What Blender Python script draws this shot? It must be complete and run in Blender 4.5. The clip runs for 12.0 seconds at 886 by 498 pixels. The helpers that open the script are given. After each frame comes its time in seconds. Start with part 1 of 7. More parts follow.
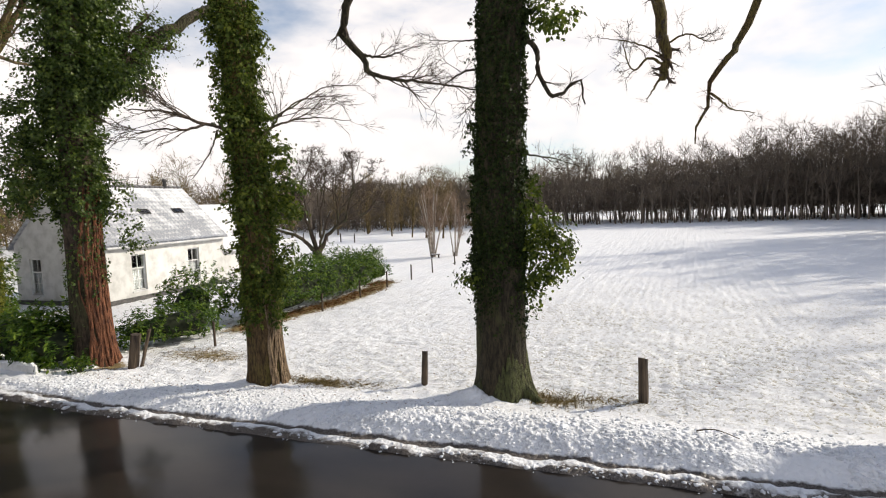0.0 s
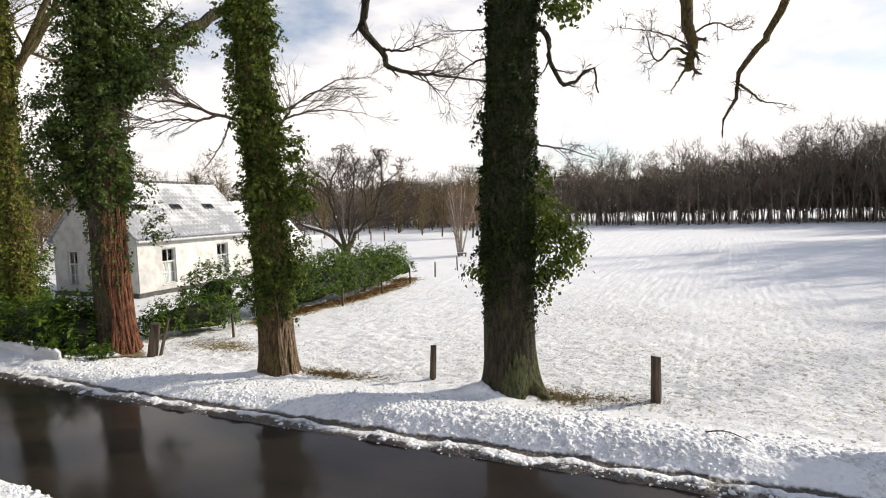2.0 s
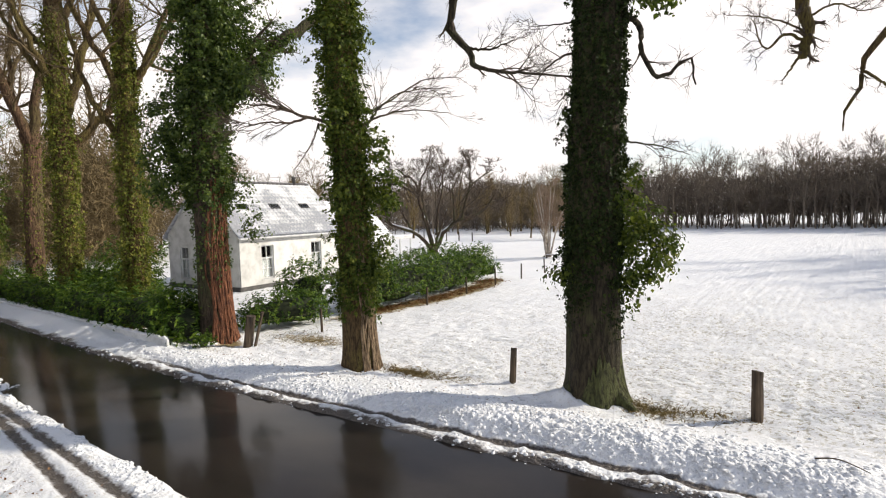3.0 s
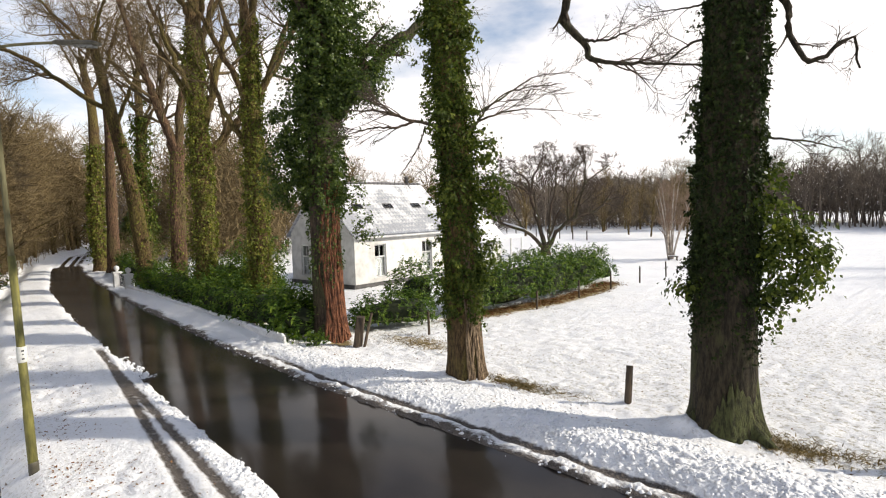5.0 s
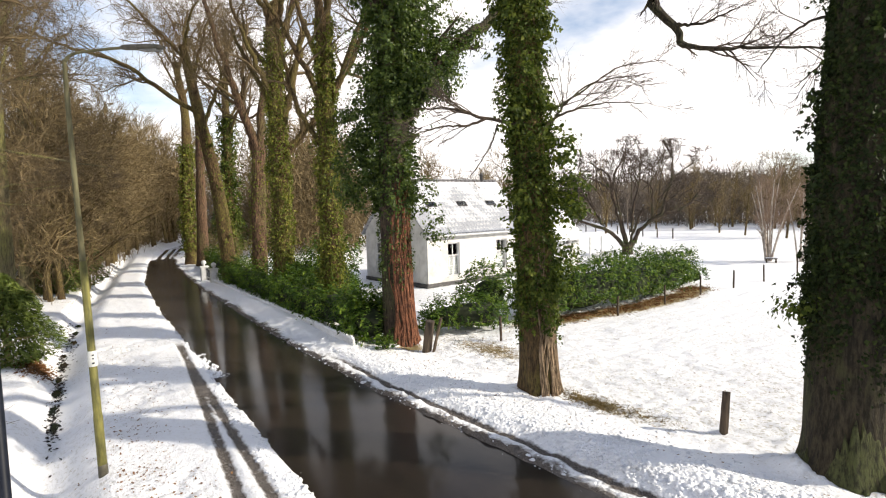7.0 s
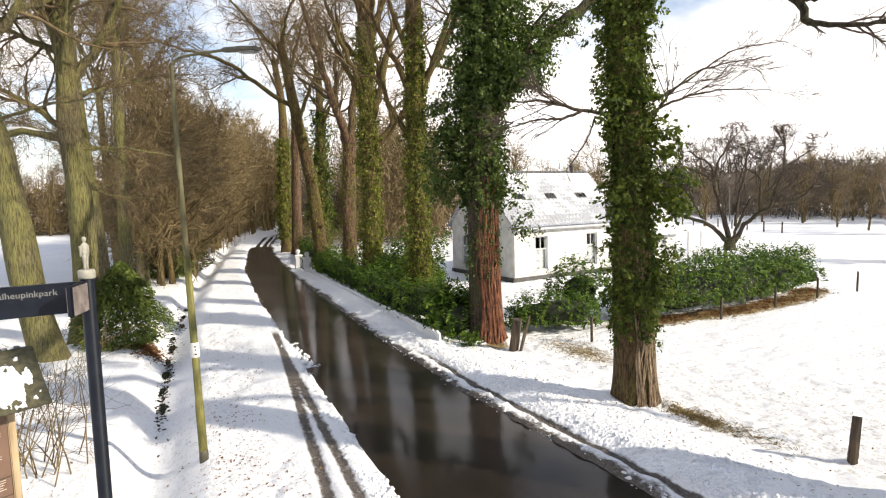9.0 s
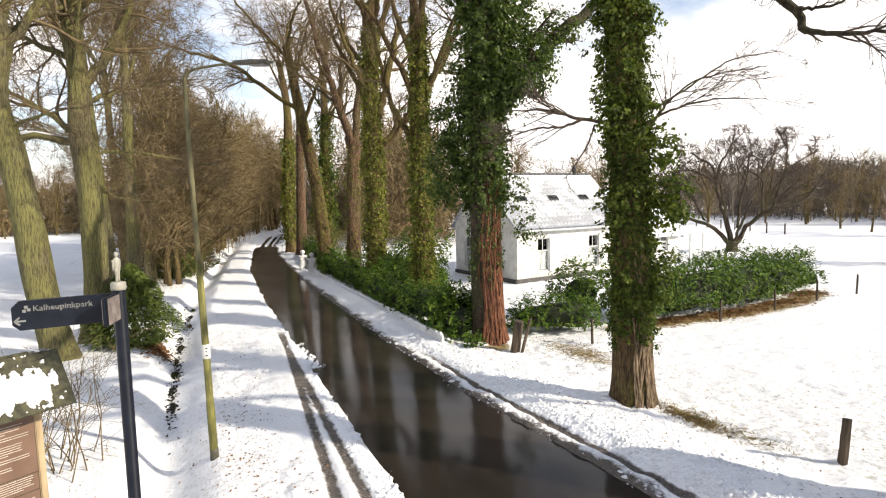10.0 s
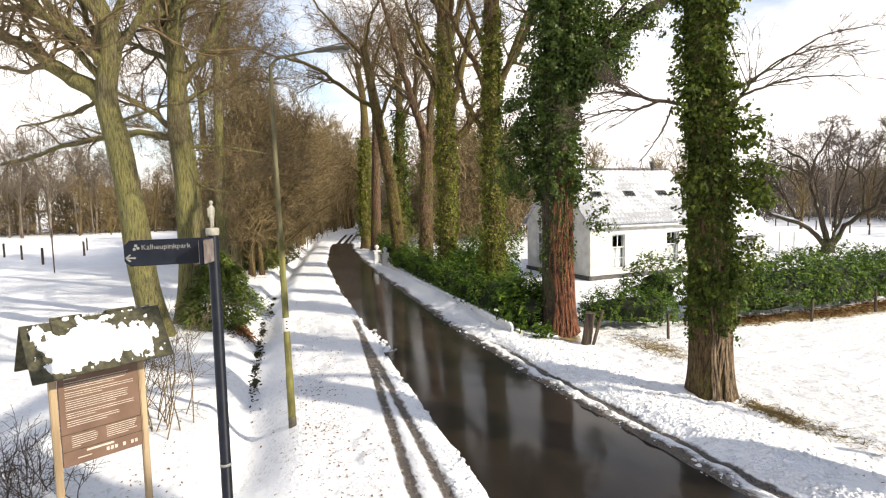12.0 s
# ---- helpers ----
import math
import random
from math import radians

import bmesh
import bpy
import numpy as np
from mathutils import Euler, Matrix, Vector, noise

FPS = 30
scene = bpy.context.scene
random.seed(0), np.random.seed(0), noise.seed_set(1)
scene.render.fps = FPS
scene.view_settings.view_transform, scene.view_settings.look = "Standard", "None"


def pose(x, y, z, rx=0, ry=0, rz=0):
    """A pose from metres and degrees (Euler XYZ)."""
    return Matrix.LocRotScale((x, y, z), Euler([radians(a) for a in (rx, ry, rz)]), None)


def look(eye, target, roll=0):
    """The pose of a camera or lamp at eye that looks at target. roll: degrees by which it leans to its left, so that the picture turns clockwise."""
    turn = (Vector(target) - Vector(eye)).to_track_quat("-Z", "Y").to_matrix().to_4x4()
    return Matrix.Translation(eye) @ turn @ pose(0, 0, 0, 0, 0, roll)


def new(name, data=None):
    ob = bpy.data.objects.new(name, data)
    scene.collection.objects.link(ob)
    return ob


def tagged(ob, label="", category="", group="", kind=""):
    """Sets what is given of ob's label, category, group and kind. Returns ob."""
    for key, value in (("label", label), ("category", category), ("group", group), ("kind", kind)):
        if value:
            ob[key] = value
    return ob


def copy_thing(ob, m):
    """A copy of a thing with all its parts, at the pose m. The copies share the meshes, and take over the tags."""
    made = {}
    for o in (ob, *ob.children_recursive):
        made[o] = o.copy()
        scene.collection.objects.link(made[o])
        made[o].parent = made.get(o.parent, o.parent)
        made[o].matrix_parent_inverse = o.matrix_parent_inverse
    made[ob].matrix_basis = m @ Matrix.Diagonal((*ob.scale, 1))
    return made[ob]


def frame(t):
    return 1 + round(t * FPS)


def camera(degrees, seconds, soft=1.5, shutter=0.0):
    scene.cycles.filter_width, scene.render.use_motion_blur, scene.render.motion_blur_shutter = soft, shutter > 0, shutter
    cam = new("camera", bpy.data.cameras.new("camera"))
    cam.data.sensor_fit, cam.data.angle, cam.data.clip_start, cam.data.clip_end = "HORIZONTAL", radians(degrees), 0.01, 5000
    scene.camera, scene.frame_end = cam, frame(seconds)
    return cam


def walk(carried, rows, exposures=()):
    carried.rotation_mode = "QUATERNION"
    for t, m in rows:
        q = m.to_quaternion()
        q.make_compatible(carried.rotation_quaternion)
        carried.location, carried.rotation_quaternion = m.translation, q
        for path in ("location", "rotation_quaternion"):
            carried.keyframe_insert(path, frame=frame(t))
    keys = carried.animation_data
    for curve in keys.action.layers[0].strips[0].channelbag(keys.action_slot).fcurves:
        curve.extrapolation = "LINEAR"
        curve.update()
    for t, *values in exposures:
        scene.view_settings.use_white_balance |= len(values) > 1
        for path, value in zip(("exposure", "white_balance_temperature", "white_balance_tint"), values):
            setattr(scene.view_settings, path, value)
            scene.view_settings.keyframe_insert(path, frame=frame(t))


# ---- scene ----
cam = camera(76.7, 12.0, soft=1.15)
PATH = [
    (0, (0.378, -0.195, 3.703), (-0.429, 1.628, 3.546), -2.3),
    (0.5, (0.489, -0.148, 3.654), (-0.372, 1.65, 3.499), -2.2),
    (1, (0.588, -0.095, 3.593), (-0.296, 1.693, 3.442), -2.1),
    (1.5, (0.67, 0.012, 3.546), (-0.229, 1.792, 3.397), -2.0),
    (2, (0.759, 0.153, 3.509), (-0.158, 1.924, 3.359), -1.9),
    (2.5, (0.832, 0.257, 3.518), (-0.228, 1.946, 3.366), -1.9),
    (2.7, (0.822, 0.31, 3.475), (-0.301, 1.959, 3.331), -1.8),
    (4.3, (0.8, 0.559, 3.584), (-0.571, 2.008, 3.441), -1.8),
    (4.5, (0.745, 0.631, 3.608), (-0.679, 2.028, 3.47), -1.9),
    (5, (0.595, 0.8, 3.651), (-0.888, 2.136, 3.512), -1.8),
    (5.5, (0.463, 0.972, 3.699), (-1.084, 2.232, 3.558), -1.9),
    (6, (0.382, 1.158, 3.735), (-1.221, 2.345, 3.594), -1.8),
    (6.5, (0.269, 1.309, 3.767), (-1.351, 2.471, 3.621), -1.7),
    (7, (0.132, 1.328, 3.815), (-1.518, 2.449, 3.665), -1.7),
    (7.5, (-0.086, 1.284, 3.894), (-1.823, 2.264, 3.742), -1.8),
    (7.7, (-0.173, 1.263, 3.924), (-1.931, 2.205, 3.768), -1.8),
    (9.5, (-0.186, 1.458, 3.989), (-1.985, 2.313, 3.809), -1.5),
    (10, (0.063, 1.316, 4.08), (-1.74, 2.162, 3.899), -1.4),
    (10.5, (0.198, 1.202, 4.131), (-1.645, 1.959, 3.952), -1.4),
    (11, (0.266, 1.155, 4.014), (-1.609, 1.832, 3.841), -1.4),
    (11.5, (0.247, 1.177, 3.882), (-1.642, 1.812, 3.711), -1.3),
    (12, (0.224, 1.281, 3.754), (-1.673, 1.889, 3.586), -1.3),
]
walk(cam, [(t, look(eye, target, roll)) for t, eye, target, roll in PATH],
     [(0, -0.14, 6800, 10), (2.6, -0.07, 6800, 10), (5.0, 0.06, 6800, 10), (7.5, 0.32, 6850, 10), (12, 0.42, 6950, 10)])

# ---- light ----
SUN_AZ = Vector((0.72, 0.69, 0)).normalized()      # ground bearing towards the sun
SUN_EL = radians(28)
world = bpy.data.worlds.new("world")
scene.world = world
world.use_nodes = True
wt = world.node_tree
wt.nodes.clear()
w_out = wt.nodes.new("ShaderNodeOutputWorld")
w_bg = wt.nodes.new("ShaderNodeBackground")
w_sky = wt.nodes.new("ShaderNodeTexSky")
w_sky.sky_type = 'NISHITA'
w_sky.sun_disc = False
w_sky.sun_elevation = SUN_EL
w_sky.sun_rotation = math.atan2(SUN_AZ.x, SUN_AZ.y)
w_sky.air_density, w_sky.dust_density, w_sky.ozone_density = 1.0, 0.4, 3.0
w_co = wt.nodes.new("ShaderNodeTexCoord")
w_map = wt.nodes.new("ShaderNodeMapping")
w_map.inputs["Scale"].default_value = (1.0, 1.0, 2.6)
w_map.inputs["Location"].default_value = (0.35, 0.2, 0.1)
w_noise = wt.nodes.new("ShaderNodeTexNoise")
w_noise.inputs["Scale"].default_value = 1.9
w_noise.inputs["Detail"].default_value = 7
w_noise.inputs["Roughness"].default_value = 0.55
w_ramp = wt.nodes.new("ShaderNodeValToRGB")
w_ramp.color_ramp.elements[0].position, w_ramp.color_ramp.elements[1].position = 0.30, 0.46
w_ramp.color_ramp.elements[0].color = (0.16, 0.16, 0.16, 1)      # thin veil over the blue
w_mix = wt.nodes.new("ShaderNodeMix")
w_mix.data_type = 'RGBA'
w_mix.inputs["B"].default_value = (7.9, 7.65, 7.75, 1)
wt.links.new(w_co.outputs["Generated"], w_map.inputs["Vector"])
wt.links.new(w_map.outputs["Vector"], w_noise.inputs["Vector"])
w_sep = wt.nodes.new("ShaderNodeSeparateXYZ")
wt.links.new(w_co.outputs["Generated"], w_sep.inputs["Vector"])
w_high = wt.nodes.new("ShaderNodeMath")          # clouds thin out overhead
w_high.operation = 'MULTIPLY_ADD'
w_high.inputs[1].default_value = -0.34
wt.links.new(w_sep.outputs["Z"], w_high.inputs[0])
wt.links.new(w_noise.outputs["Fac"], w_high.inputs[2])
wt.links.new(w_high.outputs[0], w_ramp.inputs["Fac"])
wt.links.new(w_ramp.outputs["Color"], w_mix.inputs["Factor"])
wt.links.new(w_sky.outputs["Color"], w_mix.inputs["A"])
wt.links.new(w_mix.outputs["Result"], w_bg.inputs["Color"])
wt.links.new(w_bg.outputs["Background"], w_out.inputs["Surface"])
w_bg.inputs["Strength"].default_value = 0.15

sun_data = bpy.data.lights.new("sun", 'SUN')
sun_data.energy, sun_data.angle, sun_data.color = 5.0, radians(0.6), (1.0, 0.935, 0.82)
sun = new("sun", sun_data)
sun.matrix_world = look((0, 0, 0), (-SUN_AZ.x * math.cos(SUN_EL), -SUN_AZ.y * math.cos(SUN_EL), -math.sin(SUN_EL)))


# ---- materials ----
def material(name):
    m = bpy.data.materials.new(name)
    m.use_nodes = True
    return m, m.node_tree, m.node_tree.nodes["Principled BSDF"]


def tex_noise(nt, scale, detail=4.0, stretch=None, rough=0.6):
    co = nt.nodes.new("ShaderNodeTexCoord")
    n = nt.nodes.new("ShaderNodeTexNoise")
    n.inputs["Scale"].default_value, n.inputs["Detail"].default_value, n.inputs["Roughness"].default_value = scale, detail, rough
    if stretch:
        mp = nt.nodes.new("ShaderNodeMapping")
        mp.inputs["Scale"].default_value = stretch
        nt.links.new(co.outputs["Object"], mp.inputs["Vector"])
        nt.links.new(mp.outputs["Vector"], n.inputs["Vector"])
    else:
        nt.links.new(co.outputs["Object"], n.inputs["Vector"])
    return n.outputs["Fac"]


def ramp(nt, fac, stops):
    r = nt.nodes.new("ShaderNodeValToRGB")
    e = r.color_ramp.elements
    while len(e) < len(stops):
        e.new(0.5)
    for el, (pos, c) in zip(e, stops):
        el.position, el.color = pos, (*c, 1)
    nt.links.new(fac, r.inputs["Fac"])
    return r.outputs["Color"]


def mix_col(nt, fac, a, b, blend='MIX'):
    m = nt.nodes.new("ShaderNodeMix")
    m.data_type, m.blend_type = 'RGBA', blend
    for sock, val in ((m.inputs["Factor"], fac), (m.inputs["A"], a), (m.inputs["B"], b)):
        if isinstance(val, (int, float)):
            sock.default_value = val
        elif isinstance(val, tuple):
            sock.default_value = (*val, 1)
        else:
            nt.links.new(val, sock)
    return m.outputs["Result"]


def maths(nt, op, a, b=0.0, clamp=False):
    m = nt.nodes.new("ShaderNodeMath")
    m.operation, m.use_clamp = op, clamp
    for sock, val in ((m.inputs[0], a), (m.inputs[1], b)):
        if isinstance(val, (int, float)):
            sock.default_value = val
        else:
            nt.links.new(val, sock)
    return m.outputs[0]


def bump(nt, bsdf, height, strength=0.5, dist=0.02, below=None):
    b = nt.nodes.new("ShaderNodeBump")
    b.inputs["Strength"].default_value, b.inputs["Distance"].default_value = strength, dist
    nt.links.new(height, b.inputs["Height"])
    if below:
        nt.links.new(below, b.inputs["Normal"])
    nt.links.new(b.outputs["Normal"], bsdf.inputs["Normal"])
    return b.outputs["Normal"]


def simple(name, dark, light, scale=6.0, rough=0.6, metal=0.0, bump_s=0.2, bump_d=0.01, stretch=None, detail=5.0, lo=0.35, hi=0.7, big=None, spec=0.4):
    """Two tones by noise, a second broader variation, fine relief."""
    m, nt, b = material(name)
    f = tex_noise(nt, scale, detail, stretch)
    col = ramp(nt, f, [(lo, dark), (hi, light)])
    g = tex_noise(nt, big or scale * 0.13, 3.0)
    col = mix_col(nt, 1.0, col, ramp(nt, g, [(0.3, (0.75, 0.75, 0.75)), (0.7, (1.0, 1.0, 1.0))]), 'MULTIPLY')
    nt.links.new(col, b.inputs["Base Color"])
    b.inputs["Roughness"].default_value, b.inputs["Metallic"].default_value = rough, metal
    b.inputs["Specular IOR Level"].default_value = spec
    if bump_s:
        bump(nt, b, f, bump_s, bump_d)
    return m


def leaf_material(name, stops, rough=0.5, through_light=0.25, spec=0.16):
    m, nt, b = material(name)
    geo = nt.nodes.new("ShaderNodeNewGeometry")
    n = tex_noise(nt, 2.6, 4.0)
    v = maths(nt, 'ADD', maths(nt, 'MULTIPLY', geo.outputs["Random Per Island"], 0.42), maths(nt, 'MULTIPLY', n, 0.58))
    col = ramp(nt, v, stops)
    nt.links.new(col, b.inputs["Base Color"])
    b.inputs["Roughness"].default_value = rough
    b.inputs["Specular IOR Level"].default_value = spec
    tr = nt.nodes.new("ShaderNodeBsdfTranslucent")
    nt.links.new(mix_col(nt, 1.0, col, (1.0, 1.15, 0.5), 'MULTIPLY'), tr.inputs["Color"])
    mx = nt.nodes.new("ShaderNodeMixShader")
    mx.inputs["Fac"].default_value = through_light
    nt.links.new(b.outputs["BSDF"], mx.inputs[1])
    nt.links.new(tr.outputs["BSDF"], mx.inputs[2])
    nt.links.new(mx.outputs["Shader"], nt.nodes["Material Output"].inputs["Surface"])
    return m


def bark_material(name, dark, light, moss=None, moss_amount=0.5, ridge=17.0, grain=0.24):
    m, nt, b = material(name)
    f = tex_noise(nt, ridge, 6.0, (1.0, 1.0, grain), 0.7)
    col = ramp(nt, f, [(0.40, dark), (0.62, light)])
    if moss:
        g = tex_noise(nt, 1.1, 5.0, (1, 1, 0.5))
        k = ramp(nt, g, [(0.62 - moss_amount * 0.4, (0, 0, 0)), (0.74 - moss_amount * 0.4, (1, 1, 1))])
        fine = tex_noise(nt, 30.0, 3.0)
        crest = ramp(nt, f, [(0.40, (0, 0, 0)), (0.60, (1, 1, 1))])
        k = maths(nt, 'MULTIPLY', k, maths(nt, 'ADD', maths(nt, 'MULTIPLY', crest, 0.75), 0.12))
        col = mix_col(nt, maths(nt, 'MULTIPLY', k, maths(nt, 'ADD', maths(nt, 'MULTIPLY', fine, 0.8), 0.4, True)), col, moss)
    nt.links.new(col, b.inputs["Base Color"])
    b.inputs["Roughness"].default_value = 0.85
    b.inputs["Specular IOR Level"].default_value = 0.25
    bump(nt, b, f, 1.0, 0.12)
    return m


def snow_material():
    m, nt, b = material("snow_ground")
    at = nt.nodes.new("ShaderNodeAttribute")
    at.attribute_name = "bare"
    at2 = nt.nodes.new("ShaderNodeAttribute")
    at2.attribute_name = "slush"
    at3 = nt.nodes.new("ShaderNodeAttribute")
    at3.attribute_name = "crust"
    at4 = nt.nodes.new("ShaderNodeAttribute")
    at4.attribute_name = "tuft"
    fine, mid, big = tex_noise(nt, 55.0, 4.0), tex_noise(nt, 9.0, 5.0), tex_noise(nt, 0.5, 4.0)
    white = ramp(nt, big, [(0.3, (0.82, 0.83, 0.85)), (0.7, (0.89, 0.89, 0.895))])
    specks = ramp(nt, maths(nt, 'ADD', maths(nt, 'MULTIPLY', fine, 0.55), maths(nt, 'MULTIPLY', mid, 0.45)), [(0.36, (1, 1, 1)), (0.425, (0, 0, 0))])
    grass = ramp(nt, fine, [(0.3, (0.10, 0.075, 0.03)), (0.55, (0.30, 0.22, 0.10)), (0.75, (0.14, 0.15, 0.05))])
    tuft = tex_noise(nt, 11.0, 5.0, (0.7, 1.3, 1), 0.74)
    tufts = ramp(nt, tuft, [(0.40, (1, 1, 1)), (0.44, (0, 0, 0))])
    co = nt.nodes.new("ShaderNodeTexCoord")
    vo = nt.nodes.new("ShaderNodeTexVoronoi")
    vo.feature = 'SMOOTH_F1'
    vo.inputs["Scale"].default_value, vo.inputs["Randomness"].default_value, vo.inputs["Smoothness"].default_value = 15.0, 1.0, 0.35
    nt.links.new(co.outputs["Object"], vo.inputs["Vector"])
    crumb = maths(nt, 'SUBTRACT', 1.0, vo.outputs["Distance"])
    col = mix_col(nt, maths(nt, 'MULTIPLY', specks, maths(nt, 'ADD', maths(nt, 'MULTIPLY', at4.outputs["Fac"], 0.7), 0.12)), white, (0.36, 0.32, 0.22))
    vd = nt.nodes.new("ShaderNodeTexVoronoi")
    vd.inputs["Scale"].default_value = 8.5
    nt.links.new(co.outputs["Object"], vd.inputs["Vector"])
    spot = ramp(nt, maths(nt, 'ADD', vd.outputs["Distance"], maths(nt, 'MULTIPLY', maths(nt, 'SUBTRACT', mid, 0.5), 0.7)), [(0.20, (1, 1, 1)), (0.31, (0, 0, 0))])
    col = mix_col(nt, maths(nt, 'MULTIPLY', spot, maths(nt, 'MULTIPLY', at4.outputs["Fac"], 0.65)), col, (0.34, 0.30, 0.21))
    col = mix_col(nt, maths(nt, 'MULTIPLY', tufts, maths(nt, 'MULTIPLY', at4.outputs["Fac"], 0.85)), col, (0.36, 0.32, 0.22))
    k = ramp(nt, maths(nt, 'ADD', at.outputs["Fac"], maths(nt, 'MULTIPLY', maths(nt, 'SUBTRACT', maths(nt, 'ADD', maths(nt, 'MULTIPLY', fine, 0.5), maths(nt, 'MULTIPLY', mid, 0.5)), 0.5), 1.6)), [(0.42, (0, 0, 0)), (0.56, (1, 1, 1))])
    col = mix_col(nt, k, col, grass)
    wet = ramp(nt, maths(nt, 'ADD', at2.outputs["Fac"], maths(nt, 'MULTIPLY', maths(nt, 'SUBTRACT', mid, 0.5), 1.2)), [(0.35, (0, 0, 0)), (0.75, (1, 1, 1))])
    col = mix_col(nt, wet, col, ramp(nt, fine, [(0.35, (0.042, 0.036, 0.031)), (0.65, (0.19, 0.165, 0.145))]))
    nt.links.new(col, b.inputs["Base Color"])
    nt.links.new(maths(nt, 'SUBTRACT', 0.62, maths(nt, 'MULTIPLY', wet, 0.35)), b.inputs["Roughness"])
    b.inputs["Specular IOR Level"].default_value = 0.3
    n0 = bump(nt, b, maths(nt, 'MULTIPLY', tuft, maths(nt, 'ADD', at4.outputs["Fac"], 0.08)), 0.8, 0.055)
    n1 = bump(nt, b, maths(nt, 'MULTIPLY', crumb, at3.outputs["Fac"]), 0.6, 0.05, n0)
    n2 = bump(nt, b, mid, 0.5, 0.04, n1)
    bump(nt, b, fine, 0.7, 0.018, n2)
    return m


def road_material():
    m, nt, b = material("wet_asphalt")
    fine, patch, big = tex_noise(nt, 160.0, 2.0), tex_noise(nt, 1.1, 5.0, (0.5, 1.4, 1)), tex_noise(nt, 0.22, 3.0, (0.35, 1.6, 1))
    col = mix_col(nt, 1.0, ramp(nt, fine, [(0.3, (0.009, 0.0068, 0.005)), (0.7, (0.036, 0.026, 0.019))]), ramp(nt, patch, [(0.3, (0.55, 0.55, 0.55)), (0.7, (1, 1, 1))]), 'MULTIPLY')
    nt.links.new(col, b.inputs["Base Color"])
    b.inputs["Roughness"].default_value = 0.6
    b.inputs["Coat Weight"].default_value = 0.68
    b.inputs["Specular IOR Level"].default_value = 0.1
    b.inputs["Coat IOR"].default_value = 1.33
    nt.links.new(ramp(nt, maths(nt, 'ADD', maths(nt, 'MULTIPLY', patch, 0.55), maths(nt, 'MULTIPLY', big, 0.45)), [(0.32, (0.03,) * 3), (0.68, (0.17,) * 3)]), b.inputs["Coat Roughness"])
    ripple = tex_noise(nt, 5.0, 3.0, (2.2, 0.5, 1))
    bb = nt.nodes.new("ShaderNodeBump")
    bb.inputs["Strength"].default_value, bb.inputs["Distance"].default_value = 0.05, 0.02
    nt.links.new(ripple, bb.inputs["Height"])
    nt.links.new(bb.outputs["Normal"], b.inputs["Coat Normal"])
    bump(nt, b, fine, 0.4, 0.004)
    return m


def glass_material():
    m, nt, b = material("window_glass")
    b.inputs["Base Color"].default_value = (0.85, 0.88, 0.88, 1)
    b.inputs["Roughness"].default_value = 0.02
    b.inputs["Transmission Weight"].default_value = 1.0
    b.inputs["IOR"].default_value = 1.2
    return m


SNOW = snow_material()
ROAD = road_material()
GLASS = glass_material()
SNOW_CAP = simple("lying_snow", (0.80, 0.82, 0.86), (0.90, 0.90, 0.91), 14, 0.6, bump_s=0.5, bump_d=0.03)
BARK_DARK = bark_material("dark_bark", (0.030, 0.022, 0.016), (0.12, 0.085, 0.06), (0.06, 0.075, 0.025), 0.35)
BARK_RED = bark_material("red_brown_bark", (0.05, 0.030, 0.018), (0.20, 0.118, 0.07), (0.12, 0.115, 0.04), 0.35)
STEM_RED = bark_material("red_ivy_stem", (0.060, 0.025, 0.015), (0.30, 0.125, 0.066), None)
STEM_TAN = bark_material("tan_ivy_stem", (0.10, 0.068, 0.042), (0.40, 0.29, 0.185), None)
BARK_MOSS = bark_material("mossy_bark", (0.075, 0.062, 0.034), (0.235, 0.205, 0.11), (0.27, 0.26, 0.07), 0.5, 34.0, 0.11)
BARK_BROWN = bark_material("brown_bark", (0.045, 0.029, 0.014), (0.18, 0.116, 0.052), (0.15, 0.135, 0.03), 0.5, 24.0)
BARK_FOOT = bark_material("dark_oak_bark", (0.020, 0.017, 0.011), (0.075, 0.060, 0.036), (0.06, 0.075, 0.02), 0.3)
MOSS_FOOT = bark_material("moss_green_foot", (0.026, 0.024, 0.013), (0.105, 0.10, 0.05), (0.115, 0.135, 0.045), 0.6, 24.0)
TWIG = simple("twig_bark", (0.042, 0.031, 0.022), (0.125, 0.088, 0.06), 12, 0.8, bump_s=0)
# Lighter twig tone, with sunlight put into the colour.
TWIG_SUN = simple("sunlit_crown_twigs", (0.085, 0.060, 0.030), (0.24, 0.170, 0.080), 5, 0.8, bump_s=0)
TWIG_RED = simple("brown_twigs", (0.112, 0.080, 0.037), (0.305, 0.222, 0.103), 3, 0.8, bump_s=0)
# Distance haze is mixed into this paler, greyer twig brown.
TWIG_FAR = simple("far_twigs_hazed", (0.104, 0.083, 0.064), (0.255, 0.205, 0.157), 0.6, 0.9, bump_s=0)
BIRCH = simple("birch_bark", (0.25, 0.20, 0.16), (0.62, 0.57, 0.50), 5, 0.7, bump_s=0.2)
# Ivy tones: shade on the oak and sun on the others are in the colours.
IVY = leaf_material("ivy_leaf_shaded", [(0.15, (0.009, 0.015, 0.005)), (0.5, (0.021, 0.033, 0.010)), (0.85, (0.060, 0.080, 0.020))], 0.55, 0.2, 0.12)
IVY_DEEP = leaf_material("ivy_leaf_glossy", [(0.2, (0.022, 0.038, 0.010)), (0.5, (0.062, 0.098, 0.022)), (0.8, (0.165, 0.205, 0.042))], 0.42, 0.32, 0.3)
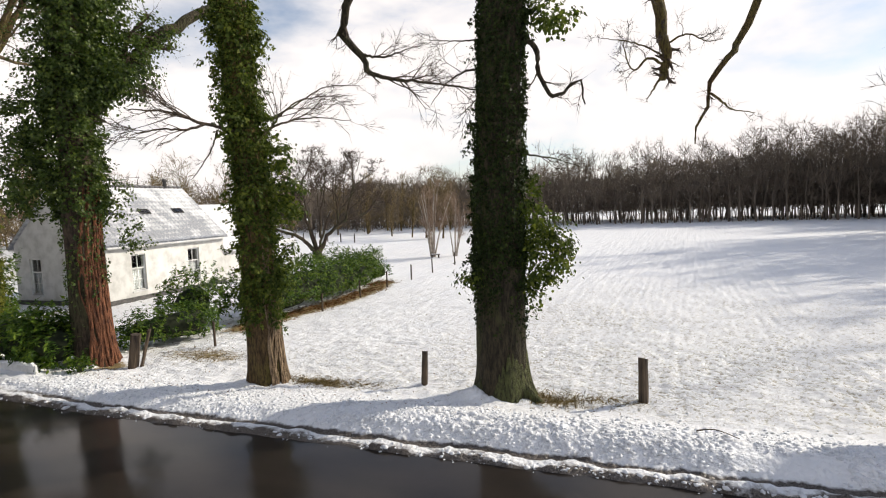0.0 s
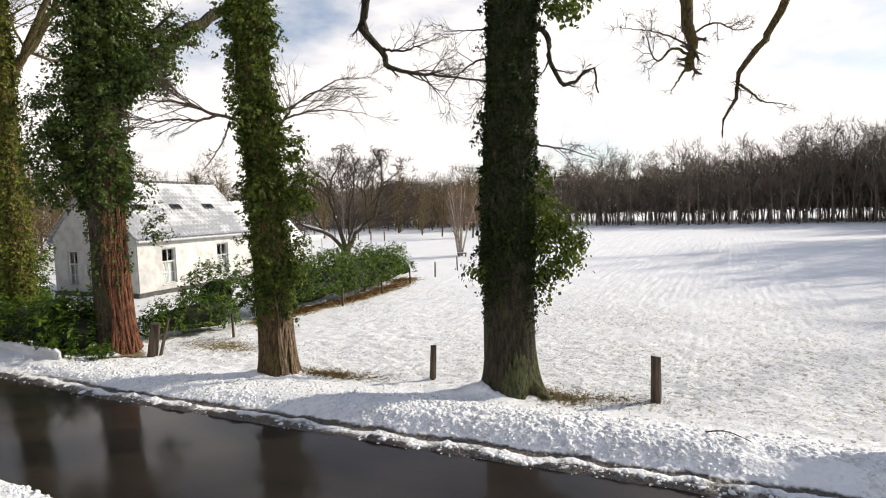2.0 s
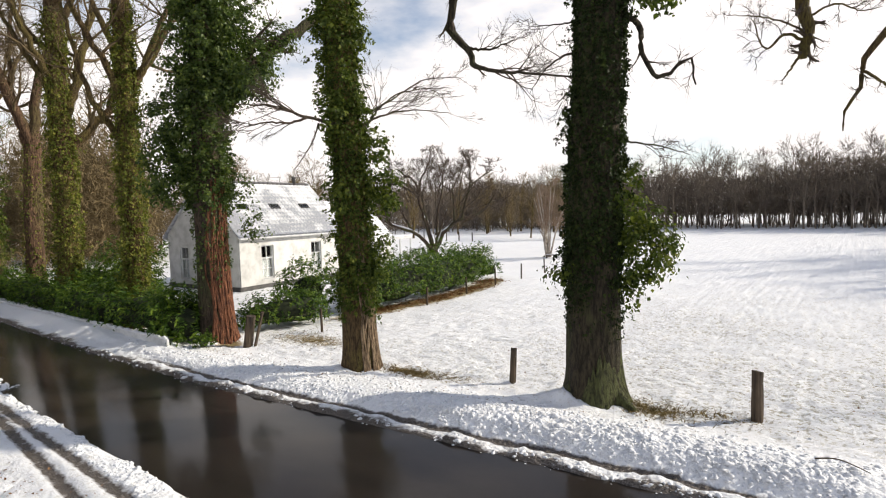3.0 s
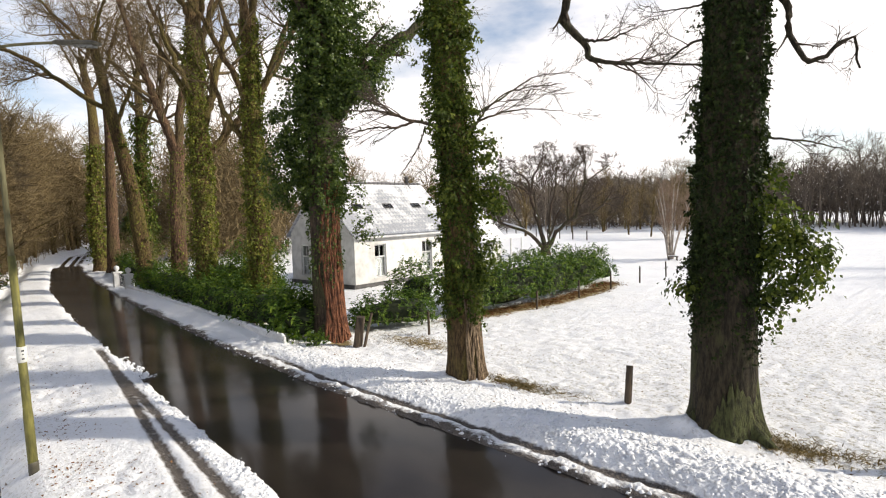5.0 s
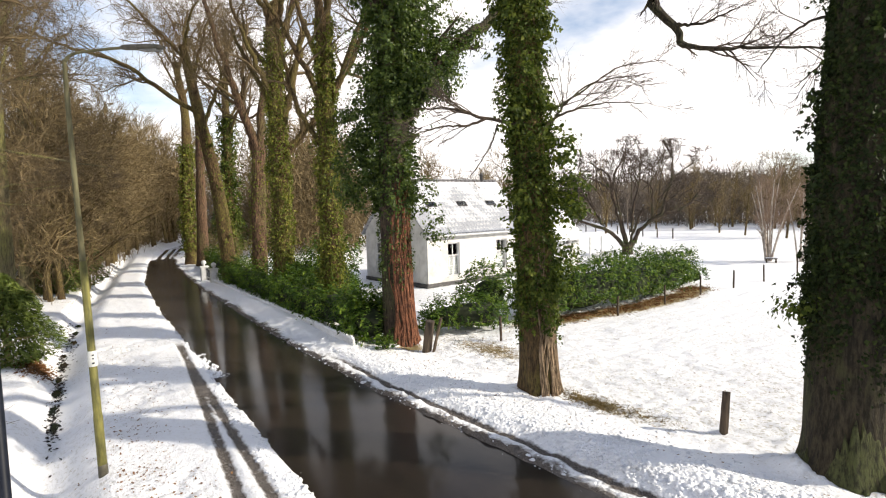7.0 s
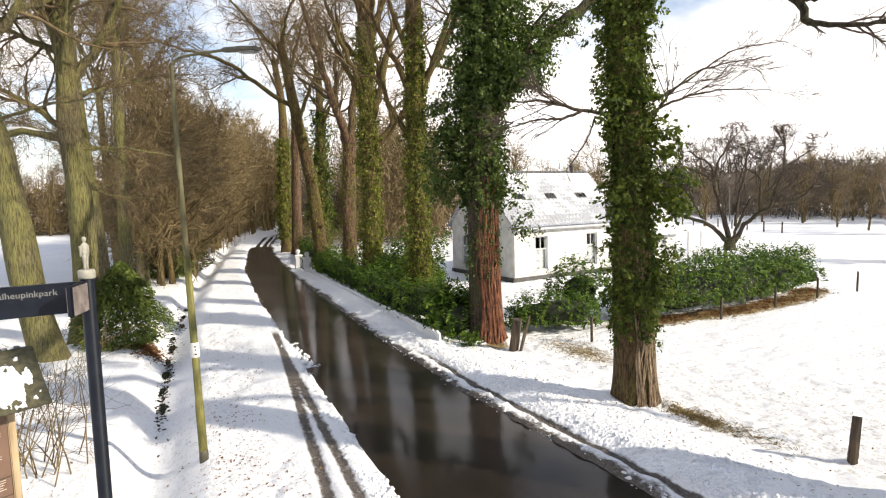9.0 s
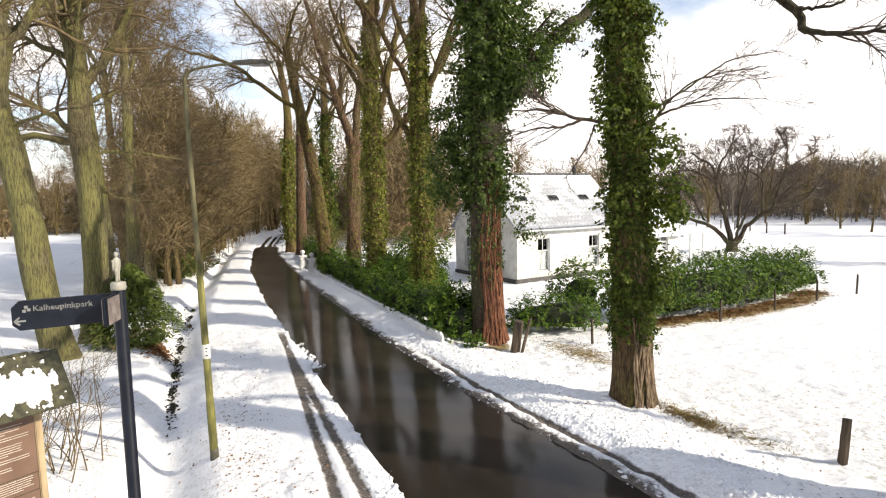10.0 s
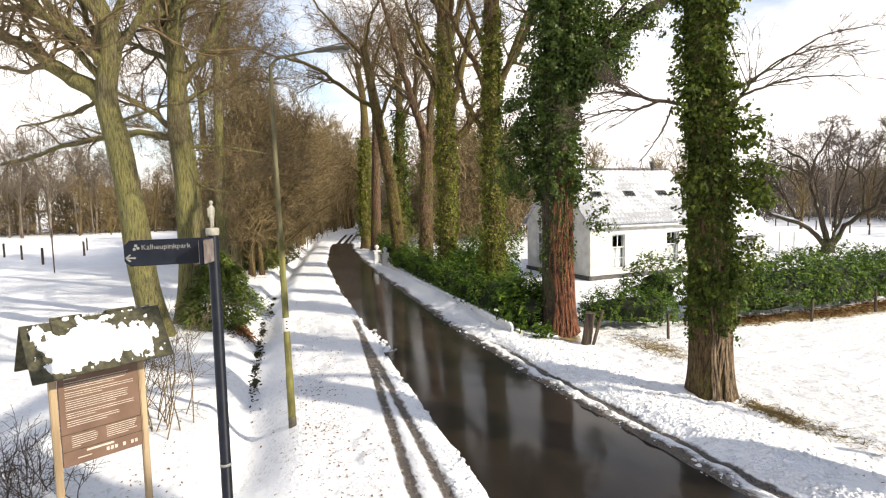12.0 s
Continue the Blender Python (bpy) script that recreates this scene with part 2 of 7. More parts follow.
IVY_LIGHT = leaf_material("ivy_leaf_full_sun", [(0.2, (0.05, 0.064, 0.014)), (0.5, (0.135, 0.152, 0.03)), (0.8, (0.29, 0.275, 0.055))], 0.5, 0.3)
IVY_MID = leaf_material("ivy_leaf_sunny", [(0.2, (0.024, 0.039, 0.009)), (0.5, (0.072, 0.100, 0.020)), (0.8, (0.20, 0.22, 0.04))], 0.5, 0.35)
LAUREL = leaf_material("laurel_leaf", [(0.2, (0.016, 0.036, 0.008)), (0.5, (0.058, 0.112, 0.018)), (0.8, (0.20, 0.27, 0.032))], 0.45, 0.26, 0.16)
YEW = leaf_material("conifer_leaf", [(0.15, (0.028, 0.046, 0.012)), (0.5, (0.098, 0.13, 0.028)), (0.85, (0.19, 0.22, 0.05))], 0.5, 0.15)
DEAD_LEAF = leaf_material("dead_leaf", [(0.15, (0.07, 0.03, 0.015)), (0.5, (0.19, 0.09, 0.04)), (0.85, (0.32, 0.18, 0.08))], 0.6, 0.2)
SODDEN = leaf_material("sodden_leaf", [(0.2, (0.012, 0.011, 0.010)), (0.8, (0.045, 0.036, 0.028))], 0.4, 0.05)
DRY_GRASS = leaf_material("dry_grass", [(0.15, (0.065, 0.048, 0.02)), (0.5, (0.17, 0.12, 0.05)), (0.85, (0.31, 0.22, 0.10))], 0.6, 0.2)
# Near-black green: the shade inside a hedge, given as a colour.
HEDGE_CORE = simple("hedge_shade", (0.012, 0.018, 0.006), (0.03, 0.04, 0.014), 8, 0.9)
WHITE_WALL = simple("white_render", (0.54, 0.53, 0.50), (0.74, 0.73, 0.70), 2.2, 0.75, bump_s=0.25, bump_d=0.01, lo=0.3, hi=0.56)
WHITE_PAINT = simple("white_paint", (0.68, 0.68, 0.67), (0.82, 0.82, 0.81), 9, 0.5, bump_s=0.1)
PLINTH = simple("grey_plinth", (0.05, 0.05, 0.05), (0.16, 0.15, 0.14), 7, 0.8)
TILE = simple("grey_roof_tile", (0.07, 0.07, 0.075), (0.20, 0.19, 0.19), 9, 0.6)
BLACK_PAINT = simple("blue_black_paint", (0.004, 0.006, 0.012), (0.010, 0.013, 0.022), 12, 0.4, bump_s=0.04, spec=0.22)
LAMP_METAL = simple("grey_lamp_metal", (0.055, 0.050, 0.034), (0.12, 0.108, 0.076), 12, 0.6, metal=0.0, bump_s=0.05)
LAMP_ARM = simple("stained_lamp_arm", (0.085, 0.078, 0.04), (0.18, 0.165, 0.09), 14, 0.75, bump_s=0.05, stretch=(1, 1, 0.2), spec=0.2)
LAMP_LENS = simple("lamp_lens", (0.16, 0.16, 0.15), (0.28, 0.28, 0.27), 6, 0.2, bump_s=0)
POLE_ALGAE = simple("algae_green_pole", (0.09, 0.085, 0.025), (0.25, 0.23, 0.06), 16, 0.7, bump_s=0.1, stretch=(1, 1, 0.2))
POST_WOOD = simple("weathered_post_wood", (0.03, 0.022, 0.016), (0.14, 0.10, 0.065), 14, 0.85, stretch=(1, 1, 0.12), bump_s=0.7)
PALE_WOOD = simple("pale_pine_wood", (0.26, 0.18, 0.10), (0.50, 0.38, 0.23), 10, 0.6, stretch=(1, 1, 0.1), bump_s=0.2)
BOARD_BROWN = simple("brown_sign_face", (0.13, 0.075, 0.05), (0.19, 0.115, 0.08), 3, 0.45, bump_s=0.03)
BOARD_INK = simple("pale_sign_print", (0.46, 0.40, 0.34), (0.60, 0.54, 0.46), 20, 0.5, bump_s=0)
SHINGLE = simple("mossy_shingle", (0.030, 0.029, 0.018), (0.10, 0.092, 0.05), 18, 0.85, bump_s=0.6)
WHITE_INK = simple("white_print", (0.19, 0.19, 0.18), (0.29, 0.29, 0.27), 10, 0.4, bump_s=0)
CLEAR_PLATE = simple("worn_pale_plate", (0.16, 0.13, 0.12), (0.34, 0.29, 0.27), 14, 0.25, bump_s=0.02)
FIGURE = simple("white_stone", (0.30, 0.285, 0.23), (0.45, 0.43, 0.36), 20, 0.6, bump_s=0.1)
TAG = simple("white_tag", (0.66, 0.67, 0.62), (0.8, 0.8, 0.76), 30, 0.5, bump_s=0)
CURTAIN = simple("white_curtain", (0.60, 0.61, 0.61), (0.78, 0.79, 0.78), 8, 0.8, bump_s=0.1)
# Indoors behind the glass, its dimness put into the colour.
ROOM_DARK = simple("dim_room", (0.03, 0.03, 0.03), (0.07, 0.065, 0.06), 3, 0.9, bump_s=0)
WATER = simple("ditch_water", (0.008, 0.010, 0.012), (0.02, 0.024, 0.026), 3, 0.06, bump_s=0.02)


# ---- mesh tools ----
def mesh_from(name, verts, tris=None, quads=None, smooth=True):
    verts = np.asarray(verts, dtype=np.float32).reshape(-1, 3)
    t = np.zeros((0, 3), int) if tris is None or len(tris) == 0 else np.asarray(tris, int).reshape(-1, 3)
    q = np.zeros((0, 4), int) if quads is None or len(quads) == 0 else np.asarray(quads, int).reshape(-1, 4)
    me = bpy.data.meshes.new(name)
    me.vertices.add(len(verts))
    me.vertices.foreach_set("co", verts.ravel())
    loops = np.concatenate([t.ravel(), q.ravel()])
    me.loops.add(len(loops))
    me.loops.foreach_set("vertex_index", loops.astype(np.int32))
    starts = np.concatenate([np.arange(len(t)) * 3, len(t) * 3 + np.arange(len(q)) * 4])
    me.polygons.add(len(starts))
    me.polygons.foreach_set("loop_start", starts.astype(np.int32))
    me.polygons.foreach_set("use_smooth", np.full(len(starts), smooth))
    me.update(calc_edges=True)
    return me


def place(ob, mat, parent=None):
    ob.data.materials.append(mat)
    if parent:
        ob.parent = parent
    return ob


def part(name, me, mat, parent, label=""):
    """Links a mesh (or a bmesh) as one object under a thing or a part."""
    if isinstance(me, bmesh.types.BMesh):
        bm, me = me, bpy.data.meshes.new(name)
        bm.to_mesh(me)
        bm.free()
    ob = new(name, me)
    if not me.materials:
        me.materials.append(mat)
    ob.parent = parent
    return tagged(ob, label) if label else ob


def wpart(name, me, mat, parent, label=""):
    """The same for a mesh laid out in the world's metres, under a top-level thing."""
    ob = part(name, me, mat, parent, label)
    ob.matrix_parent_inverse = parent.matrix_basis.inverted()
    return ob


def thing(name, label, category, at=(0, 0, 0), group="", kind="", turn=0.0):
    ob = new(name)
    ob.matrix_basis = pose(*at, 0, 0, turn)
    return tagged(ob, label, category, group, kind)


def box(sx, sy, sz, cx=0.0, cy=0.0, cz=0.0, bevel=0.0, bm=None):
    """A box about (cx, cy, cz) with bevelled edges."""
    own = bm or bmesh.new()
    made = bmesh.ops.create_cube(own, size=1.0, matrix=Matrix.Translation((cx, cy, cz)) @ Matrix.Diagonal((sx, sy, sz, 1)))
    if bevel:
        edges = list({e for v in made["verts"] for e in v.link_edges})
        bmesh.ops.bevel(own, geom=edges, offset=bevel, segments=2, affect='EDGES')
    return own


def lathe(profile, sides=16, bm=None, at=(0, 0, 0)):
    """A turned body from (radius, z) pairs."""
    own = bm or bmesh.new()
    rings = []
    for r, z in profile:
        rings.append([own.verts.new((at[0] + r * math.cos(a), at[1] + r * math.sin(a), at[2] + z)) for a in (2 * math.pi * k / sides for k in range(sides))])
    for lo, hi in zip(rings, rings[1:]):
        for k in range(sides):
            f = own.faces.new((lo[k], lo[(k + 1) % sides], hi[(k + 1) % sides], hi[k]))
            f.smooth = True
    own.faces.new(list(reversed(rings[0])))
    own.faces.new(rings[-1])
    return own


class Tubes:
    """Many tapered tubes, gathered by their count of points and sides."""
    def __init__(self, most_sides=20, most_points=99):
        self.groups, self.most_sides, self.most_points = {}, most_sides, most_points

    def add(self, pts, radii, sides=5):
        sides = min(sides, self.most_sides)
        if len(pts) > self.most_points:
            pick = [round(i * (len(pts) - 1) / (self.most_points - 1)) for i in range(self.most_points)]
            pts, radii = [pts[i] for i in pick], [radii[i] for i in pick]
        self.groups.setdefault((len(pts), sides), ([], []))
        g = self.groups[(len(pts), sides)]
        g[0].append([tuple(p) for p in pts])
        g[1].append(tuple(radii))

    def arrays(self):
        vs, qs, base = [], [], 0
        for (n, k), (pl, rl) in self.groups.items():
            P, R = np.array(pl, float), np.array(rl, float)
            T = np.gradient(P, axis=1)
            T /= np.linalg.norm(T, axis=2, keepdims=True) + 1e-9
            whole = P[:, -1] - P[:, 0]
            ref = np.where((np.abs(whole[:, 2]) > 0.8 * np.linalg.norm(whole, axis=1))[:, None], [1.0, 0.13, 0], [0.1, 0.07, 1.0])
            U = np.cross(T, ref[:, None, :])
            U /= np.linalg.norm(U, axis=2, keepdims=True) + 1e-9
            W = np.cross(T, U)
            a = np.arange(k) * 2 * np.pi / k
            ring = P[:, :, None, :] + R[:, :, None, None] * (np.cos(a)[None, None, :, None] * U[:, :, None, :] + np.sin(a)[None, None, :, None] * W[:, :, None, :])
            m = len(pl)
            idx = base + np.arange(m * n * k).reshape(m, n, k)
            nxt = np.roll(idx, -1, axis=2)
            q = np.stack([idx[:, :-1], nxt[:, :-1], nxt[:, 1:], idx[:, 1:]], axis=-1).reshape(-1, 4)
            vs.append(ring.reshape(-1, 3))
            qs.append(q)
            base += m * n * k
        if not vs:
            return np.zeros((0, 3)), np.zeros((0, 4), int)
        return np.concatenate(vs), np.concatenate(qs)

    def mesh(self, name):
        v, q = self.arrays()
        return mesh_from(name, v, None, q)


def slivers(tubes, seed, each, length, width, spread=0.7):
    """The finest twigs: thin single blades off the given branches. Returns vertices and triangles."""
    rng = np.random.RandomState(seed)
    vs = []
    for (n, k), (pl, _) in tubes.groups.items():
        P = np.array(pl, float)
        m = len(P) * each
        i = np.repeat(np.arange(len(P)), each)
        f = (0.2 + 0.8 * rng.rand(m)) * (n - 1) * 0.999
        j = f.astype(int)
        t = (f - j)[:, None]
        p = P[i, j] * (1 - t) + P[i, j + 1] * t
        d = P[i, j + 1] - P[i, j]
        d /= np.linalg.norm(d, axis=1, keepdims=True) + 1e-9
        d = d + spread * rng.randn(m, 3)
        d /= np.linalg.norm(d, axis=1, keepdims=True) + 1e-9
        sd = np.cross(d, rng.randn(m, 3))
        sd /= np.linalg.norm(sd, axis=1, keepdims=True) + 1e-9
        L = length * (0.5 + rng.rand(m))[:, None]
        vs.append(np.stack([p + sd * width * 0.5, p - sd * width * 0.5, p + d * L], 1).reshape(-1, 3))
    V = np.concatenate(vs) if vs else np.zeros((0, 3))
    return V, np.arange(len(V)).reshape(-1, 3)


def twig_mesh(name, tubes, seed, each=4, length=0.35, width=0.008):
    v, q = tubes.arrays()
    sv, st = slivers(tubes, seed, each, length, width)
    return mesh_from(name, np.concatenate([v, sv]), st + len(v), q)


def leaf_arrays(P, N, D, length, width, fold=0.25):
    """Folded leaves at P: N faces out, D points to the tip. Returns vertices and triangles."""
    P, N, D = np.asarray(P, float), np.asarray(N, float), np.asarray(D, float)
    N = N / (np.linalg.norm(N, axis=1, keepdims=True) + 1e-9)
    D = D - N * np.sum(D * N, axis=1, keepdims=True)
    D /= np.linalg.norm(D, axis=1, keepdims=True) + 1e-9
    S = np.cross(D, N)
    L, W = np.broadcast_to(length, len(P))[:, None], np.broadcast_to(width, len(P))[:, None]
    v0 = P - D * L * 0.45
    v1 = P + S * W * 0.5 - D * L * 0.08 + N * W * fold
    v2 = P + D * L * 0.55
    v3 = P - S * W * 0.5 - D * L * 0.08 + N * W * fold
    V = np.stack([v0, v1, v2, v3], axis=1).reshape(-1, 3)
    i = np.arange(len(P))[:, None] * 4
    T = np.concatenate([i + [0, 1, 2], i + [0, 2, 3]], axis=1).reshape(-1, 3)
    return V, T


def lattice(seed):
    return np.random.RandomState(seed).rand(256, 256)


LATTICES = {}


def vnoise(x, y, cell, seed=0):
    """Smooth value noise, 0 to 1, over a plane; cell: metres."""
    if seed not in LATTICES:
        LATTICES[seed] = lattice(seed)
    g = LATTICES[seed]
    x, y = np.asarray(x, float) / cell + 1000.0, np.asarray(y, float) / cell + 1000.0
    ix, iy = np.floor(x).astype(int), np.floor(y).astype(int)
    fx, fy = x - ix, y - iy
    fx, fy = fx * fx * (3 - 2 * fx), fy * fy * (3 - 2 * fy)
    a, b = g[ix % 256, iy % 256], g[(ix + 1) % 256, iy % 256]
    c, d = g[ix % 256, (iy + 1) % 256], g[(ix + 1) % 256, (iy + 1) % 256]
    return (a * (1 - fx) + b * fx) * (1 - fy) + (c * (1 - fx) + d * fx) * fy


def smooth01(x, a, b):
    t = np.clip((np.asarray(x, float) - a) / (b - a), 0, 1)
    return t * t * (3 - 2 * t)


# ---- ground, road ----
def road_near(x):
    return np.interp(x, [-140, -100, -82, -68, -58, -50, -36, -23, -16, -9.5, -6, 0, 40], [38, 26, 16, 10.3, 8.3, 6.9, 5.1, 4.3, 4.11, 3.95, 3.86, 3.95, 5.5])


def road_far(x):
    return np.interp(x, [-140, -100, -82, -68, -54, -44, -30, -20.6, -14, -10.4, -6.9, -2.8, 0.5, 40], [41.5, 29.5, 19, 12.2, 9.3, 8.0, 7.0, 6.68, 6.5, 6.52, 6.74, 7.0, 7.22, 9.9])


TREE_FEET = [(-2.95, 10.0, 0.62), (-8.08, 9.2, 0.5), (-13.65, 9.15, 0.55)]


def ground_height(x, y):
    """Height of the snow, and how bare and how slushy it is."""
    x, y = np.asarray(x, float), np.asarray(y, float)
    far, near = y - road_far(x), road_near(x) - y
    wobble = (vnoise(x, y, 0.5, 3) - 0.5) * 0.28 + (vnoise(x, y, 0.16, 4) - 0.5) * 0.14
    lump = np.abs(vnoise(x, y, 0.30, 5) - 0.5) * 2
    lump2 = np.abs(vnoise(x, y, 0.13, 6) - 0.5) * 2
    lump3 = vnoise(x, y, 0.9, 7)
    close = smooth01(x, -40, -18)
    # far verge: broken ridge at the edge, wheel rut, thrown snow, then the field
    f = far + wobble * 0.8
    broken = 0.25 + 0.75 * smooth01(vnoise(x, x * 0, 0.55, 29), 0.22, 0.42)
    ridge = 0.08 * smooth01(f, 0.0, 0.09) * (0.35 + 0.6 * lump + 0.5 * lump2) * np.where(far < 0.42, broken, 1)
    rut_at = 0.40 + 0.05 * (vnoise(x, y, 2.0, 8) - 0.5) + 0.09 * (vnoise(x, x * 0, 0.35, 30) - 0.5)
    rut = np.exp(-((far - rut_at) / 0.085) ** 4) * smooth01(x, -15, -11)
    thrown = np.exp(-((far - 1.15) / 0.75) ** 2) * close * (0.16 + 0.84 * smooth01(x, -9, -3.5)) * 0.8
    zf = ridge * (1 - 0.85 * rut) + smooth01(far, 0.45, 0.8) * (0.05 + thrown * (0.02 + 0.11 * (1 - lump) + 0.11 * (1 - lump2)))
    field = smooth01(far, 1.6, 3.2)
    mounds = smooth01(vnoise(x, y, 0.19, 32), 0.35, 0.95)
    dots = smooth01(vnoise(x, y * 1.3, 0.105, 33), 0.45, 0.95)
    zf = zf + field * (1 - smooth01(y, 13, 24)) * (0.014 * mounds * (0.3 + vnoise(x, y, 0.7, 16)) + 0.024 * dots * (0.3 + vnoise(x, y, 0.4, 17)) + 0.03 * (lump3 - 0.5))
    zf = zf - 0.14 * smooth01(far, 0.9, 2.7) * smooth01(-far, -40, -20)
    along = smooth01(-x, 13.35, 13.75) * smooth01(x, -31.5, -30.6)
    zf = zf + along * smooth01(far, 0.12, 0.95) * (1 - smooth01(far, 1.2, 1.6)) * (0.05 + 0.15 * smooth01(-x, 14.5, 20)) * (0.9 + 0.2 * lump3)
    # near verge: path with twin wheel tracks, then a shallow ditch
    n = near + wobble * 0.7
    zn = 0.06 * smooth01(n, 0.0, 0.12) + smooth01(near, 0.05, 0.4) * (0.012 * lump3 + 0.035 * (1 - lump) * np.exp(-np.maximum(near, 0) / 0.7) + 0.02 * (1 - lump2) * np.exp(-np.maximum(near, 0) / 0.9) + 0.018 * (1 - lump))
    bend = np.clip((-6.4 - x) / 8.6, -1, 1.3)
    t1, t2 = 2.95 + 0.80 * np.maximum(bend, -0.3), 3.36 + 0.42 * np.maximum(bend, -0.3)
    on = smooth01(-x, -4, 4) * smooth01(x, -18.6, -16.8)
    tr = np.maximum(np.exp(-((y - t1) / 0.10) ** 4), np.exp(-((y - t2) / 0.10) ** 4)) * on
    tr = np.where(near > -0.1, tr, 0)
    ribs = 0.5 + 0.5 * np.sin(x * 46)
    zn = zn - tr * (0.045 - 0.008 * ribs)
    dig = smooth01(-x, 6.2, 8.8) * smooth01(x, -75, -45)
    mid = 0.78 + np.interp(x, [-60, -40, -30, -20, -9], [5.6, 2.6, 1.25, 0.35, 0.0])
    mid = mid + 0.10 * (vnoise(x, x * 0, 2.6, 24) - 0.5)
    shape = np.where(y > mid, 1 - smooth01(y, mid, mid + 0.95), smooth01(y, mid - 0.7, mid))
    zn = zn - 0.45 * dig * shape
    prints = smooth01(vnoise(x, y, 0.22, 22), 0.66, 0.80) * smooth01(vnoise(x, y, 1.3, 23), 0.35, 0.6)
    zn = zn - 0.05 * prints * smooth01(near, 0.9, 1.3) * (tr < 0.1) * smooth01(y, mid + 0.8, mid + 1.1)
    back = smooth01(mid - 0.4 - y, 0, 2.0)
    zn = zn + back * (0.06 * lump3 + 0.03 * smooth01(vnoise(x, y, 0.2, 34), 0.45, 0.95))
    z = np.where(far > -0.05, zf, np.where(near > -0.05, zn, -0.06))
    z = np.where((far <= 0) & (near <= 0), np.minimum(z, -0.05 + 0.0 * z), z)
    inside = (far < 0.0) & (near < 0.0)
    snowed = smooth01(-x, 51, 55)
    part_way = far / np.minimum(far + near, -0.5)            # 0 at the far edge, 1 at the near one
    wheel = np.maximum(np.exp(-((part_way - 0.3) / 0.09) ** 4), np.exp(-((part_way - 0.68) / 0.09) ** 4))
    z = np.where(inside, -0.06 + snowed * (0.115 - 0.12 * wheel), z)
    for tx, ty, tr0 in TREE_FEET:
        dd = np.hypot(x - tx, y - ty)
        z = z + 0.05 * np.exp(-((dd - tr0) / 0.3) ** 2) * (y > road_far(x) + 0.6) * (0.3 + lump)
    z = z + 0.27 * np.exp(-((x + 3.3) / 0.4) ** 2 - ((y - 9.42) / 0.22) ** 2) * (0.7 + 0.5 * lump2)
    # long gentle swells far out
    out = smooth01(np.hypot(x + 10, y - 8), 40, 160)
    z = z + out * 0.5 * (vnoise(x, y, 45, 9) - 0.5)
    slush = np.clip(1.0 * rut + 0.92 * tr + 0.95 * np.exp(-(np.maximum(f, 0) / 0.24) ** 2) * (far > -0.2) + 0.35 * np.exp(-(np.maximum(n, 0) / 0.06) ** 2) * (near > -0.2), 0, 1)
    bare = np.zeros_like(x)

    def spot(cx, cy, rx, ry, s):
        return s * np.exp(-((x - cx) / rx) ** 2 - ((y - cy) / ry) ** 2)
    bare = np.maximum(bare, spot(-2.0, 9.9, 0.85, 0.35, 0.62))
    bare = np.maximum(bare, spot(-6.95, 9.55, 0.95, 0.32, 0.72))
    bare = np.maximum(bare, spot(-11.4, 10.6, 2.3, 1.0, 0.56))
    bare = np.maximum(bare, spot(1.6, 10.6, 1.6, 0.5, 0.36))
    edge = np.interp(y, [11, 14, 18, 22, 24.5], [-12.7, -12.6, -12.2, -12.6, -13.4])
    bare = np.maximum(bare, 0.85 * np.exp(-((x - edge + 0.35) / 0.75) ** 2) * smooth01(y, 11.5, 14) * smooth01(-y, -25.2, -24))
    bare = np.maximum(bare, 0.75 * np.exp(-((x + 12.9) / 0.5) ** 2 - ((y - 9.0) / 0.5) ** 2))
    bare = np.maximum(bare, spot(-2.2, 9.75, 0.5, 0.35, 0.5))
    bare = np.maximum(bare, 0.26 * field * smooth01(vnoise(x, y, 3.0, 12), 0.45, 0.8))
    crust = np.clip(smooth01(far, 0.02, 0.1) * (1 - smooth01(far, 1.7, 2.6)) * smooth01(x, -17, -12) + smooth01(near, 0.02, 0.1) * (0.75 - 0.45 * smooth01(near, 0.3, 0.7)) * (1 - smooth01(near, 2.2, 3.0)) * smooth01(x, -18, -12) * (1 - tr), 0, 1)
    tuft = field * (0.5 + 0.5 * smooth01(x, -9, 0)) * (1 - 0.8 * smooth01(y, 15, 30)) * (0.5 + 0.9 * vnoise(x, y, 1.9, 27)) + 0.5 * (near > 0.3) * vnoise(x, y, 1.2, 28)
    return z, bare, slush, crust, np.clip(tuft, 0, 1.2)


def spaced(stops):
    """Grid lines from (start, end, step at start, step at end) runs."""
    out = []
    for a, b, s0, s1 in stops:
        p = a
        while p < b - 1e-6:
            out.append(p)
            p += s0 + (s1 - s0) * (p - a) / (b - a)
    out.append(stops[-1][1])
    return np.array(out)


GX = spaced([(-1500, -200, 400, 60), (-200, -80, 30, 2.0), (-80, -32, 1.4, 0.22), (-32, -14, 0.2, 0.09), (-14, 4, 0.08, 0.08), (4, 12, 0.12, 0.4), (12, 60, 0.6, 8), (60, 200, 10, 40), (200, 1500, 60, 400)])
GY = spaced([(-1500, -150, 400, 50), (-150, -20, 30, 1.6), (-20, -3, 1.2, 0.12), (-3, 2.5, 0.1, 0.06), (2.5, 4.4, 0.05, 0.05), (4.4, 6.3, 0.16, 0.16), (6.3, 9.0, 0.05, 0.06), (9.0, 14, 0.07, 0.1), (14, 40, 0.15, 0.7), (40, 130, 0.8, 5), (130, 1500, 10, 400)])
gx, gy = np.meshgrid(GX, GY, indexing='ij')
gz, g_bare, g_slush, g_crust, g_tuft = ground_height(gx, gy)
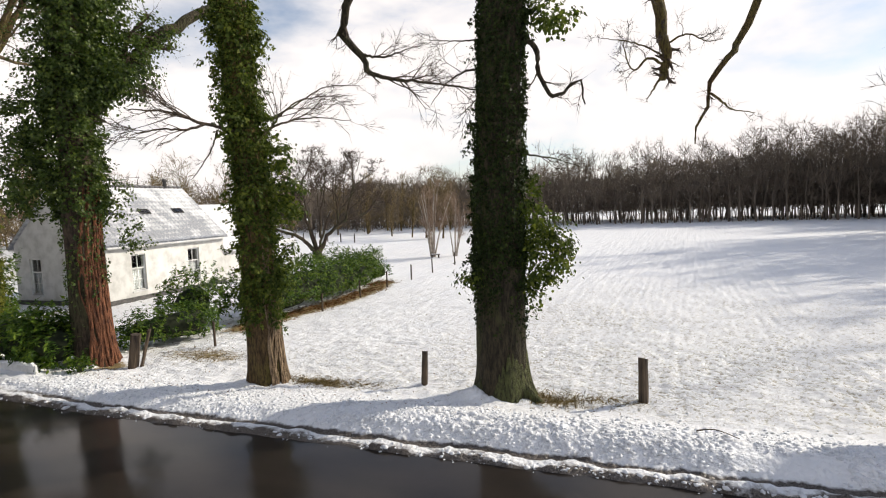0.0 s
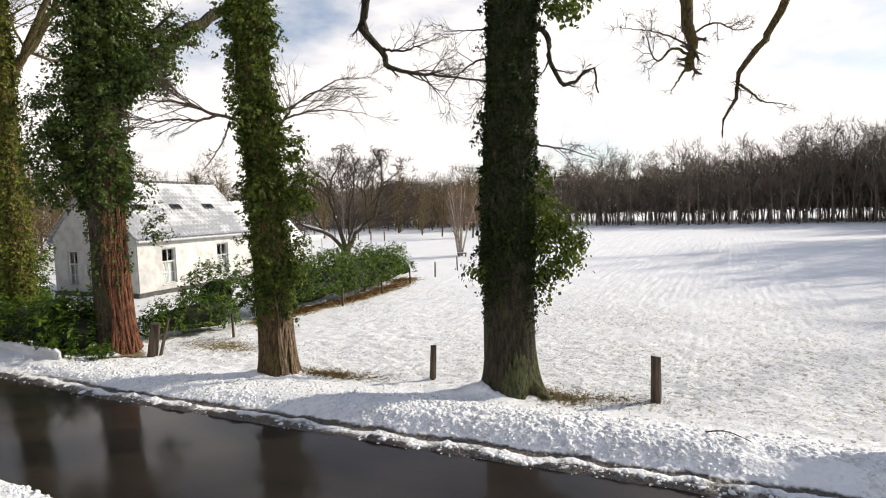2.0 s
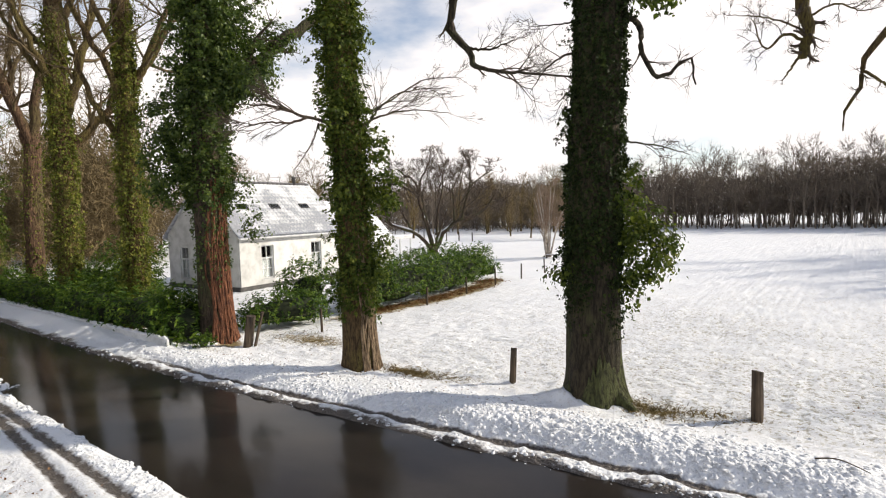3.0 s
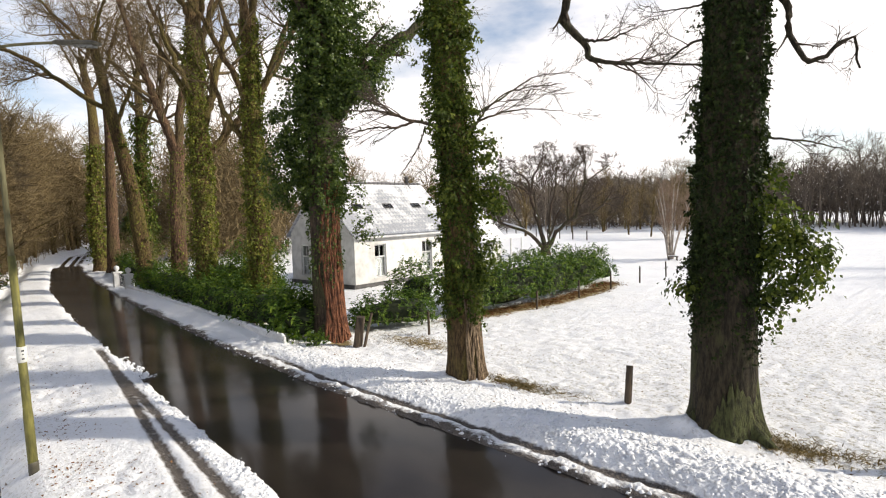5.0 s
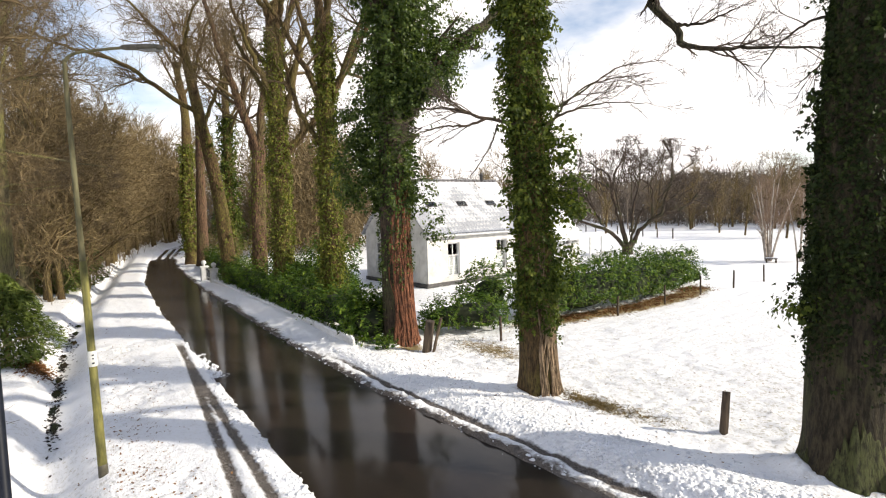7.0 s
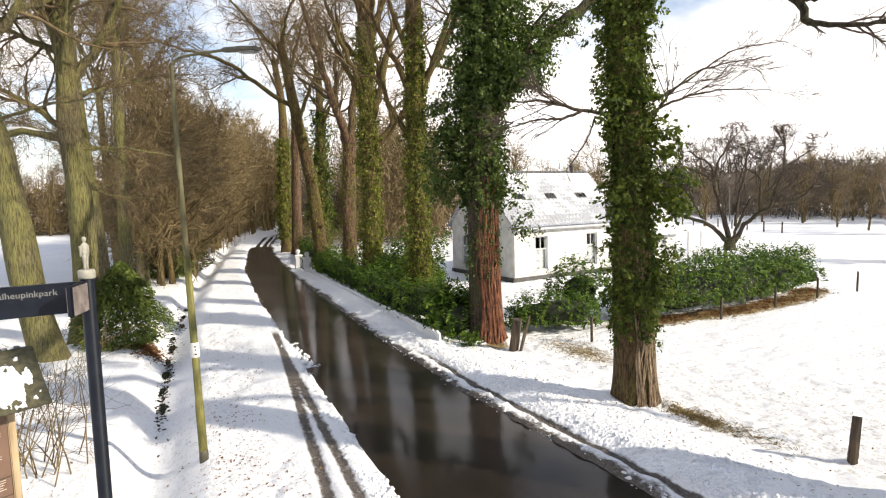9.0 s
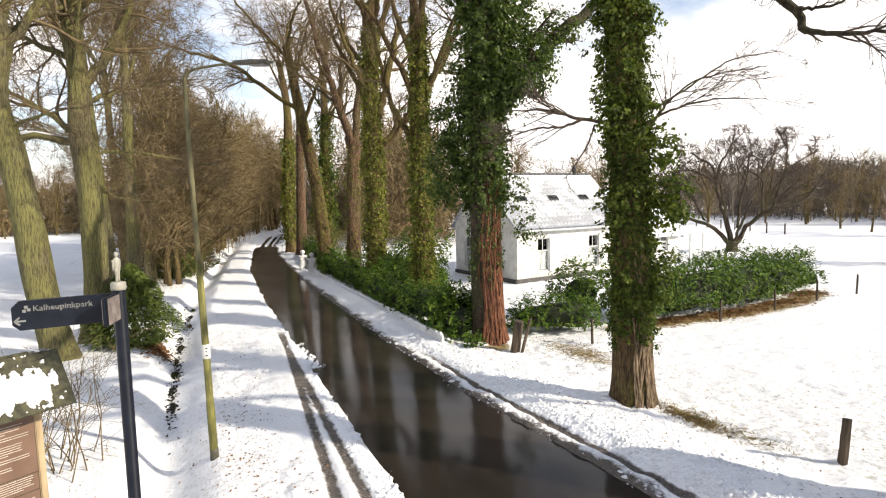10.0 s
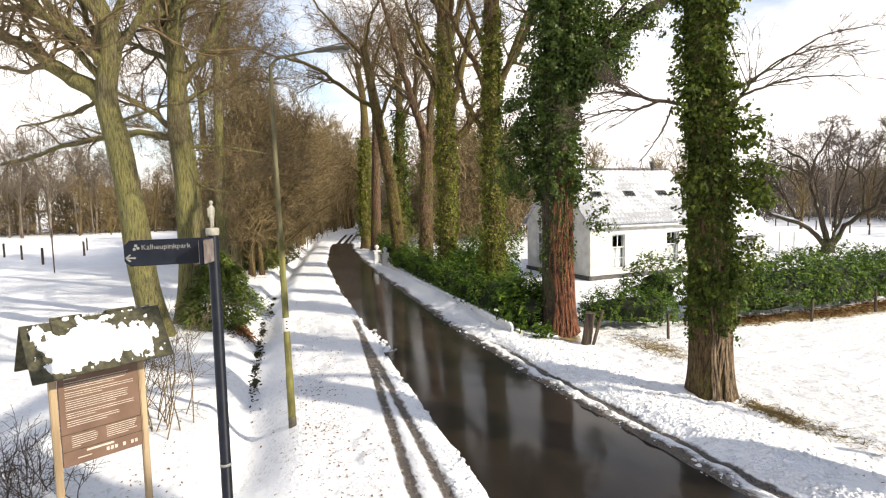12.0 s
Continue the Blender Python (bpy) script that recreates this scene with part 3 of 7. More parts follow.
gi = np.arange(gx.size).reshape(gx.shape)
gq = np.stack([gi[:-1, :-1], gi[1:, :-1], gi[1:, 1:], gi[:-1, 1:]], axis=-1).reshape(-1, 4)
ground_mesh = mesh_from("ground", np.stack([gx, gy, gz], axis=-1), None, gq)
for att, val in (("bare", g_bare), ("slush", g_slush), ("crust", g_crust), ("tuft", g_tuft)):
    ground_mesh.attributes.new(att, 'FLOAT', 'POINT').data.foreach_set("value", val.ravel().astype(np.float32))
ground = tagged(place(new("ground", ground_mesh), SNOW), "trampled white snow over a flat meadow and verges", "ground", kind="structure")

rx = spaced([(-140, -40, 1.5, 0.5), (-40, 12, 0.4, 0.4), (12, 40, 0.6, 3)])
across = np.linspace(-0.06, 1.06, 17)
ry0, ry1 = road_near(rx), road_far(rx)
rv = np.stack([np.repeat(rx[:, None], 17, 1), ry0[:, None] + (ry1 - ry0)[:, None] * across[None, :],
               np.broadcast_to(0.012 * (1 - ((across - 0.5) * 2) ** 2), (len(rx), 17))], axis=-1)
ri = np.arange(len(rx) * 17).reshape(len(rx), 17)
rq = np.stack([ri[:-1, :-1], ri[1:, :-1], ri[1:, 1:], ri[:-1, 1:]], axis=-1).reshape(-1, 4)
road = tagged(place(new("road", mesh_from("road", rv, None, rq)), ROAD), "narrow wet dark asphalt lane reflecting trees and sky", "road", kind="structure")


def ground_at(x, y):
    return float(ground_height(np.array([x]), np.array([y]))[0][0])


# crumbs of slush on the lane's edges
def slush_crumbs():
    rng = np.random.RandomState(5)
    v0 = np.array([[1, 0, 0], [-1, 0, 0], [0, 1, 0], [0, -1, 0], [0, 0, 1], [0, 0, -0.3]], float)
    f0 = np.array([[0, 2, 4], [2, 1, 4], [1, 3, 4], [3, 0, 4]])
    n = 260
    x = -26 + 29 * rng.rand(n)
    side = rng.rand(n) < 0.7
    off = np.abs(rng.randn(n)) * 0.07
    y = np.where(side, road_far(x) + 0.06 - off, road_near(x) - 0.04 + off * 0.7)
    s = 0.006 + 0.022 * rng.rand(n) ** 2.2
    V = v0[None] * (s[:, None, None] * (0.5 + 0.9 * rng.rand(n, 6, 1))) * np.array([1.5, 1.0, 0.5])
    V += np.stack([x, y, np.full(n, 0.008)], 1)[:, None, :]
    F = (f0[None] + 6 * np.arange(n)[:, None, None]).reshape(-1, 3)
    # a tongue of thrown slush on the lane
    m = 260
    x2 = -13.4 - 2.6 * rng.rand(m)
    y2 = 4.15 + (x2 + 13.4) * 0.03 + rng.randn(m) * 0.10
    s2 = 0.012 + 0.045 * rng.rand(m) ** 2
    V2 = v0[None] * (s2[:, None, None] * (0.7 + 0.6 * rng.rand(m, 6, 1))) + np.stack([x2, y2, np.full(m, 0.008)], 1)[:, None, :]
    F2 = (f0[None] + 6 * (n + np.arange(m))[:, None, None]).reshape(-1, 3)
    ob = new("slush_crumbs", mesh_from("slush_crumbs", np.concatenate([V.reshape(-1, 3), V2.reshape(-1, 3)]), np.concatenate([F, F2]), None, False))
    tagged(place(ob, SNOW_CAP), "loose crumbs of half-melted snow along the lane", "snow", kind="stuff")


slush_crumbs()


def snow_chunks():
    """Clods of thrown snow on the verges."""
    rng = np.random.RandomState(8)
    g = (1 + 5 ** 0.5) / 2
    v0 = np.array([(-1, g, 0), (1, g, 0), (-1, -g, 0), (1, -g, 0), (0, -1, g), (0, 1, g), (0, -1, -g), (0, 1, -g), (g, 0, -1), (g, 0, 1), (-g, 0, -1), (-g, 0, 1)], float) / 1.9
    f0 = np.array([(0, 11, 5), (0, 5, 1), (0, 1, 7), (0, 7, 10), (0, 10, 11), (1, 5, 9), (5, 11, 4), (11, 10, 2), (10, 7, 6), (7, 1, 8), (3, 9, 4), (3, 4, 2), (3, 2, 6), (3, 6, 8), (3, 8, 9), (4, 9, 5), (2, 4, 11), (6, 2, 10), (8, 6, 7), (9, 8, 1)])
    n1, n2 = 7600, 1300
    x1 = np.where(rng.rand(n1) < 0.8, -5.5 + 9.5 * rng.rand(n1), -15 + 10 * rng.rand(n1))
    y1 = road_far(x1) + np.where(rng.rand(n1) < 0.05, 0.03 + 0.18 * rng.rand(n1), 0.52 + np.abs(rng.randn(n1)) * 0.62)
    x2 = -22 + 19 * rng.rand(n2)
    y2 = road_near(x2) - 0.03 - 0.36 * rng.rand(n2) * smooth01(x2, -16, -9)
    x, y = np.concatenate([x1, x2]), np.concatenate([y1, y2])
    keep = vnoise(x, y, 0.5, 18) > 0.2
    x, y = x[keep], y[keep]
    n = len(x)
    s = 0.011 + 0.034 * rng.rand(n) ** 2.4
    V = v0[None] * s[:, None, None] * (0.35 + 1.15 * rng.rand(n, 12, 1)) * (0.7 + 0.7 * rng.rand(n, 1, 3)) * np.array([1.1, 1.1, 0.75])
    V += np.stack([x, y, ground_height(x, y)[0] - s * 0.15], 1)[:, None, :]
    F = (f0[None] + 12 * np.arange(n)[:, None, None]).reshape(-1, 3)
    ob = new("snow_clods", mesh_from("snow_clods", V.reshape(-1, 3), F, None, True))
    tagged(place(ob, SNOW_CAP), "clods of thrown snow along the verges", "snow", kind="stuff")


snow_chunks()


# ---- trees ----
def rand_unit(rng):
    while True:
        v = Vector((rng.uniform(-1, 1), rng.uniform(-1, 1), rng.uniform(-1, 1)))
        if 0.01 < v.length < 1:
            return v.normalized()


def at_path(pts, radii, t):
    f = t * (len(pts) - 1)
    i = min(int(f), len(pts) - 2)
    k = f - i
    return pts[i].lerp(pts[i + 1], k), (pts[i + 1] - pts[i]).normalized(), radii[i] * (1 - k) + radii[i + 1] * k


def grow(store, rng, p, d, length, r, level, last, kids, up=0.06, wob=0.22, spread=(35, 65), shrink=(0.42, 0.7), thin=0.55, start=0.25, rmin=0.004):
    """A limb that wanders, with its own side branches down to level last."""
    n = (6, 5, 3, 2)[min(level, 3)]
    pts, radii, q, dd = [p], [r], p.copy(), d.normalized()
    tip = 0.3 if level < last else 0.25
    for i in range(n):
        dd = (dd + rand_unit(rng) * wob + Vector((0, 0, up))).normalized()
        q = q + dd * (length / n)
        pts.append(q)
        radii.append(max(rmin * 0.6, r * (1 - (1 - tip) * (i + 1) / n)))
    store[min(level, len(store) - 1)].add(pts, radii, (10, 7, 5, 4, 3, 3)[min(level, 5)])
    branch_off(store, rng, pts, radii, length, level, last, kids, up, wob, spread, shrink, thin, start, rmin)
    return pts, radii


def branch_off(store, rng, pts, radii, length, level, last, kids, up=0.06, wob=0.22, spread=(35, 65), shrink=(0.42, 0.7), thin=0.55, start=0.25, rmin=0.004):
    if level >= last:
        return
    for k in range(kids[level] if level < len(kids) else kids[-1]):
        t = rng.uniform(start, 1.0)
        p, d, r = at_path(pts, radii, t)
        side = d.cross(rand_unit(rng)).normalized()
        a = radians(rng.uniform(*spread))
        nd = d * math.cos(a) + side * math.sin(a)
        grow(store, rng, p, nd, length * rng.uniform(*shrink) * (1.15 - 0.45 * t), max(r * thin, rmin), level + 1, last, kids, up, wob, spread, shrink, thin, start, rmin)


def spline(points, n):
    """n points along a smooth line through the given ones."""
    P = [Vector(p) for p in points]
    if len(P) == 2:
        return [P[0].lerp(P[1], i / (n - 1)) for i in range(n)]
    out = []
    for i in range(n):
        f = i / (n - 1) * (len(P) - 1)
        j = min(int(f), len(P) - 2)
        t = f - j
        p0, p1, p2, p3 = P[max(j - 1, 0)], P[j], P[j + 1], P[min(j + 2, len(P) - 1)]
        out.append(0.5 * ((2 * p1) + (p2 - p0) * t + (2 * p0 - 5 * p1 + 4 * p2 - p3) * t * t + (3 * p1 - p0 - 3 * p2 + p3) * t ** 3))
    return out


def trunk_mesh(name, points, radii, sides=20, rings=40, flare=0.35, rough=0.06, seed=0):
    """A trunk with root flare and an uneven, ribbed skin. radii: at the foot and the top."""
    pts = spline(points, rings)
    rng = random.Random(seed)
    ph = [rng.uniform(0, 6.28) for _ in range(6)]
    verts, quads = [], []
    z0 = pts[0].z
    for i, p in enumerate(pts):
        f = i / (rings - 1)
        r = radii[0] * (1 - f) + radii[1] * f
        h = p.z - z0
        fl = flare * math.exp(-max(h, 0) / 0.38)
        for k in range(sides):
            a = 2 * math.pi * k / sides
            rib = 0.5 * math.sin(3 * a + ph[0] + h * 0.12) + 0.35 * math.sin(5 * a + ph[1] - h * 0.1) + 0.25 * math.sin(8 * a + ph[2] + h * 0.3)
            rr = r * (1 + fl * (1 + 0.7 * math.sin(5 * a + ph[3])) + rough * rib + rough * 0.6 * math.sin(h * 2.1 + 2 * a + ph[4]))
            verts.append((p.x + rr * math.cos(a), p.y + rr * math.sin(a), p.z))
    for i in range(rings - 1):
        for k in range(sides):
            a, b = i * sides + k, i * sides + (k + 1) % sides
            quads.append((a, b, b + sides, a + sides))
    return mesh_from(name, verts, None, quads), pts


def foliage_round(rng, axis, radius_at, z0, z1, n, thick, size, fill=1.0, seed=0):
    """Ivy leaves in a coat of uneven thickness round a trunk's line."""
    ax = np.array([tuple(p) for p in axis])
    z = z0 + (z1 - z0) * rng.rand(n)
    z = np.where(rng.rand(n) < smooth01(z, z0, z0 + 0.9), z, z0 + (z1 - z0) * (0.3 + 0.7 * rng.rand(n)))
    a = rng.rand(n) * 2 * np.pi
    cx, cy = np.interp(z, ax[:, 2], ax[:, 0]), np.interp(z, ax[:, 2], ax[:, 1])
    R = np.interp(z, radius_at[0], radius_at[1])
    clump = vnoise(a * 1.4 + np.sin(a) * 2, z, 0.55, seed + 20) * 0.65 + vnoise(a * 3.1, z * 1.3, 0.2, seed + 21) * 0.35
    th = thick * (0.15 + 1.3 * smooth01(clump, 0.3, 0.85))
    keep = clump > (1 - fill) * 0.8
    r = R + th * np.sqrt(rng.rand(n))
    P = np.stack([cx + r * np.cos(a), cy + r * np.sin(a), z], 1)
    out = np.stack([np.cos(a), np.sin(a), 0.25 + 0.5 * rng.rand(n)], 1) + 0.75 * rng.randn(n, 3)
    D = np.stack([0.5 * np.cos(a), 0.5 * np.sin(a), -np.ones(n)], 1) + 0.6 * rng.randn(n, 3)
    s = size * (0.55 + 0.8 * rng.rand(n))
    return P[keep], out[keep], D[keep], s[keep]


def foliage_blob(rng, centre, radii, n, size, shell=0.5):
    """Leaves in many small tufts that fill an uneven cloud about a centre, with gaps between them."""
    m = max(3, n // 34)
    d = rng.randn(m, 3)
    d /= np.linalg.norm(d, axis=1, keepdims=True)
    lump = 0.62 + 0.62 * vnoise(d[:, 0] * 3 + centre[0], d[:, 1] * 3 + d[:, 2] * 2.3 + centre[1], 0.8, 31)
    r = (1 - shell * rng.rand(m) ** 1.2) * lump
    C = np.array(centre) + d * r[:, None] * np.array(radii)
    k = rng.randint(m, size=n)
    wide = size * (0.75 + 0.95 * rng.rand(m))[k][:, None]
    e = rng.randn(n, 3)
    P = C[k] + e * wide * np.array([1, 1, 0.8]) + d[k] * wide * 0.6
    N = d[k] * 0.6 + e * 0.4 + np.array([0, 0, 0.55]) + 0.5 * rng.randn(n, 3)
    D = d[k] * 0.6 + e * 0.4 + np.array([0, 0, -0.6]) + 0.5 * rng.randn(n, 3)
    return P, N, D, size * (0.6 + 0.75 * rng.rand(n))


def foliage_sprays(rng, axis, radius_at, z0, z1, count, each, length, size, seed=0):
    """Short leafy shoots that stand off a trunk and droop, most of them short, a few long."""
    ax = np.array([tuple(p) for p in axis])
    z = z0 + (z1 - z0) * rng.rand(count)
    a = rng.rand(count) * 2 * np.pi
    bushy = vnoise(a * 1.3 + np.sin(a) * 2, z, 0.8, seed + 22)
    L = length * (0.2 + 0.65 * bushy + 0.6 * rng.rand(count) ** 3)
    out = np.stack([np.cos(a), np.sin(a), 0.1 + 0.5 * rng.randn(count)], 1) + 0.25 * rng.randn(count, 3)
    R = np.interp(z, radius_at[0], radius_at[1])
    base = np.stack([np.interp(z, ax[:, 2], ax[:, 0]) + R * np.cos(a), np.interp(z, ax[:, 2], ax[:, 1]) + R * np.sin(a), z], 1)
    k = np.repeat(np.arange(count), each)
    n = len(k)
    t = rng.rand(n)[:, None] ** 0.8
    P = base[k] + out[k] * L[k][:, None] * t + np.array([0, 0, -0.35]) * (L[k][:, None] * t) ** 2 / max(length, 0.05) + rng.randn(n, 3) * size * (0.75 - 0.3 * t)
    N = out[k] * 0.6 + np.array([0, 0, 0.6]) + 0.6 * rng.randn(n, 3)
    D = out[k] * 0.6 + np.array([0, 0, -0.5]) + 0.6 * rng.randn(n, 3)
    return P, N, D, size * (0.6 + 0.75 * rng.rand(n))


def leaves_mesh(name, sets, aspect=0.85, fold=0.2):
    P, N, D, S = (np.concatenate([s[i] for s in sets]) for i in range(4))
    V, T = leaf_arrays(P, N, D, S, S * aspect, fold)
    return mesh_from(name, V, T, None, False)


def ivy_stems(name, axis, r0, r1, z0, z1, n, seed, thick=0.03, arc=(0.0, 6.28)):
    """Woody climbing stems that cling to a trunk and braid."""
    rng = random.Random(seed)
    tb = Tubes()
    ax = np.array([tuple(p) for p in axis])
    for k in range(n):
        a0, w, ph = rng.uniform(*arc), rng.uniform(0.1, 0.5), rng.uniform(0, 6.28)
        top = z0 + (z1 - z0) * rng.uniform(0.55, 1)
        pts, rad = [], []
        th = thick * rng.uniform(0.4, 1.3)
        for i in range(14):
            z = z0 + (top - z0) * i / 13
            f = (z - z0) / max(z1 - z0, 0.1)
            R = (r0 * (1 + 0.38 * math.exp(-max(z - z0, 0) / 0.38))) * (1 - f) + r1 * f
            a = a0 + w * math.sin(ph + z * 1.6) * (0.6 + 0.4 * math.sin(z * 3.1 + ph)) + 0.2 * (z - z0) / 4
            R += th * 0.5
            pts.append((np.interp(z, ax[:, 2], ax[:, 0]) + R * math.cos(a), np.interp(z, ax[:, 2], ax[:, 1]) + R * math.sin(a), z))
            rad.append(th * (1 - 0.45 * i / 13))
        tb.add(pts, rad, 6)
    return tb.mesh(name)


def limb_part(tree, points, r0, r1, mat, seed, twig_store, length=3.0, kids=(5, 5, 4, 3), last=3, spread=(30, 70), name="limb", up=0.03, wob=0.38, n=20, rmin=0.004, start=0.2):
    """One named bough along given points; its finer growth goes into the tree's twigs."""
    rng = random.Random(seed)
    pts = spline(points, n)
    jit = [p + rand_unit(rng) * min(r0, 0.16) * (0.45 if 0 < i < n - 1 else 0) for i, p in enumerate(pts)]
    radii = [r0 + (r1 - r0) * i / (n - 1) for i in range(n)]
    tb = Tubes()
    tb.add(jit, radii, 8)
    branch_off([tb, twig_store, twig_store, twig_store, twig_store], rng, jit, radii, length, 0, last, kids, up, wob, spread, (0.4, 0.75), 0.5, start, rmin)
    return wpart(name, tb.mesh(name), mat, tree)


# ---- the ivy-clad row beside the lane ----
def ivy_tree(label, foot, points, r0, r1, bark, foot_bark=None, seed=1, crown=True, height=15.0, limbs=(), ivy=(), ivy_mat=IVY, stems=None, group="roadside trees", twig_mat=TWIG, crown_limbs=8, crown_len=5.5, category="tree", sides=22, flare=0.35, limb_bark=None, fine=(3, 0.4, 0.008), rmin=0.005, sweep=(0.38, (30, 70)), bush_mat=None):
    limb_bark = limb_bark or bark
    tree = thing("tree", label, category, (foot[0], foot[1], ground_at(*foot) - 0.05), group)
    pts_in = [(foot[0], foot[1], -0.18)] + list(points)
    me, axis = trunk_mesh("trunk", pts_in, (r0, r1), sides=sides, seed=seed, flare=flare)
    wpart("trunk", me, bark, tree)
    store = Tubes(4)
    for k, (lp, a, b, L, kids) in enumerate(limbs):
        limb_part(tree, lp, a, b, limb_bark, seed * 31 + k, store, L, kids, rmin=rmin, wob=sweep[0], spread=sweep[1])
    if crown:
        rng = random.Random(seed)
        top, rt = axis[-1], r1
        for k in range(crown_limbs):
            an = 6.283 * k / crown_limbs + rng.uniform(-0.5, 0.5)
            d = Vector((math.cos(an) * rng.uniform(0.4, 0.9), math.sin(an) * rng.uniform(0.4, 0.9), 1)).normalized()
            st = axis[-1 - rng.randrange(0, 13)]
            end = st + d * crown_len * rng.uniform(0.75, 1.1)
            midp = st.lerp(end, 0.5) + rand_unit(rng) * 0.5 + Vector((0, 0, 0.3))
            limb_part(tree, [st, midp, end], rt * 0.5, rt * 0.12, limb_bark, seed * 77 + k, store, crown_len * 0.62, (8, 5, 3), 3, rmin=rmin)
    if store.groups:
        tagged(wpart("twig_spray", twig_mesh("twig_spray", store, seed, *fine), twig_mat, tree), kind="stuff")
    if ivy:
        nrng = np.random.RandomState(seed)
        sets, bushy = [], []
        for spec in ivy:
            if spec[0] == "coat":
                _, z0, z1, n, thick, size, fill = spec
                zs = [axis[0].z, axis[-1].z]
                sets.append(foliage_round(nrng, axis, (zs, [r0, r1]), z0, z1, n, thick, size, fill, seed))
            elif spec[0] == "spray":
                _, z0, z1, n, each, reach, size = spec
                sets.append(foliage_sprays(nrng, axis, ([axis[0].z, axis[-1].z], [r0, r1]), z0, z1, n, each, reach, size, seed))
            else:
                _, c, rad, n, size = spec
                (bushy if bush_mat else sets).append(foliage_blob(nrng, c, rad, n, size))
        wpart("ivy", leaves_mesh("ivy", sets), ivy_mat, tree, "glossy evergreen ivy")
        # bushes get a lighter leaf colour, as if the sun were on them
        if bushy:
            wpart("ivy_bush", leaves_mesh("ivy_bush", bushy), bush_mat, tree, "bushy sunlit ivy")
    if stems:
        z0, z1, n, th, mat, arc = stems
        wpart("climbing_stem", ivy_stems("climbing_stem", axis, r0, r0 + (r1 - r0) * (z1 - axis[0].z) / (axis[-1].z - axis[0].z), z0, z1, n, seed, th, arc), mat, tree, "woody climbing stems")
    return tree, axis


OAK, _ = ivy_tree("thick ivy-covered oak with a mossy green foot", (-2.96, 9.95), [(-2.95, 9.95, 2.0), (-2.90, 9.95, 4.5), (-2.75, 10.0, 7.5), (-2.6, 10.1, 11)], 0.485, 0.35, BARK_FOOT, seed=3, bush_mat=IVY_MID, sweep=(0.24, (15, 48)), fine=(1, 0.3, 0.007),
         limbs=[([(-3.0, 10.2, 9.6), (-5.4, 12.2, 11.0), (-8.0, 14.2, 10.6), (-8.93, 14.14, 8.99), (-8.53, 14.39, 8.25), (-8.27, 14.56, 7.67)], 0.16, 0.085, 1.3, (10, 4, 3)),
                ([(-8.27, 14.56, 7.67), (-7.58, 15.0, 7.5), (-6.88, 15.45, 7.4), (-5.3, 16.3, 7.1)], 0.07, 0.02, 1.9, (14, 5, 3)),
                ([(-8.53, 14.39, 8.25), (-7.9, 14.6, 8.1), (-7.2, 14.9, 8.3)], 0.05, 0.015, 1.3, (9, 4, 3)),
                ([(-2.45, 10.0, 6.7), (-2.18, 10.15, 6.51), (-2.17, 10.15, 6.12), (-1.95, 10.3, 5.64), (-1.72, 10.44, 5.72), (-1.49, 10.59, 5.91), (-1.4, 10.65, 5.47)], 0.06, 0.014, 0.6, (6, 3)),
                ([(-2.5, 10.2, 4.6), (-2.0, 10.7, 4.5), (-1.6, 11.1, 4.35)], 0.02, 0.006, 0.6, (6, 3)),
                ([(-3.0, 10.1, 6.1), (-3.6, 10.5, 6.35), (-4.3, 11.0, 6.3), (-4.9, 11.4, 5.95)], 0.03, 0.007, 1.3, (8, 4, 2)),
                ([(-3.0, 10.1, 5.9), (-3.5, 10.5, 5.75), (-4.1, 10.9, 5.5)], 0.022, 0.006, 1.1, (7, 3, 2)),
                ([(-3.0, 10.1, 6.8), (-3.8, 10.7, 7.0), (-4.8, 11.3, 7.3)], 0.025, 0.007, 1.2, (6, 3, 2)),
                ([(-2.6, 9.9, 7.6), (-2.0, 10.4, 8.6), (-1.2, 10.9, 10.5)], 0.16, 0.09, 2.0, (5, 4, 3))],
         ivy=[("coat", 0.9, 3.4, 3600, 0.06, 0.055, 0.5), ("coat", 1.9, 8.5, 15000, 0.085, 0.06, 0.8), ("spray", 1.9, 8.6, 190, 26, 0.20, 0.066), ("blob", (-2.2, 10.28, 2.7), (0.52, 0.45, 0.62), 1700, 0.078), ("blob", (-2.4, 10.2, 3.5), (0.34, 0.32, 0.75), 1000, 0.075),
              ("blob", (-1.95, 10.42, 2.75), (0.32, 0.32, 0.36), 520, 0.075), ("blob", (-3.3, 9.65, 2.3), (0.2, 0.2, 0.3), 260, 0.075), ("blob", (-1.95, 10.4, 7.0), (0.35, 0.35, 0.35), 420, 0.10), ("blob", (-2.42, 10.15, 1.95), (0.2, 0.2, 0.35), 240, 0.075)],
         crown_limbs=3)


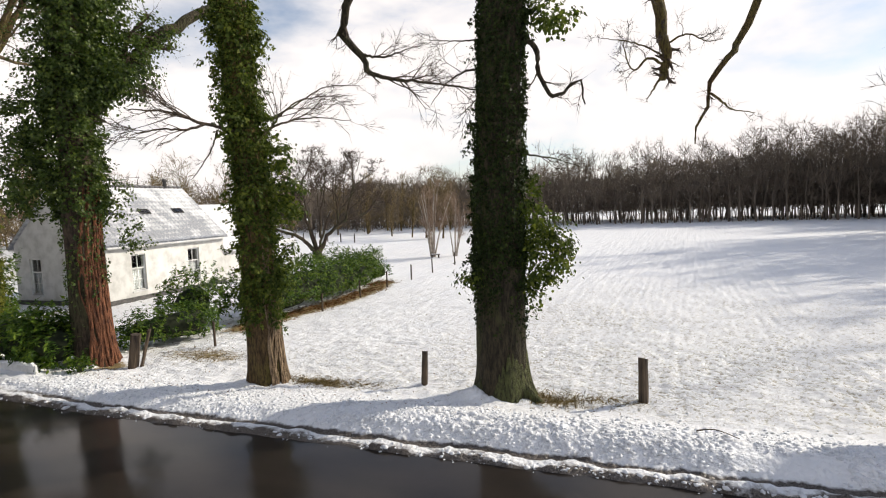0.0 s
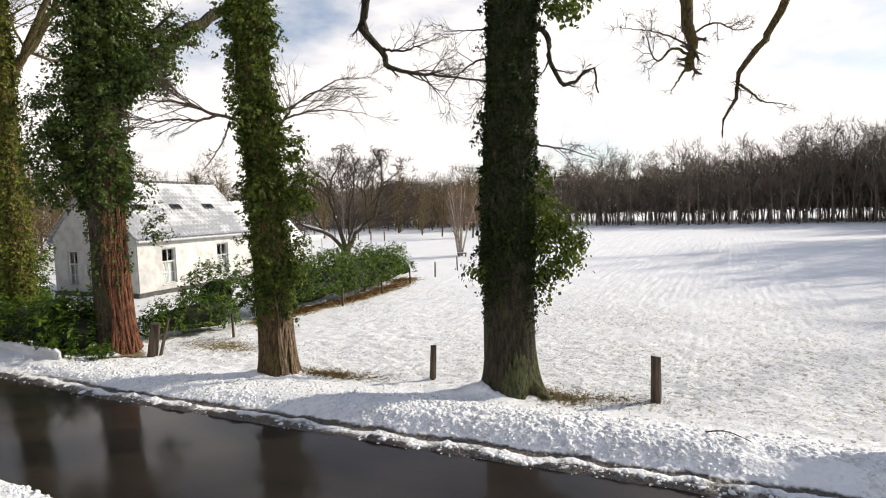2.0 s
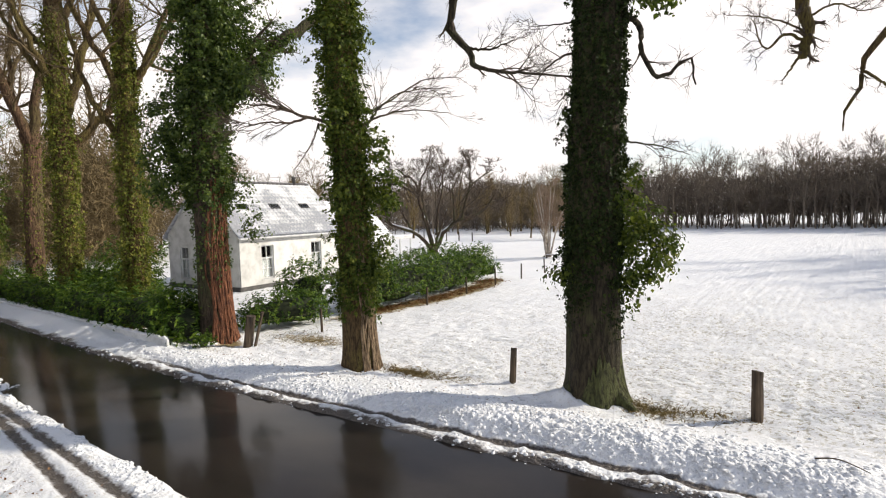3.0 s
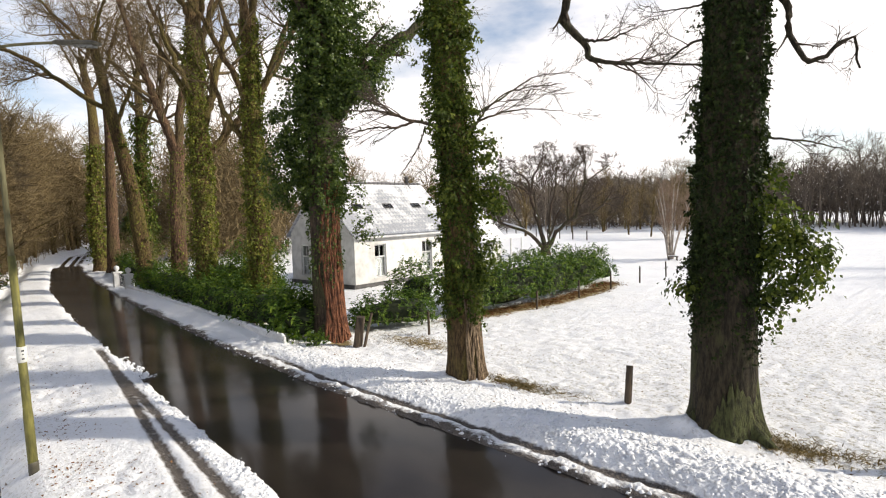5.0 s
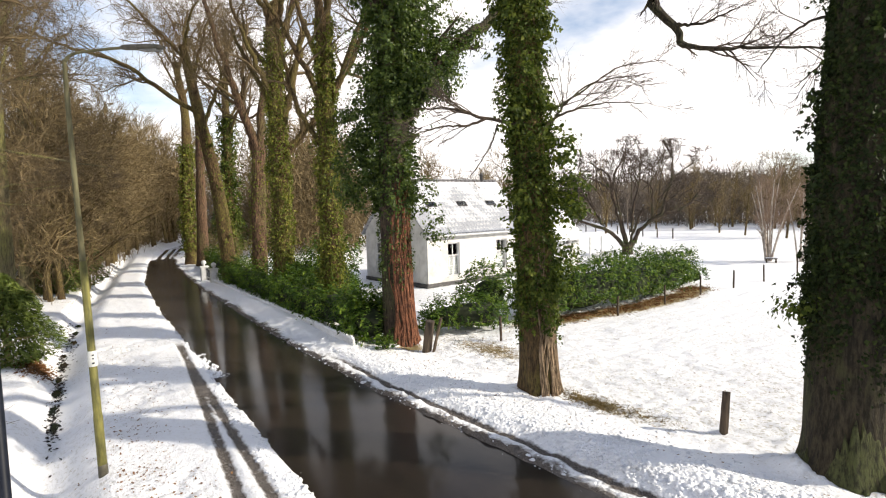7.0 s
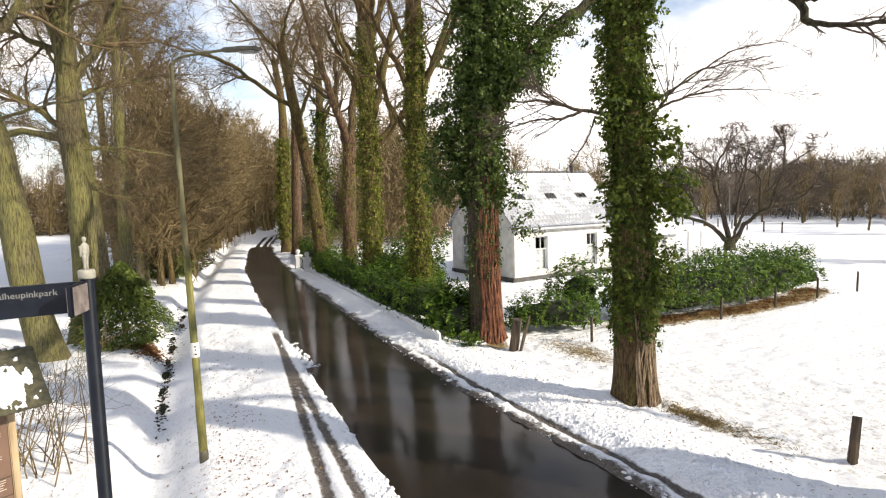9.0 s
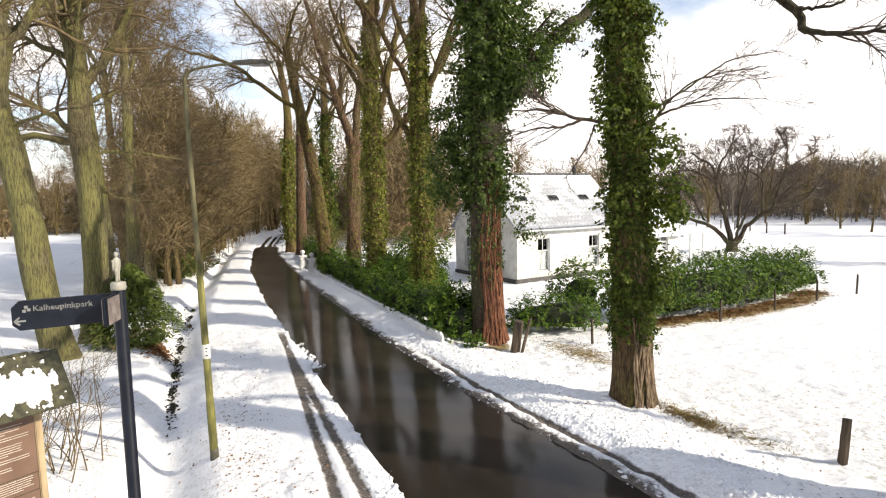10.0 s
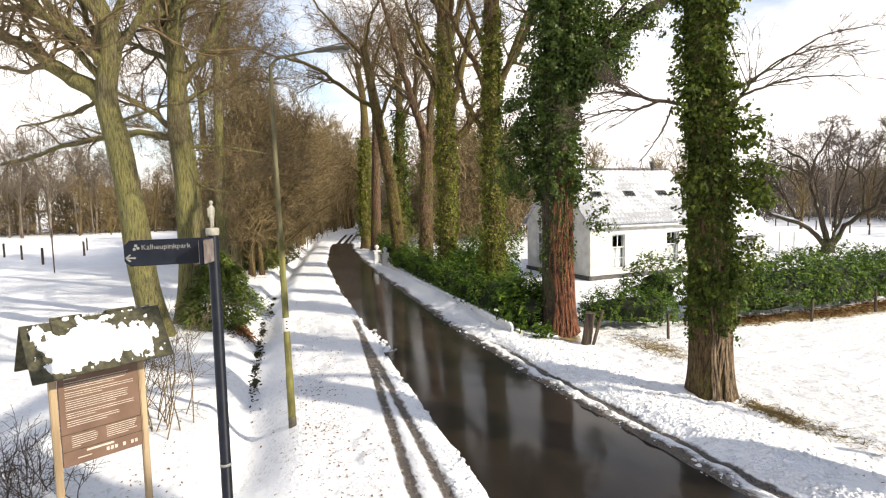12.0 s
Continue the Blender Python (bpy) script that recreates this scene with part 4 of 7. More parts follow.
def mossy_foot(tree, foot, r, seed):
    """A green skirt of moss with root ridges, over a trunk's flare."""
    rng = random.Random(seed)
    n, rows, V, Q = 72, 14, [], []
    teeth = [rng.uniform(-0.06, 0.22) for _ in range(n)]
    for i in range(rows):
        for k in range(n):
            a = 6.2832 * k / n
            sunny = max(0.0, math.cos(a + 0.25))
            top = 0.30 + 0.5 * sunny + 0.05 * math.sin(5 * a) + 0.03 * math.sin(13 * a + 1) + teeth[k]
            z = -0.18 + (top + 0.18) * i / (rows - 1)
            h = z + 0.18
            ridge = 0.14 * max(0, math.sin(4 * a + 1.3)) ** 3 * (0.3 + sunny) * math.exp(-h / 0.25)
            rr = r * (1 + 0.42 * math.exp(-h / 0.30) + 0.02 * math.sin(11 * a) + 0.012 * math.sin(23 * a)) + ridge + 0.030 - 0.045 * (i / (rows - 1)) ** 2
            if i == rows - 1:
                rr -= 0.03
            V.append((foot[0] + rr * math.cos(a), foot[1] + rr * math.sin(a), z))
    for i in range(rows - 1):
        for k in range(n):
            a, b = i * n + k, i * n + (k + 1) % n
            Q.append((a, b, b + n, a + n))
    tb = Tubes()
    for ex, ey, r0 in ((-1.86, 9.62, 0.12), (-2.0, 10.0, 0.09), (-2.35, 9.3, 0.09)):
        tb.add(spline([(foot[0] + (ex - foot[0]) * 0.35, foot[1] + (ey - foot[1]) * 0.35, 0.30), (foot[0] + (ex - foot[0]) * 0.65, foot[1] + (ey - foot[1]) * 0.65, 0.02), (ex, ey, -0.15)], 8), [r0 * (1 - 0.09 * i) for i in range(8)], 8)
    wpart("root", tb.mesh("root"), MOSS_FOOT, tree, "mossy surface roots")
    wpart("mossy_foot", mesh_from("mossy_foot", V, None, Q), MOSS_FOOT, tree, "moss-green root flare")


mossy_foot(OAK, (-2.96, 9.95), 0.485, 5)

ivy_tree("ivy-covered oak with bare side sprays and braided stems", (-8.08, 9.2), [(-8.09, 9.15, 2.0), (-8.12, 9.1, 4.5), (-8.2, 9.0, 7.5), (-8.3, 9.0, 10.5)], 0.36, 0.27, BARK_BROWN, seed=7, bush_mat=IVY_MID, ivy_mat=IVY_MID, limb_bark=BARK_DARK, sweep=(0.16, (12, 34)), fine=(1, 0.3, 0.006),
         limbs=[([(-7.9, 9.1, 5.2), (-7.76, 9.42, 5.47), (-7.67, 9.69, 5.81), (-7.49, 10.25, 6.18), (-7.13, 11.38, 6.4)], 0.034, 0.008, 1.7, (9, 5, 2)),
                ([(-7.82, 9.23, 5.38), (-7.67, 9.7, 5.61), (-7.43, 10.45, 5.79), (-7.09, 11.5, 5.81)], 0.03, 0.007, 1.5, (8, 4, 2)),
                ([(-7.76, 9.3, 5.6), (-7.58, 9.97, 5.99), (-7.31, 10.81, 6.51), (-7.01, 11.75, 6.68)], 0.026, 0.006, 1.4, (8, 4, 2)),
                ([(-7.95, 8.9, 5.35), (-8.22, 7.99, 5.46), (-8.41, 7.42, 5.62), (-8.63, 6.75, 5.58)], 0.04, 0.010, 1.5, (10, 4, 2)),
                ([(-8.19, 8.09, 5.45), (-8.32, 7.71, 5.32), (-8.47, 7.23, 5.28), (-8.63, 6.75, 5.14)], 0.03, 0.008, 1.1, (8, 4, 2)),
                ([(-8.13, 8.28, 5.35), (-8.18, 8.14, 4.96), (-8.28, 7.81, 4.47), (-8.32, 7.71, 4.37)], 0.018, 0.005, 0.5, (3, 2))],
         ivy=[("coat", 0.95, 2.4, 2400, 0.12, 0.075, 0.6), ("coat", 1.5, 9.0, 12500, 0.12, 0.068, 0.86), ("spray", 1.9, 9.2, 300, 28, 0.32, 0.072), ("spray", 1.1, 2.3, 40, 18, 0.16, 0.068), ("blob", (-7.75, 9.75, 3.95), (0.36, 0.34, 0.5), 900, 0.085), ("blob", (-8.1, 8.7, 5.6), (0.36, 0.34, 0.5), 700, 0.08),
              ("blob", (-7.85, 9.6, 4.9), (0.35, 0.35, 0.4), 500, 0.085), ("blob", (-8.05, 8.75, 4.1), (0.22, 0.22, 0.6), 400, 0.08), ("blob", (-8.2, 9.0, 7.4), (0.6, 0.6, 0.7), 1300, 0.09), ("blob", (-7.8, 9.6, 2.6), (0.28, 0.28, 0.5), 500, 0.08)],
         stems=(-0.1, 3.2, 42, 0.020, STEM_TAN, (-0.7, 2.3)), crown_limbs=3)

# Red stems keep to the sunward half; dark bark also paints the shaded half.
ivy_tree("broad tree smothered in ivy, red-brown bark at the base", (-13.68, 9.13), [(-13.72, 9.1, 2.5), (-13.68, 9.1, 5), (-13.6, 9.12, 8), (-13.5, 9.2, 11)], 0.43, 0.36, BARK_DARK, seed=11, ivy_mat=IVY_DEEP,
         limbs=[([(-13.6, 9.3, 6.2), (-13.75, 10.5, 7.5), (-13.65, 11.2, 8.28), (-13.56, 11.64, 8.81), (-13.3, 12.6, 9.5), (-13.0, 14.0, 10.6)], 0.24, 0.13, 2.5, (5, 4, 3))],
         ivy=[("coat", 3.4, 10.5, 8500, 0.24, 0.085, 0.9), ("coat", 1.2, 3.8, 1500, 0.12, 0.075, 0.5), ("spray", 3.8, 7.6, 230, 30, 0.5, 0.09), ("spray", 7.0, 11.0, 300, 34, 1.1, 0.09),
              ("blob", (-13.55, 9.3, 9.6), (1.25, 1.3, 1.7), 9500, 0.088), ("blob", (-13.6, 9.2, 7.1), (0.9, 0.95, 0.9), 4600, 0.085), ("blob", (-14.7, 8.45, 4.9), (0.75, 0.6, 1.05), 3600, 0.09), ("blob", (-14.3, 8.6, 6.3), (0.8, 0.7, 0.8), 2600, 0.09), ("blob", (-12.7, 9.9, 7.3), (0.7, 0.7, 0.6), 2200, 0.088), ("blob", (-13.45, 10.5, 8.1), (0.7, 0.85, 0.75), 3000, 0.085),
              ("blob", (-13.4, 9.85, 4.1), (0.3, 0.32, 0.85), 560, 0.08), ("blob", (-13.25, 10.2, 3.2), (0.3, 0.3, 0.5), 330, 0.08), ("blob", (-13.5, 11.6, 8.9), (0.5, 0.6, 0.5), 900, 0.085)],
         stems=(-0.1, 4.8, 38, 0.042, STEM_RED, (-0.75, 2.2)), crown_limbs=3)

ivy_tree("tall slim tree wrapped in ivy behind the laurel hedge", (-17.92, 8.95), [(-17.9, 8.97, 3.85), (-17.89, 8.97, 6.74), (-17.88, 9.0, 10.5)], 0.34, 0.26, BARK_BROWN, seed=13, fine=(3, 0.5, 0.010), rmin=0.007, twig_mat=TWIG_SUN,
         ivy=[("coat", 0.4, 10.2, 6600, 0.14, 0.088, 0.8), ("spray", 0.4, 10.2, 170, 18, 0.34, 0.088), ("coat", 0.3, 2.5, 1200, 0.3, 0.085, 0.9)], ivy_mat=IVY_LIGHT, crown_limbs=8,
         limbs=[([(-17.9, 9.0, 5.6), (-18.1, 8.4, 6.6), (-18.3, 7.9, 8.0), (-18.4, 7.5, 10)], 0.12, 0.05, 2.0, (5, 4, 3))])
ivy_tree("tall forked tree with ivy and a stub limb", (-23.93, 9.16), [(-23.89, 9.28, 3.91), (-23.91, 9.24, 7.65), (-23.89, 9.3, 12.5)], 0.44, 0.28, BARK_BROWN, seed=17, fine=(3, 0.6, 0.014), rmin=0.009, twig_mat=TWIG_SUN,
         ivy=[("coat", 1.2, 11.5, 6200, 0.14, 0.095, 0.75), ("spray", 1.0, 11.0, 150, 18, 0.36, 0.095)], ivy_mat=IVY_LIGHT, crown_limbs=8,
         limbs=[([(-23.88, 9.32, 5.92), (-23.56, 10.3, 7.26), (-23.35, 10.9, 8.0), (-23.2, 11.3, 10.0)], 0.2, 0.12, 2.5, (5, 4, 3)), ([(-23.9, 9.3, 7.0), (-23.7, 9.9, 9.0), (-23.6, 10.6, 12.0)], 0.22, 0.12, 3, (6, 5, 4))])
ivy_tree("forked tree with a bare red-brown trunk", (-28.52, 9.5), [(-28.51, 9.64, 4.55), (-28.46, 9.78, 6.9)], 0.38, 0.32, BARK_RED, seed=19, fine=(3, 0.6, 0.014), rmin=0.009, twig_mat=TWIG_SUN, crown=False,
         limbs=[([(-28.46, 9.78, 6.7), (-28.75, 8.88, 9.82), (-28.96, 8.24, 11.83), (-29.3, 7.5, 15)], 0.24, 0.08, 4, (8, 6, 4)), ([(-28.46, 9.77, 6.61), (-28.35, 10.13, 9.79), (-28.01, 11.16, 12.33), (-27.82, 11.75, 15)], 0.24, 0.08, 4, (8, 6, 4)),
                ([(-28.48, 9.7, 6.5), (-28.9, 9.3, 9.0), (-29.2, 9.6, 13.5)], 0.18, 0.06, 4, (8, 6, 4))],
         ivy=[("coat", 0.3, 6.9, 1600, 0.12, 0.09, 0.45)], ivy_mat=IVY_LIGHT)
ivy_tree("leaning tree with a long limb over the lane", (-30.95, 8.7), [(-31.03, 8.33, 4.65), (-31.28, 7.57, 9.34), (-31.44, 7.08, 12.4)], 0.42, 0.2, BARK_BROWN, seed=23, fine=(3, 0.6, 0.014), rmin=0.009, twig_mat=TWIG_SUN, ivy=[("coat", 0.3, 9.0, 1300, 0.12, 0.10, 0.36), ("spray", 0.3, 8.0, 26, 16, 0.2, 0.1)], ivy_mat=IVY_LIGHT,
         limbs=[([(-31.28, 7.56, 9.03), (-31.85, 5.82, 10.3), (-32.41, 4.09, 11.57), (-32.98, 2.34, 12.06), (-33.4, 0.4, 12.8)], 0.13, 0.05, 3.5, (9, 6, 4)), ([(-31.2, 7.8, 8.4), (-31.0, 8.6, 10.5), (-30.8, 9.4, 13)], 0.12, 0.05, 3, (7, 5, 4))], crown_limbs=4)
ivy_tree("distant ivy-hung tree at the bend of the lane", (-45.4, 9.4), [(-45.46, 9.24, 4.16), (-45.38, 9.47, 10.9), (-45.53, 9.02, 15)], 0.5, 0.2, BARK_BROWN, seed=29, fine=(3, 0.6, 0.014), rmin=0.009, twig_mat=TWIG_SUN, ivy=[("coat", 0.5, 9.0, 3000, 0.35, 0.16, 0.9)], ivy_mat=IVY_LIGHT, crown_limbs=6)
ivy_tree("distant tree with a reddish trunk", (-42.8, 9.6), [(-42.6, 9.7, 5), (-42.5, 9.8, 10.0), (-42.4, 9.6, 14)], 0.42, 0.16, BARK_RED, seed=31, fine=(3, 0.6, 0.014), rmin=0.009, twig_mat=TWIG_SUN, crown_limbs=6)
ivy_tree("ivy-hung tree in the garden behind the row", (-37.5, 10.4), [(-37.4, 10.4, 5), (-37.5, 10.5, 12.0)], 0.42, 0.2, BARK_BROWN, seed=37, fine=(3, 0.6, 0.014), rmin=0.009, twig_mat=TWIG_SUN, ivy=[("coat", 0.5, 10.0, 3000, 0.3, 0.14, 0.9), ("spray", 1.0, 11.0, 90, 20, 0.8, 0.14)], ivy_mat=IVY_MID, crown_limbs=8)

# a tree beyond the view to the right, whose boughs hang into the picture
ivy_tree("oak with long drooping boughs above the verge", (4.95, 10.6), [(4.9, 10.65, 4), (4.6, 10.8, 8), (4.4, 11.0, 12)], 0.42, 0.3, BARK_BROWN, seed=41, sweep=(0.42, (30, 65)), fine=(1, 0.28, 0.007),
         limbs=[([(4.4, 11.0, 10.5), (4.0, 13.5, 11.8), (3.0, 16.5, 11.0), (1.81, 17.46, 8.11), (1.42, 17.2, 7.46), (0.97, 16.91, 6.75), (0.89, 16.87, 6.28), (0.57, 16.66, 5.68), (0.52, 16.63, 5.07)], 0.15, 0.018, 0.5, (6, 3)),
                ([(0.89, 16.86, 6.41), (1.2, 17.07, 6.2), (1.44, 17.22, 5.99), (2.02, 17.59, 5.89)], 0.04, 0.01, 0.6, (4, 3)),
                ([(4.3, 11.0, 11), (2.0, 13.5, 12), (-0.3, 15.8, 10.4), (-0.33, 16.08, 8.2), (-0.19, 16.17, 7.6), (-0.19, 16.17, 7.06), (-0.28, 16.12, 6.86)], 0.2, 0.11, 0.9, (10, 4, 3)),
                ([(-0.28, 16.12, 6.9), (-0.65, 15.88, 6.27)], 0.04, 0.012, 0.4, (2, 2)),
                ([(-0.19, 16.17, 7.7), (0.35, 16.4, 7.95), (0.8, 16.6, 7.75), (1.2, 16.8, 7.8)], 0.03, 0.008, 0.8, (7, 4, 2)),
                ([(-0.22, 16.15, 7.4), (-0.9, 15.8, 7.75), (-1.7, 15.4, 7.9)], 0.03, 0.008, 0.9, (7, 4, 2)),
                ([(-0.19, 16.17, 7.13), (-0.59, 15.92, 7.35), (-0.97, 15.67, 7.03), (-1.22, 15.51, 7.7)], 0.045, 0.012, 1.1, (9, 4, 3))],
         ivy=[("coat", 1.0, 9.0, 4000, 0.3, 0.12, 0.9)], crown_limbs=1)

# ---- trees beyond the footpath ----
ivy_tree("mossy oak with wide low boughs", (-17.4, -1.62), [(-17.5, -2.0, 1.68), (-17.6, -2.2, 3.6), (-17.68, -2.45, 5.5), (-17.75, -2.7, 6.9), (-17.7, -2.5, 8.5), (-17.85, -3.0, 10.0)], 0.40, 0.24, BARK_MOSS, seed=43, fine=(3, 0.5, 0.010), rmin=0.007, twig_mat=TWIG_SUN, group="trees beside the path", flare=0.2,
         limbs=[([(-17.75, -2.7, 6.9), (-18.1, -3.7, 7.5), (-18.3, -4.4, 8.07), (-18.6, -5.24, 8.6), (-19, -7.5, 9.6)], 0.27, 0.08, 3.5, (12, 6, 4)), ([(-17.8, -2.85, 8.1), (-18, -3.45, 8.7), (-18.3, -4.3, 9.2), (-18.55, -5.2, 9.35), (-19, -7, 9.6)], 0.17, 0.06, 3.5, (10, 6, 4)),
                ([(-17.7, -2.5, 7.2), (-18.6, -3.6, 6.6), (-19.6, -5.5, 6.2)], 0.08, 0.02, 2.5, (8, 5, 4)), ([(-17.6, -2.3, 6.2), (-17.4, -1.2, 6.6), (-17.2, 0.2, 6.8)], 0.05, 0.012, 1.6, (9, 5, 3)), ([(-17.7, -2.6, 7.6), (-16.6, -3.6, 8.6), (-15.6, -5.2, 9.4)], 0.13, 0.03, 3.0, (12, 6, 4)), ([(-17.7, -2.5, 8.4), (-18.6, -1.4, 9.4), (-19.2, 0.2, 10.2)], 0.12, 0.03, 3.0, (12, 6, 4))], crown_limbs=6)
STRAIGHT_OAK, _ = ivy_tree("mossy oak with a straight greenish trunk", (-19.2, -1.2), [(-19.1, -1.0, 1.76), (-19.1, -0.97, 4.07), (-19.15, -1.1, 6.16), (-19.1, -1.05, 8.04), (-19.2, -1.2, 10.5)], 0.37, 0.23, BARK_MOSS, seed=47, fine=(3, 0.5, 0.010), rmin=0.007, twig_mat=TWIG_SUN, group="trees beside the path", flare=0.25,
         limbs=[([(-19.15, -1.1, 6.1), (-19.4, -1.8, 6.7), (-19.6, -2.5, 7.2), (-20, -4.5, 8.0)], 0.11, 0.03, 2.6, (9, 6, 4)), ([(-19.15, -1.1, 5.9), (-20.0, -2.6, 6.15), (-21.2, -4.6, 5.9), (-22.6, -6.8, 5.4), (-23.6, -8.6, 5.2)], 0.12, 0.03, 2.2, (9, 5, 3)), ([(-19.1, -0.9, 7.5), (-18.9, -0.1, 8.7), (-18.7, 0.45, 10), (-18.5, 1.0, 12)], 0.14, 0.05, 2.6, (9, 6, 4)),
                ([(-19.1, -0.9, 5.6), (-19.3, 0.2, 5.7), (-19.6, 1.4, 5.5), (-19.8, 2.6, 5.3)], 0.05, 0.012, 1.7, (12, 5, 3)), ([(-19.1, -0.9, 4.6), (-19.5, -0.1, 4.3), (-20.0, 0.9, 4.2)], 0.035, 0.01, 1.2, (8, 4, 3)), ([(-19.1, -1.0, 7.0), (-20.0, 0.4, 7.8), (-21.0, 2.2, 8.3)], 0.09, 0.02, 2.6, (12, 6, 4)), ([(-19.1, -1.1, 8.2), (-20.4, -2.4, 9.0), (-21.6, -3.8, 9.8)], 0.11, 0.03, 3.0, (12, 6, 4))], crown_limbs=6)
snow_line = Tubes()
snow_line.add(spline([(-19.5, -1.7, 6.12), (-20.0, -2.6, 6.27), (-21.2, -4.6, 6.0), (-22.4, -6.5, 5.56)], 16), [0.05 * (0.3 + 0.7 * math.sin(0.4 + 2.4 * i / 15)) for i in range(16)], 6)
wpart("snow_strip", snow_line.mesh("snow_strip"), SNOW_CAP, STRAIGHT_OAK, "strip of lying snow on a bough")
for k, (x, y, r, lean) in enumerate(((-25.2, -1.2, 0.37, 0.5), (-27.8, -0.6, 0.30, -0.2), (-31.5, -0.2, 0.30, -0.5), (-36.0, -1.5, 0.28, 0.4))):
    ivy_tree("slender greenish tree at the wood's edge", (x, y), [(x - 0.1, y - lean * 0.4, 4), (x - 0.2, y - lean * 0.8, 8), (x - 0.2, y - lean, 11.5)], r, 0.13, BARK_MOSS, seed=53 + k, fine=(3, 0.6, 0.013), rmin=0.008, twig_mat=TWIG_SUN, group="trees beside the path", flare=0.2,
             limbs=[([(x - 0.1, y - lean * 0.5, 4.5 + 0.4 * k), (x + 0.1, y + 1.0, 5.0), (x, y + 2.4, 5.2)], 0.05, 0.012, 1.8, (9, 5, 4)), ([(x - 0.1, y - lean * 0.6, 6.2), (x, y - 1.6, 6.8), (x, y - 3.0, 7.6)], 0.06, 0.015, 2, (8, 5, 4))], crown_limbs=8, crown_len=5)


# ---- woods ----
def wood_tree_arrays(seed, h, r, last=3, kids=(13, 7, 4), up=0.12, rmin=0.014, bole=0.3, each=6, length=1.0, width=0.04):
    """Bark tubes, and the fine twigs, of one tree of a wood."""
    rng = random.Random(seed)
    tb = Tubes(4, 3)
    pts = [Vector((rng.uniform(-0.15, 0.15) * i, rng.uniform(-0.15, 0.15) * i, h * 0.8 * i / 5)) for i in range(6)]
    radii = [r * (1 - 0.75 * i / 5) for i in range(6)]
    tb.add(pts, radii, 6)
    tw = Tubes(3, 2)
    branch_off([tb, tb, tw, tw], rng, pts, radii, h * 0.42, 0, last, kids, up, 0.25, (25, 60), (0.45, 0.75), 0.5, bole, rmin)
    v, q = tw.arrays()
    sv, st = slivers(tw, seed, each, length, width)
    return tb.arrays(), (np.concatenate([v, sv]), q, st + len(v))


def joined_wood(name, label, spots, variants, mat, seed=0):
    """Far trees of one wood, joined. spots: x, y, scale."""
    rng = np.random.RandomState(seed)
    vs, qs, ts, base = [], [], [], 0
    for x, y, s in spots:
        (v1, q1), (v2, q2, t2) = variants[rng.randint(len(variants))]
        a = rng.rand() * 6.283
        c, sn = math.cos(a), math.sin(a)
        zk = 0.9 + 0.2 * rng.rand()
        for v, q, t in ((v1, q1, None), (v2, q2, t2)):
            w = np.stack([v[:, 0] * c - v[:, 1] * sn, v[:, 0] * sn + v[:, 1] * c, v[:, 2] * zk], 1) * s + np.array([x, y, -0.1])
            vs.append(w)
            qs.append(q + base)
            if t is not None:
                ts.append(t + base)
            base += len(v)
    ob = new(name, mesh_from(name, np.concatenate(vs), np.concatenate(ts), np.concatenate(qs)))
    return tagged(place(ob, mat), label, "wood", kind="stuff")


far_variants = [wood_tree_arrays(200 + k, 13.0, 0.15, 2, (16, 7), 0.12, 0.020, 0.30, 5, 0.95, 0.042) for k in range(5)]
wrng = random.Random(12)
north = []
for row, (dy, count) in enumerate(((0, 62), (5, 46), (11, 34), (18, 20))):
    for k in range(count):
        x = -75 + 108 * (k + wrng.uniform(0.1, 0.9)) / count
        y = 79 + dy + wrng.uniform(-1.5, 2) + max(0, -20 - x) * 0.05
        tall = np.interp(x, [-70, -30, -14, 0, 22, 40], [0.62, 0.68, 0.80, 0.80, 0.92, 1.0])
        north.append((x, y, tall * wrng.uniform(0.85, 1.1)))
# The wood's right end, carried on out of view to shade the meadow.
for k in range(60):
    f, dp = wrng.random(), wrng.uniform(0, 12)
    north.append((25 + 22 * f + dp * 0.8, 82 - 44 * f + dp, wrng.uniform(1.08, 1.3)))
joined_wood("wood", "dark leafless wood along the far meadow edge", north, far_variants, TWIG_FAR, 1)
west = []
for k in range(75):
    a, d = wrng.uniform(radians(118), radians(168)), wrng.uniform(78, 120)
    west.append((d * math.cos(a), d * math.sin(a), wrng.uniform(0.42, 0.62)))
for k in range(95):
    a, d = wrng.uniform(radians(166), radians(215)), wrng.uniform(92, 135)
    west.append((d * math.cos(a), d * math.sin(a), wrng.uniform(0.95, 1.25)))
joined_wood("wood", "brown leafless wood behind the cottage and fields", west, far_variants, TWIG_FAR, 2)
# Trees added beyond the right edge of view, to cast shade on the meadow.
east = []
for k in range(46):
    f, dp = (k + wrng.random()) / 46, wrng.uniform(0, 8)
    east.append((17.5 + 15 * f + dp, 60 - 36 * f + dp * 0.4, wrng.uniform(1.2, 1.5)))
joined_wood("wood", "tall leafless wood on the meadow's sunny side", east, far_variants, TWIG_FAR, 4)
round_about = []
for k in range(24):
    a, d = wrng.uniform(radians(222), radians(385)), wrng.uniform(90, 130)
    round_about.append((d * math.cos(a), d * math.sin(a), wrng.uniform(1.0, 1.3)))
joined_wood("wood", "leafless wood closing the far fields", round_about, far_variants[:2], TWIG_FAR, 3)

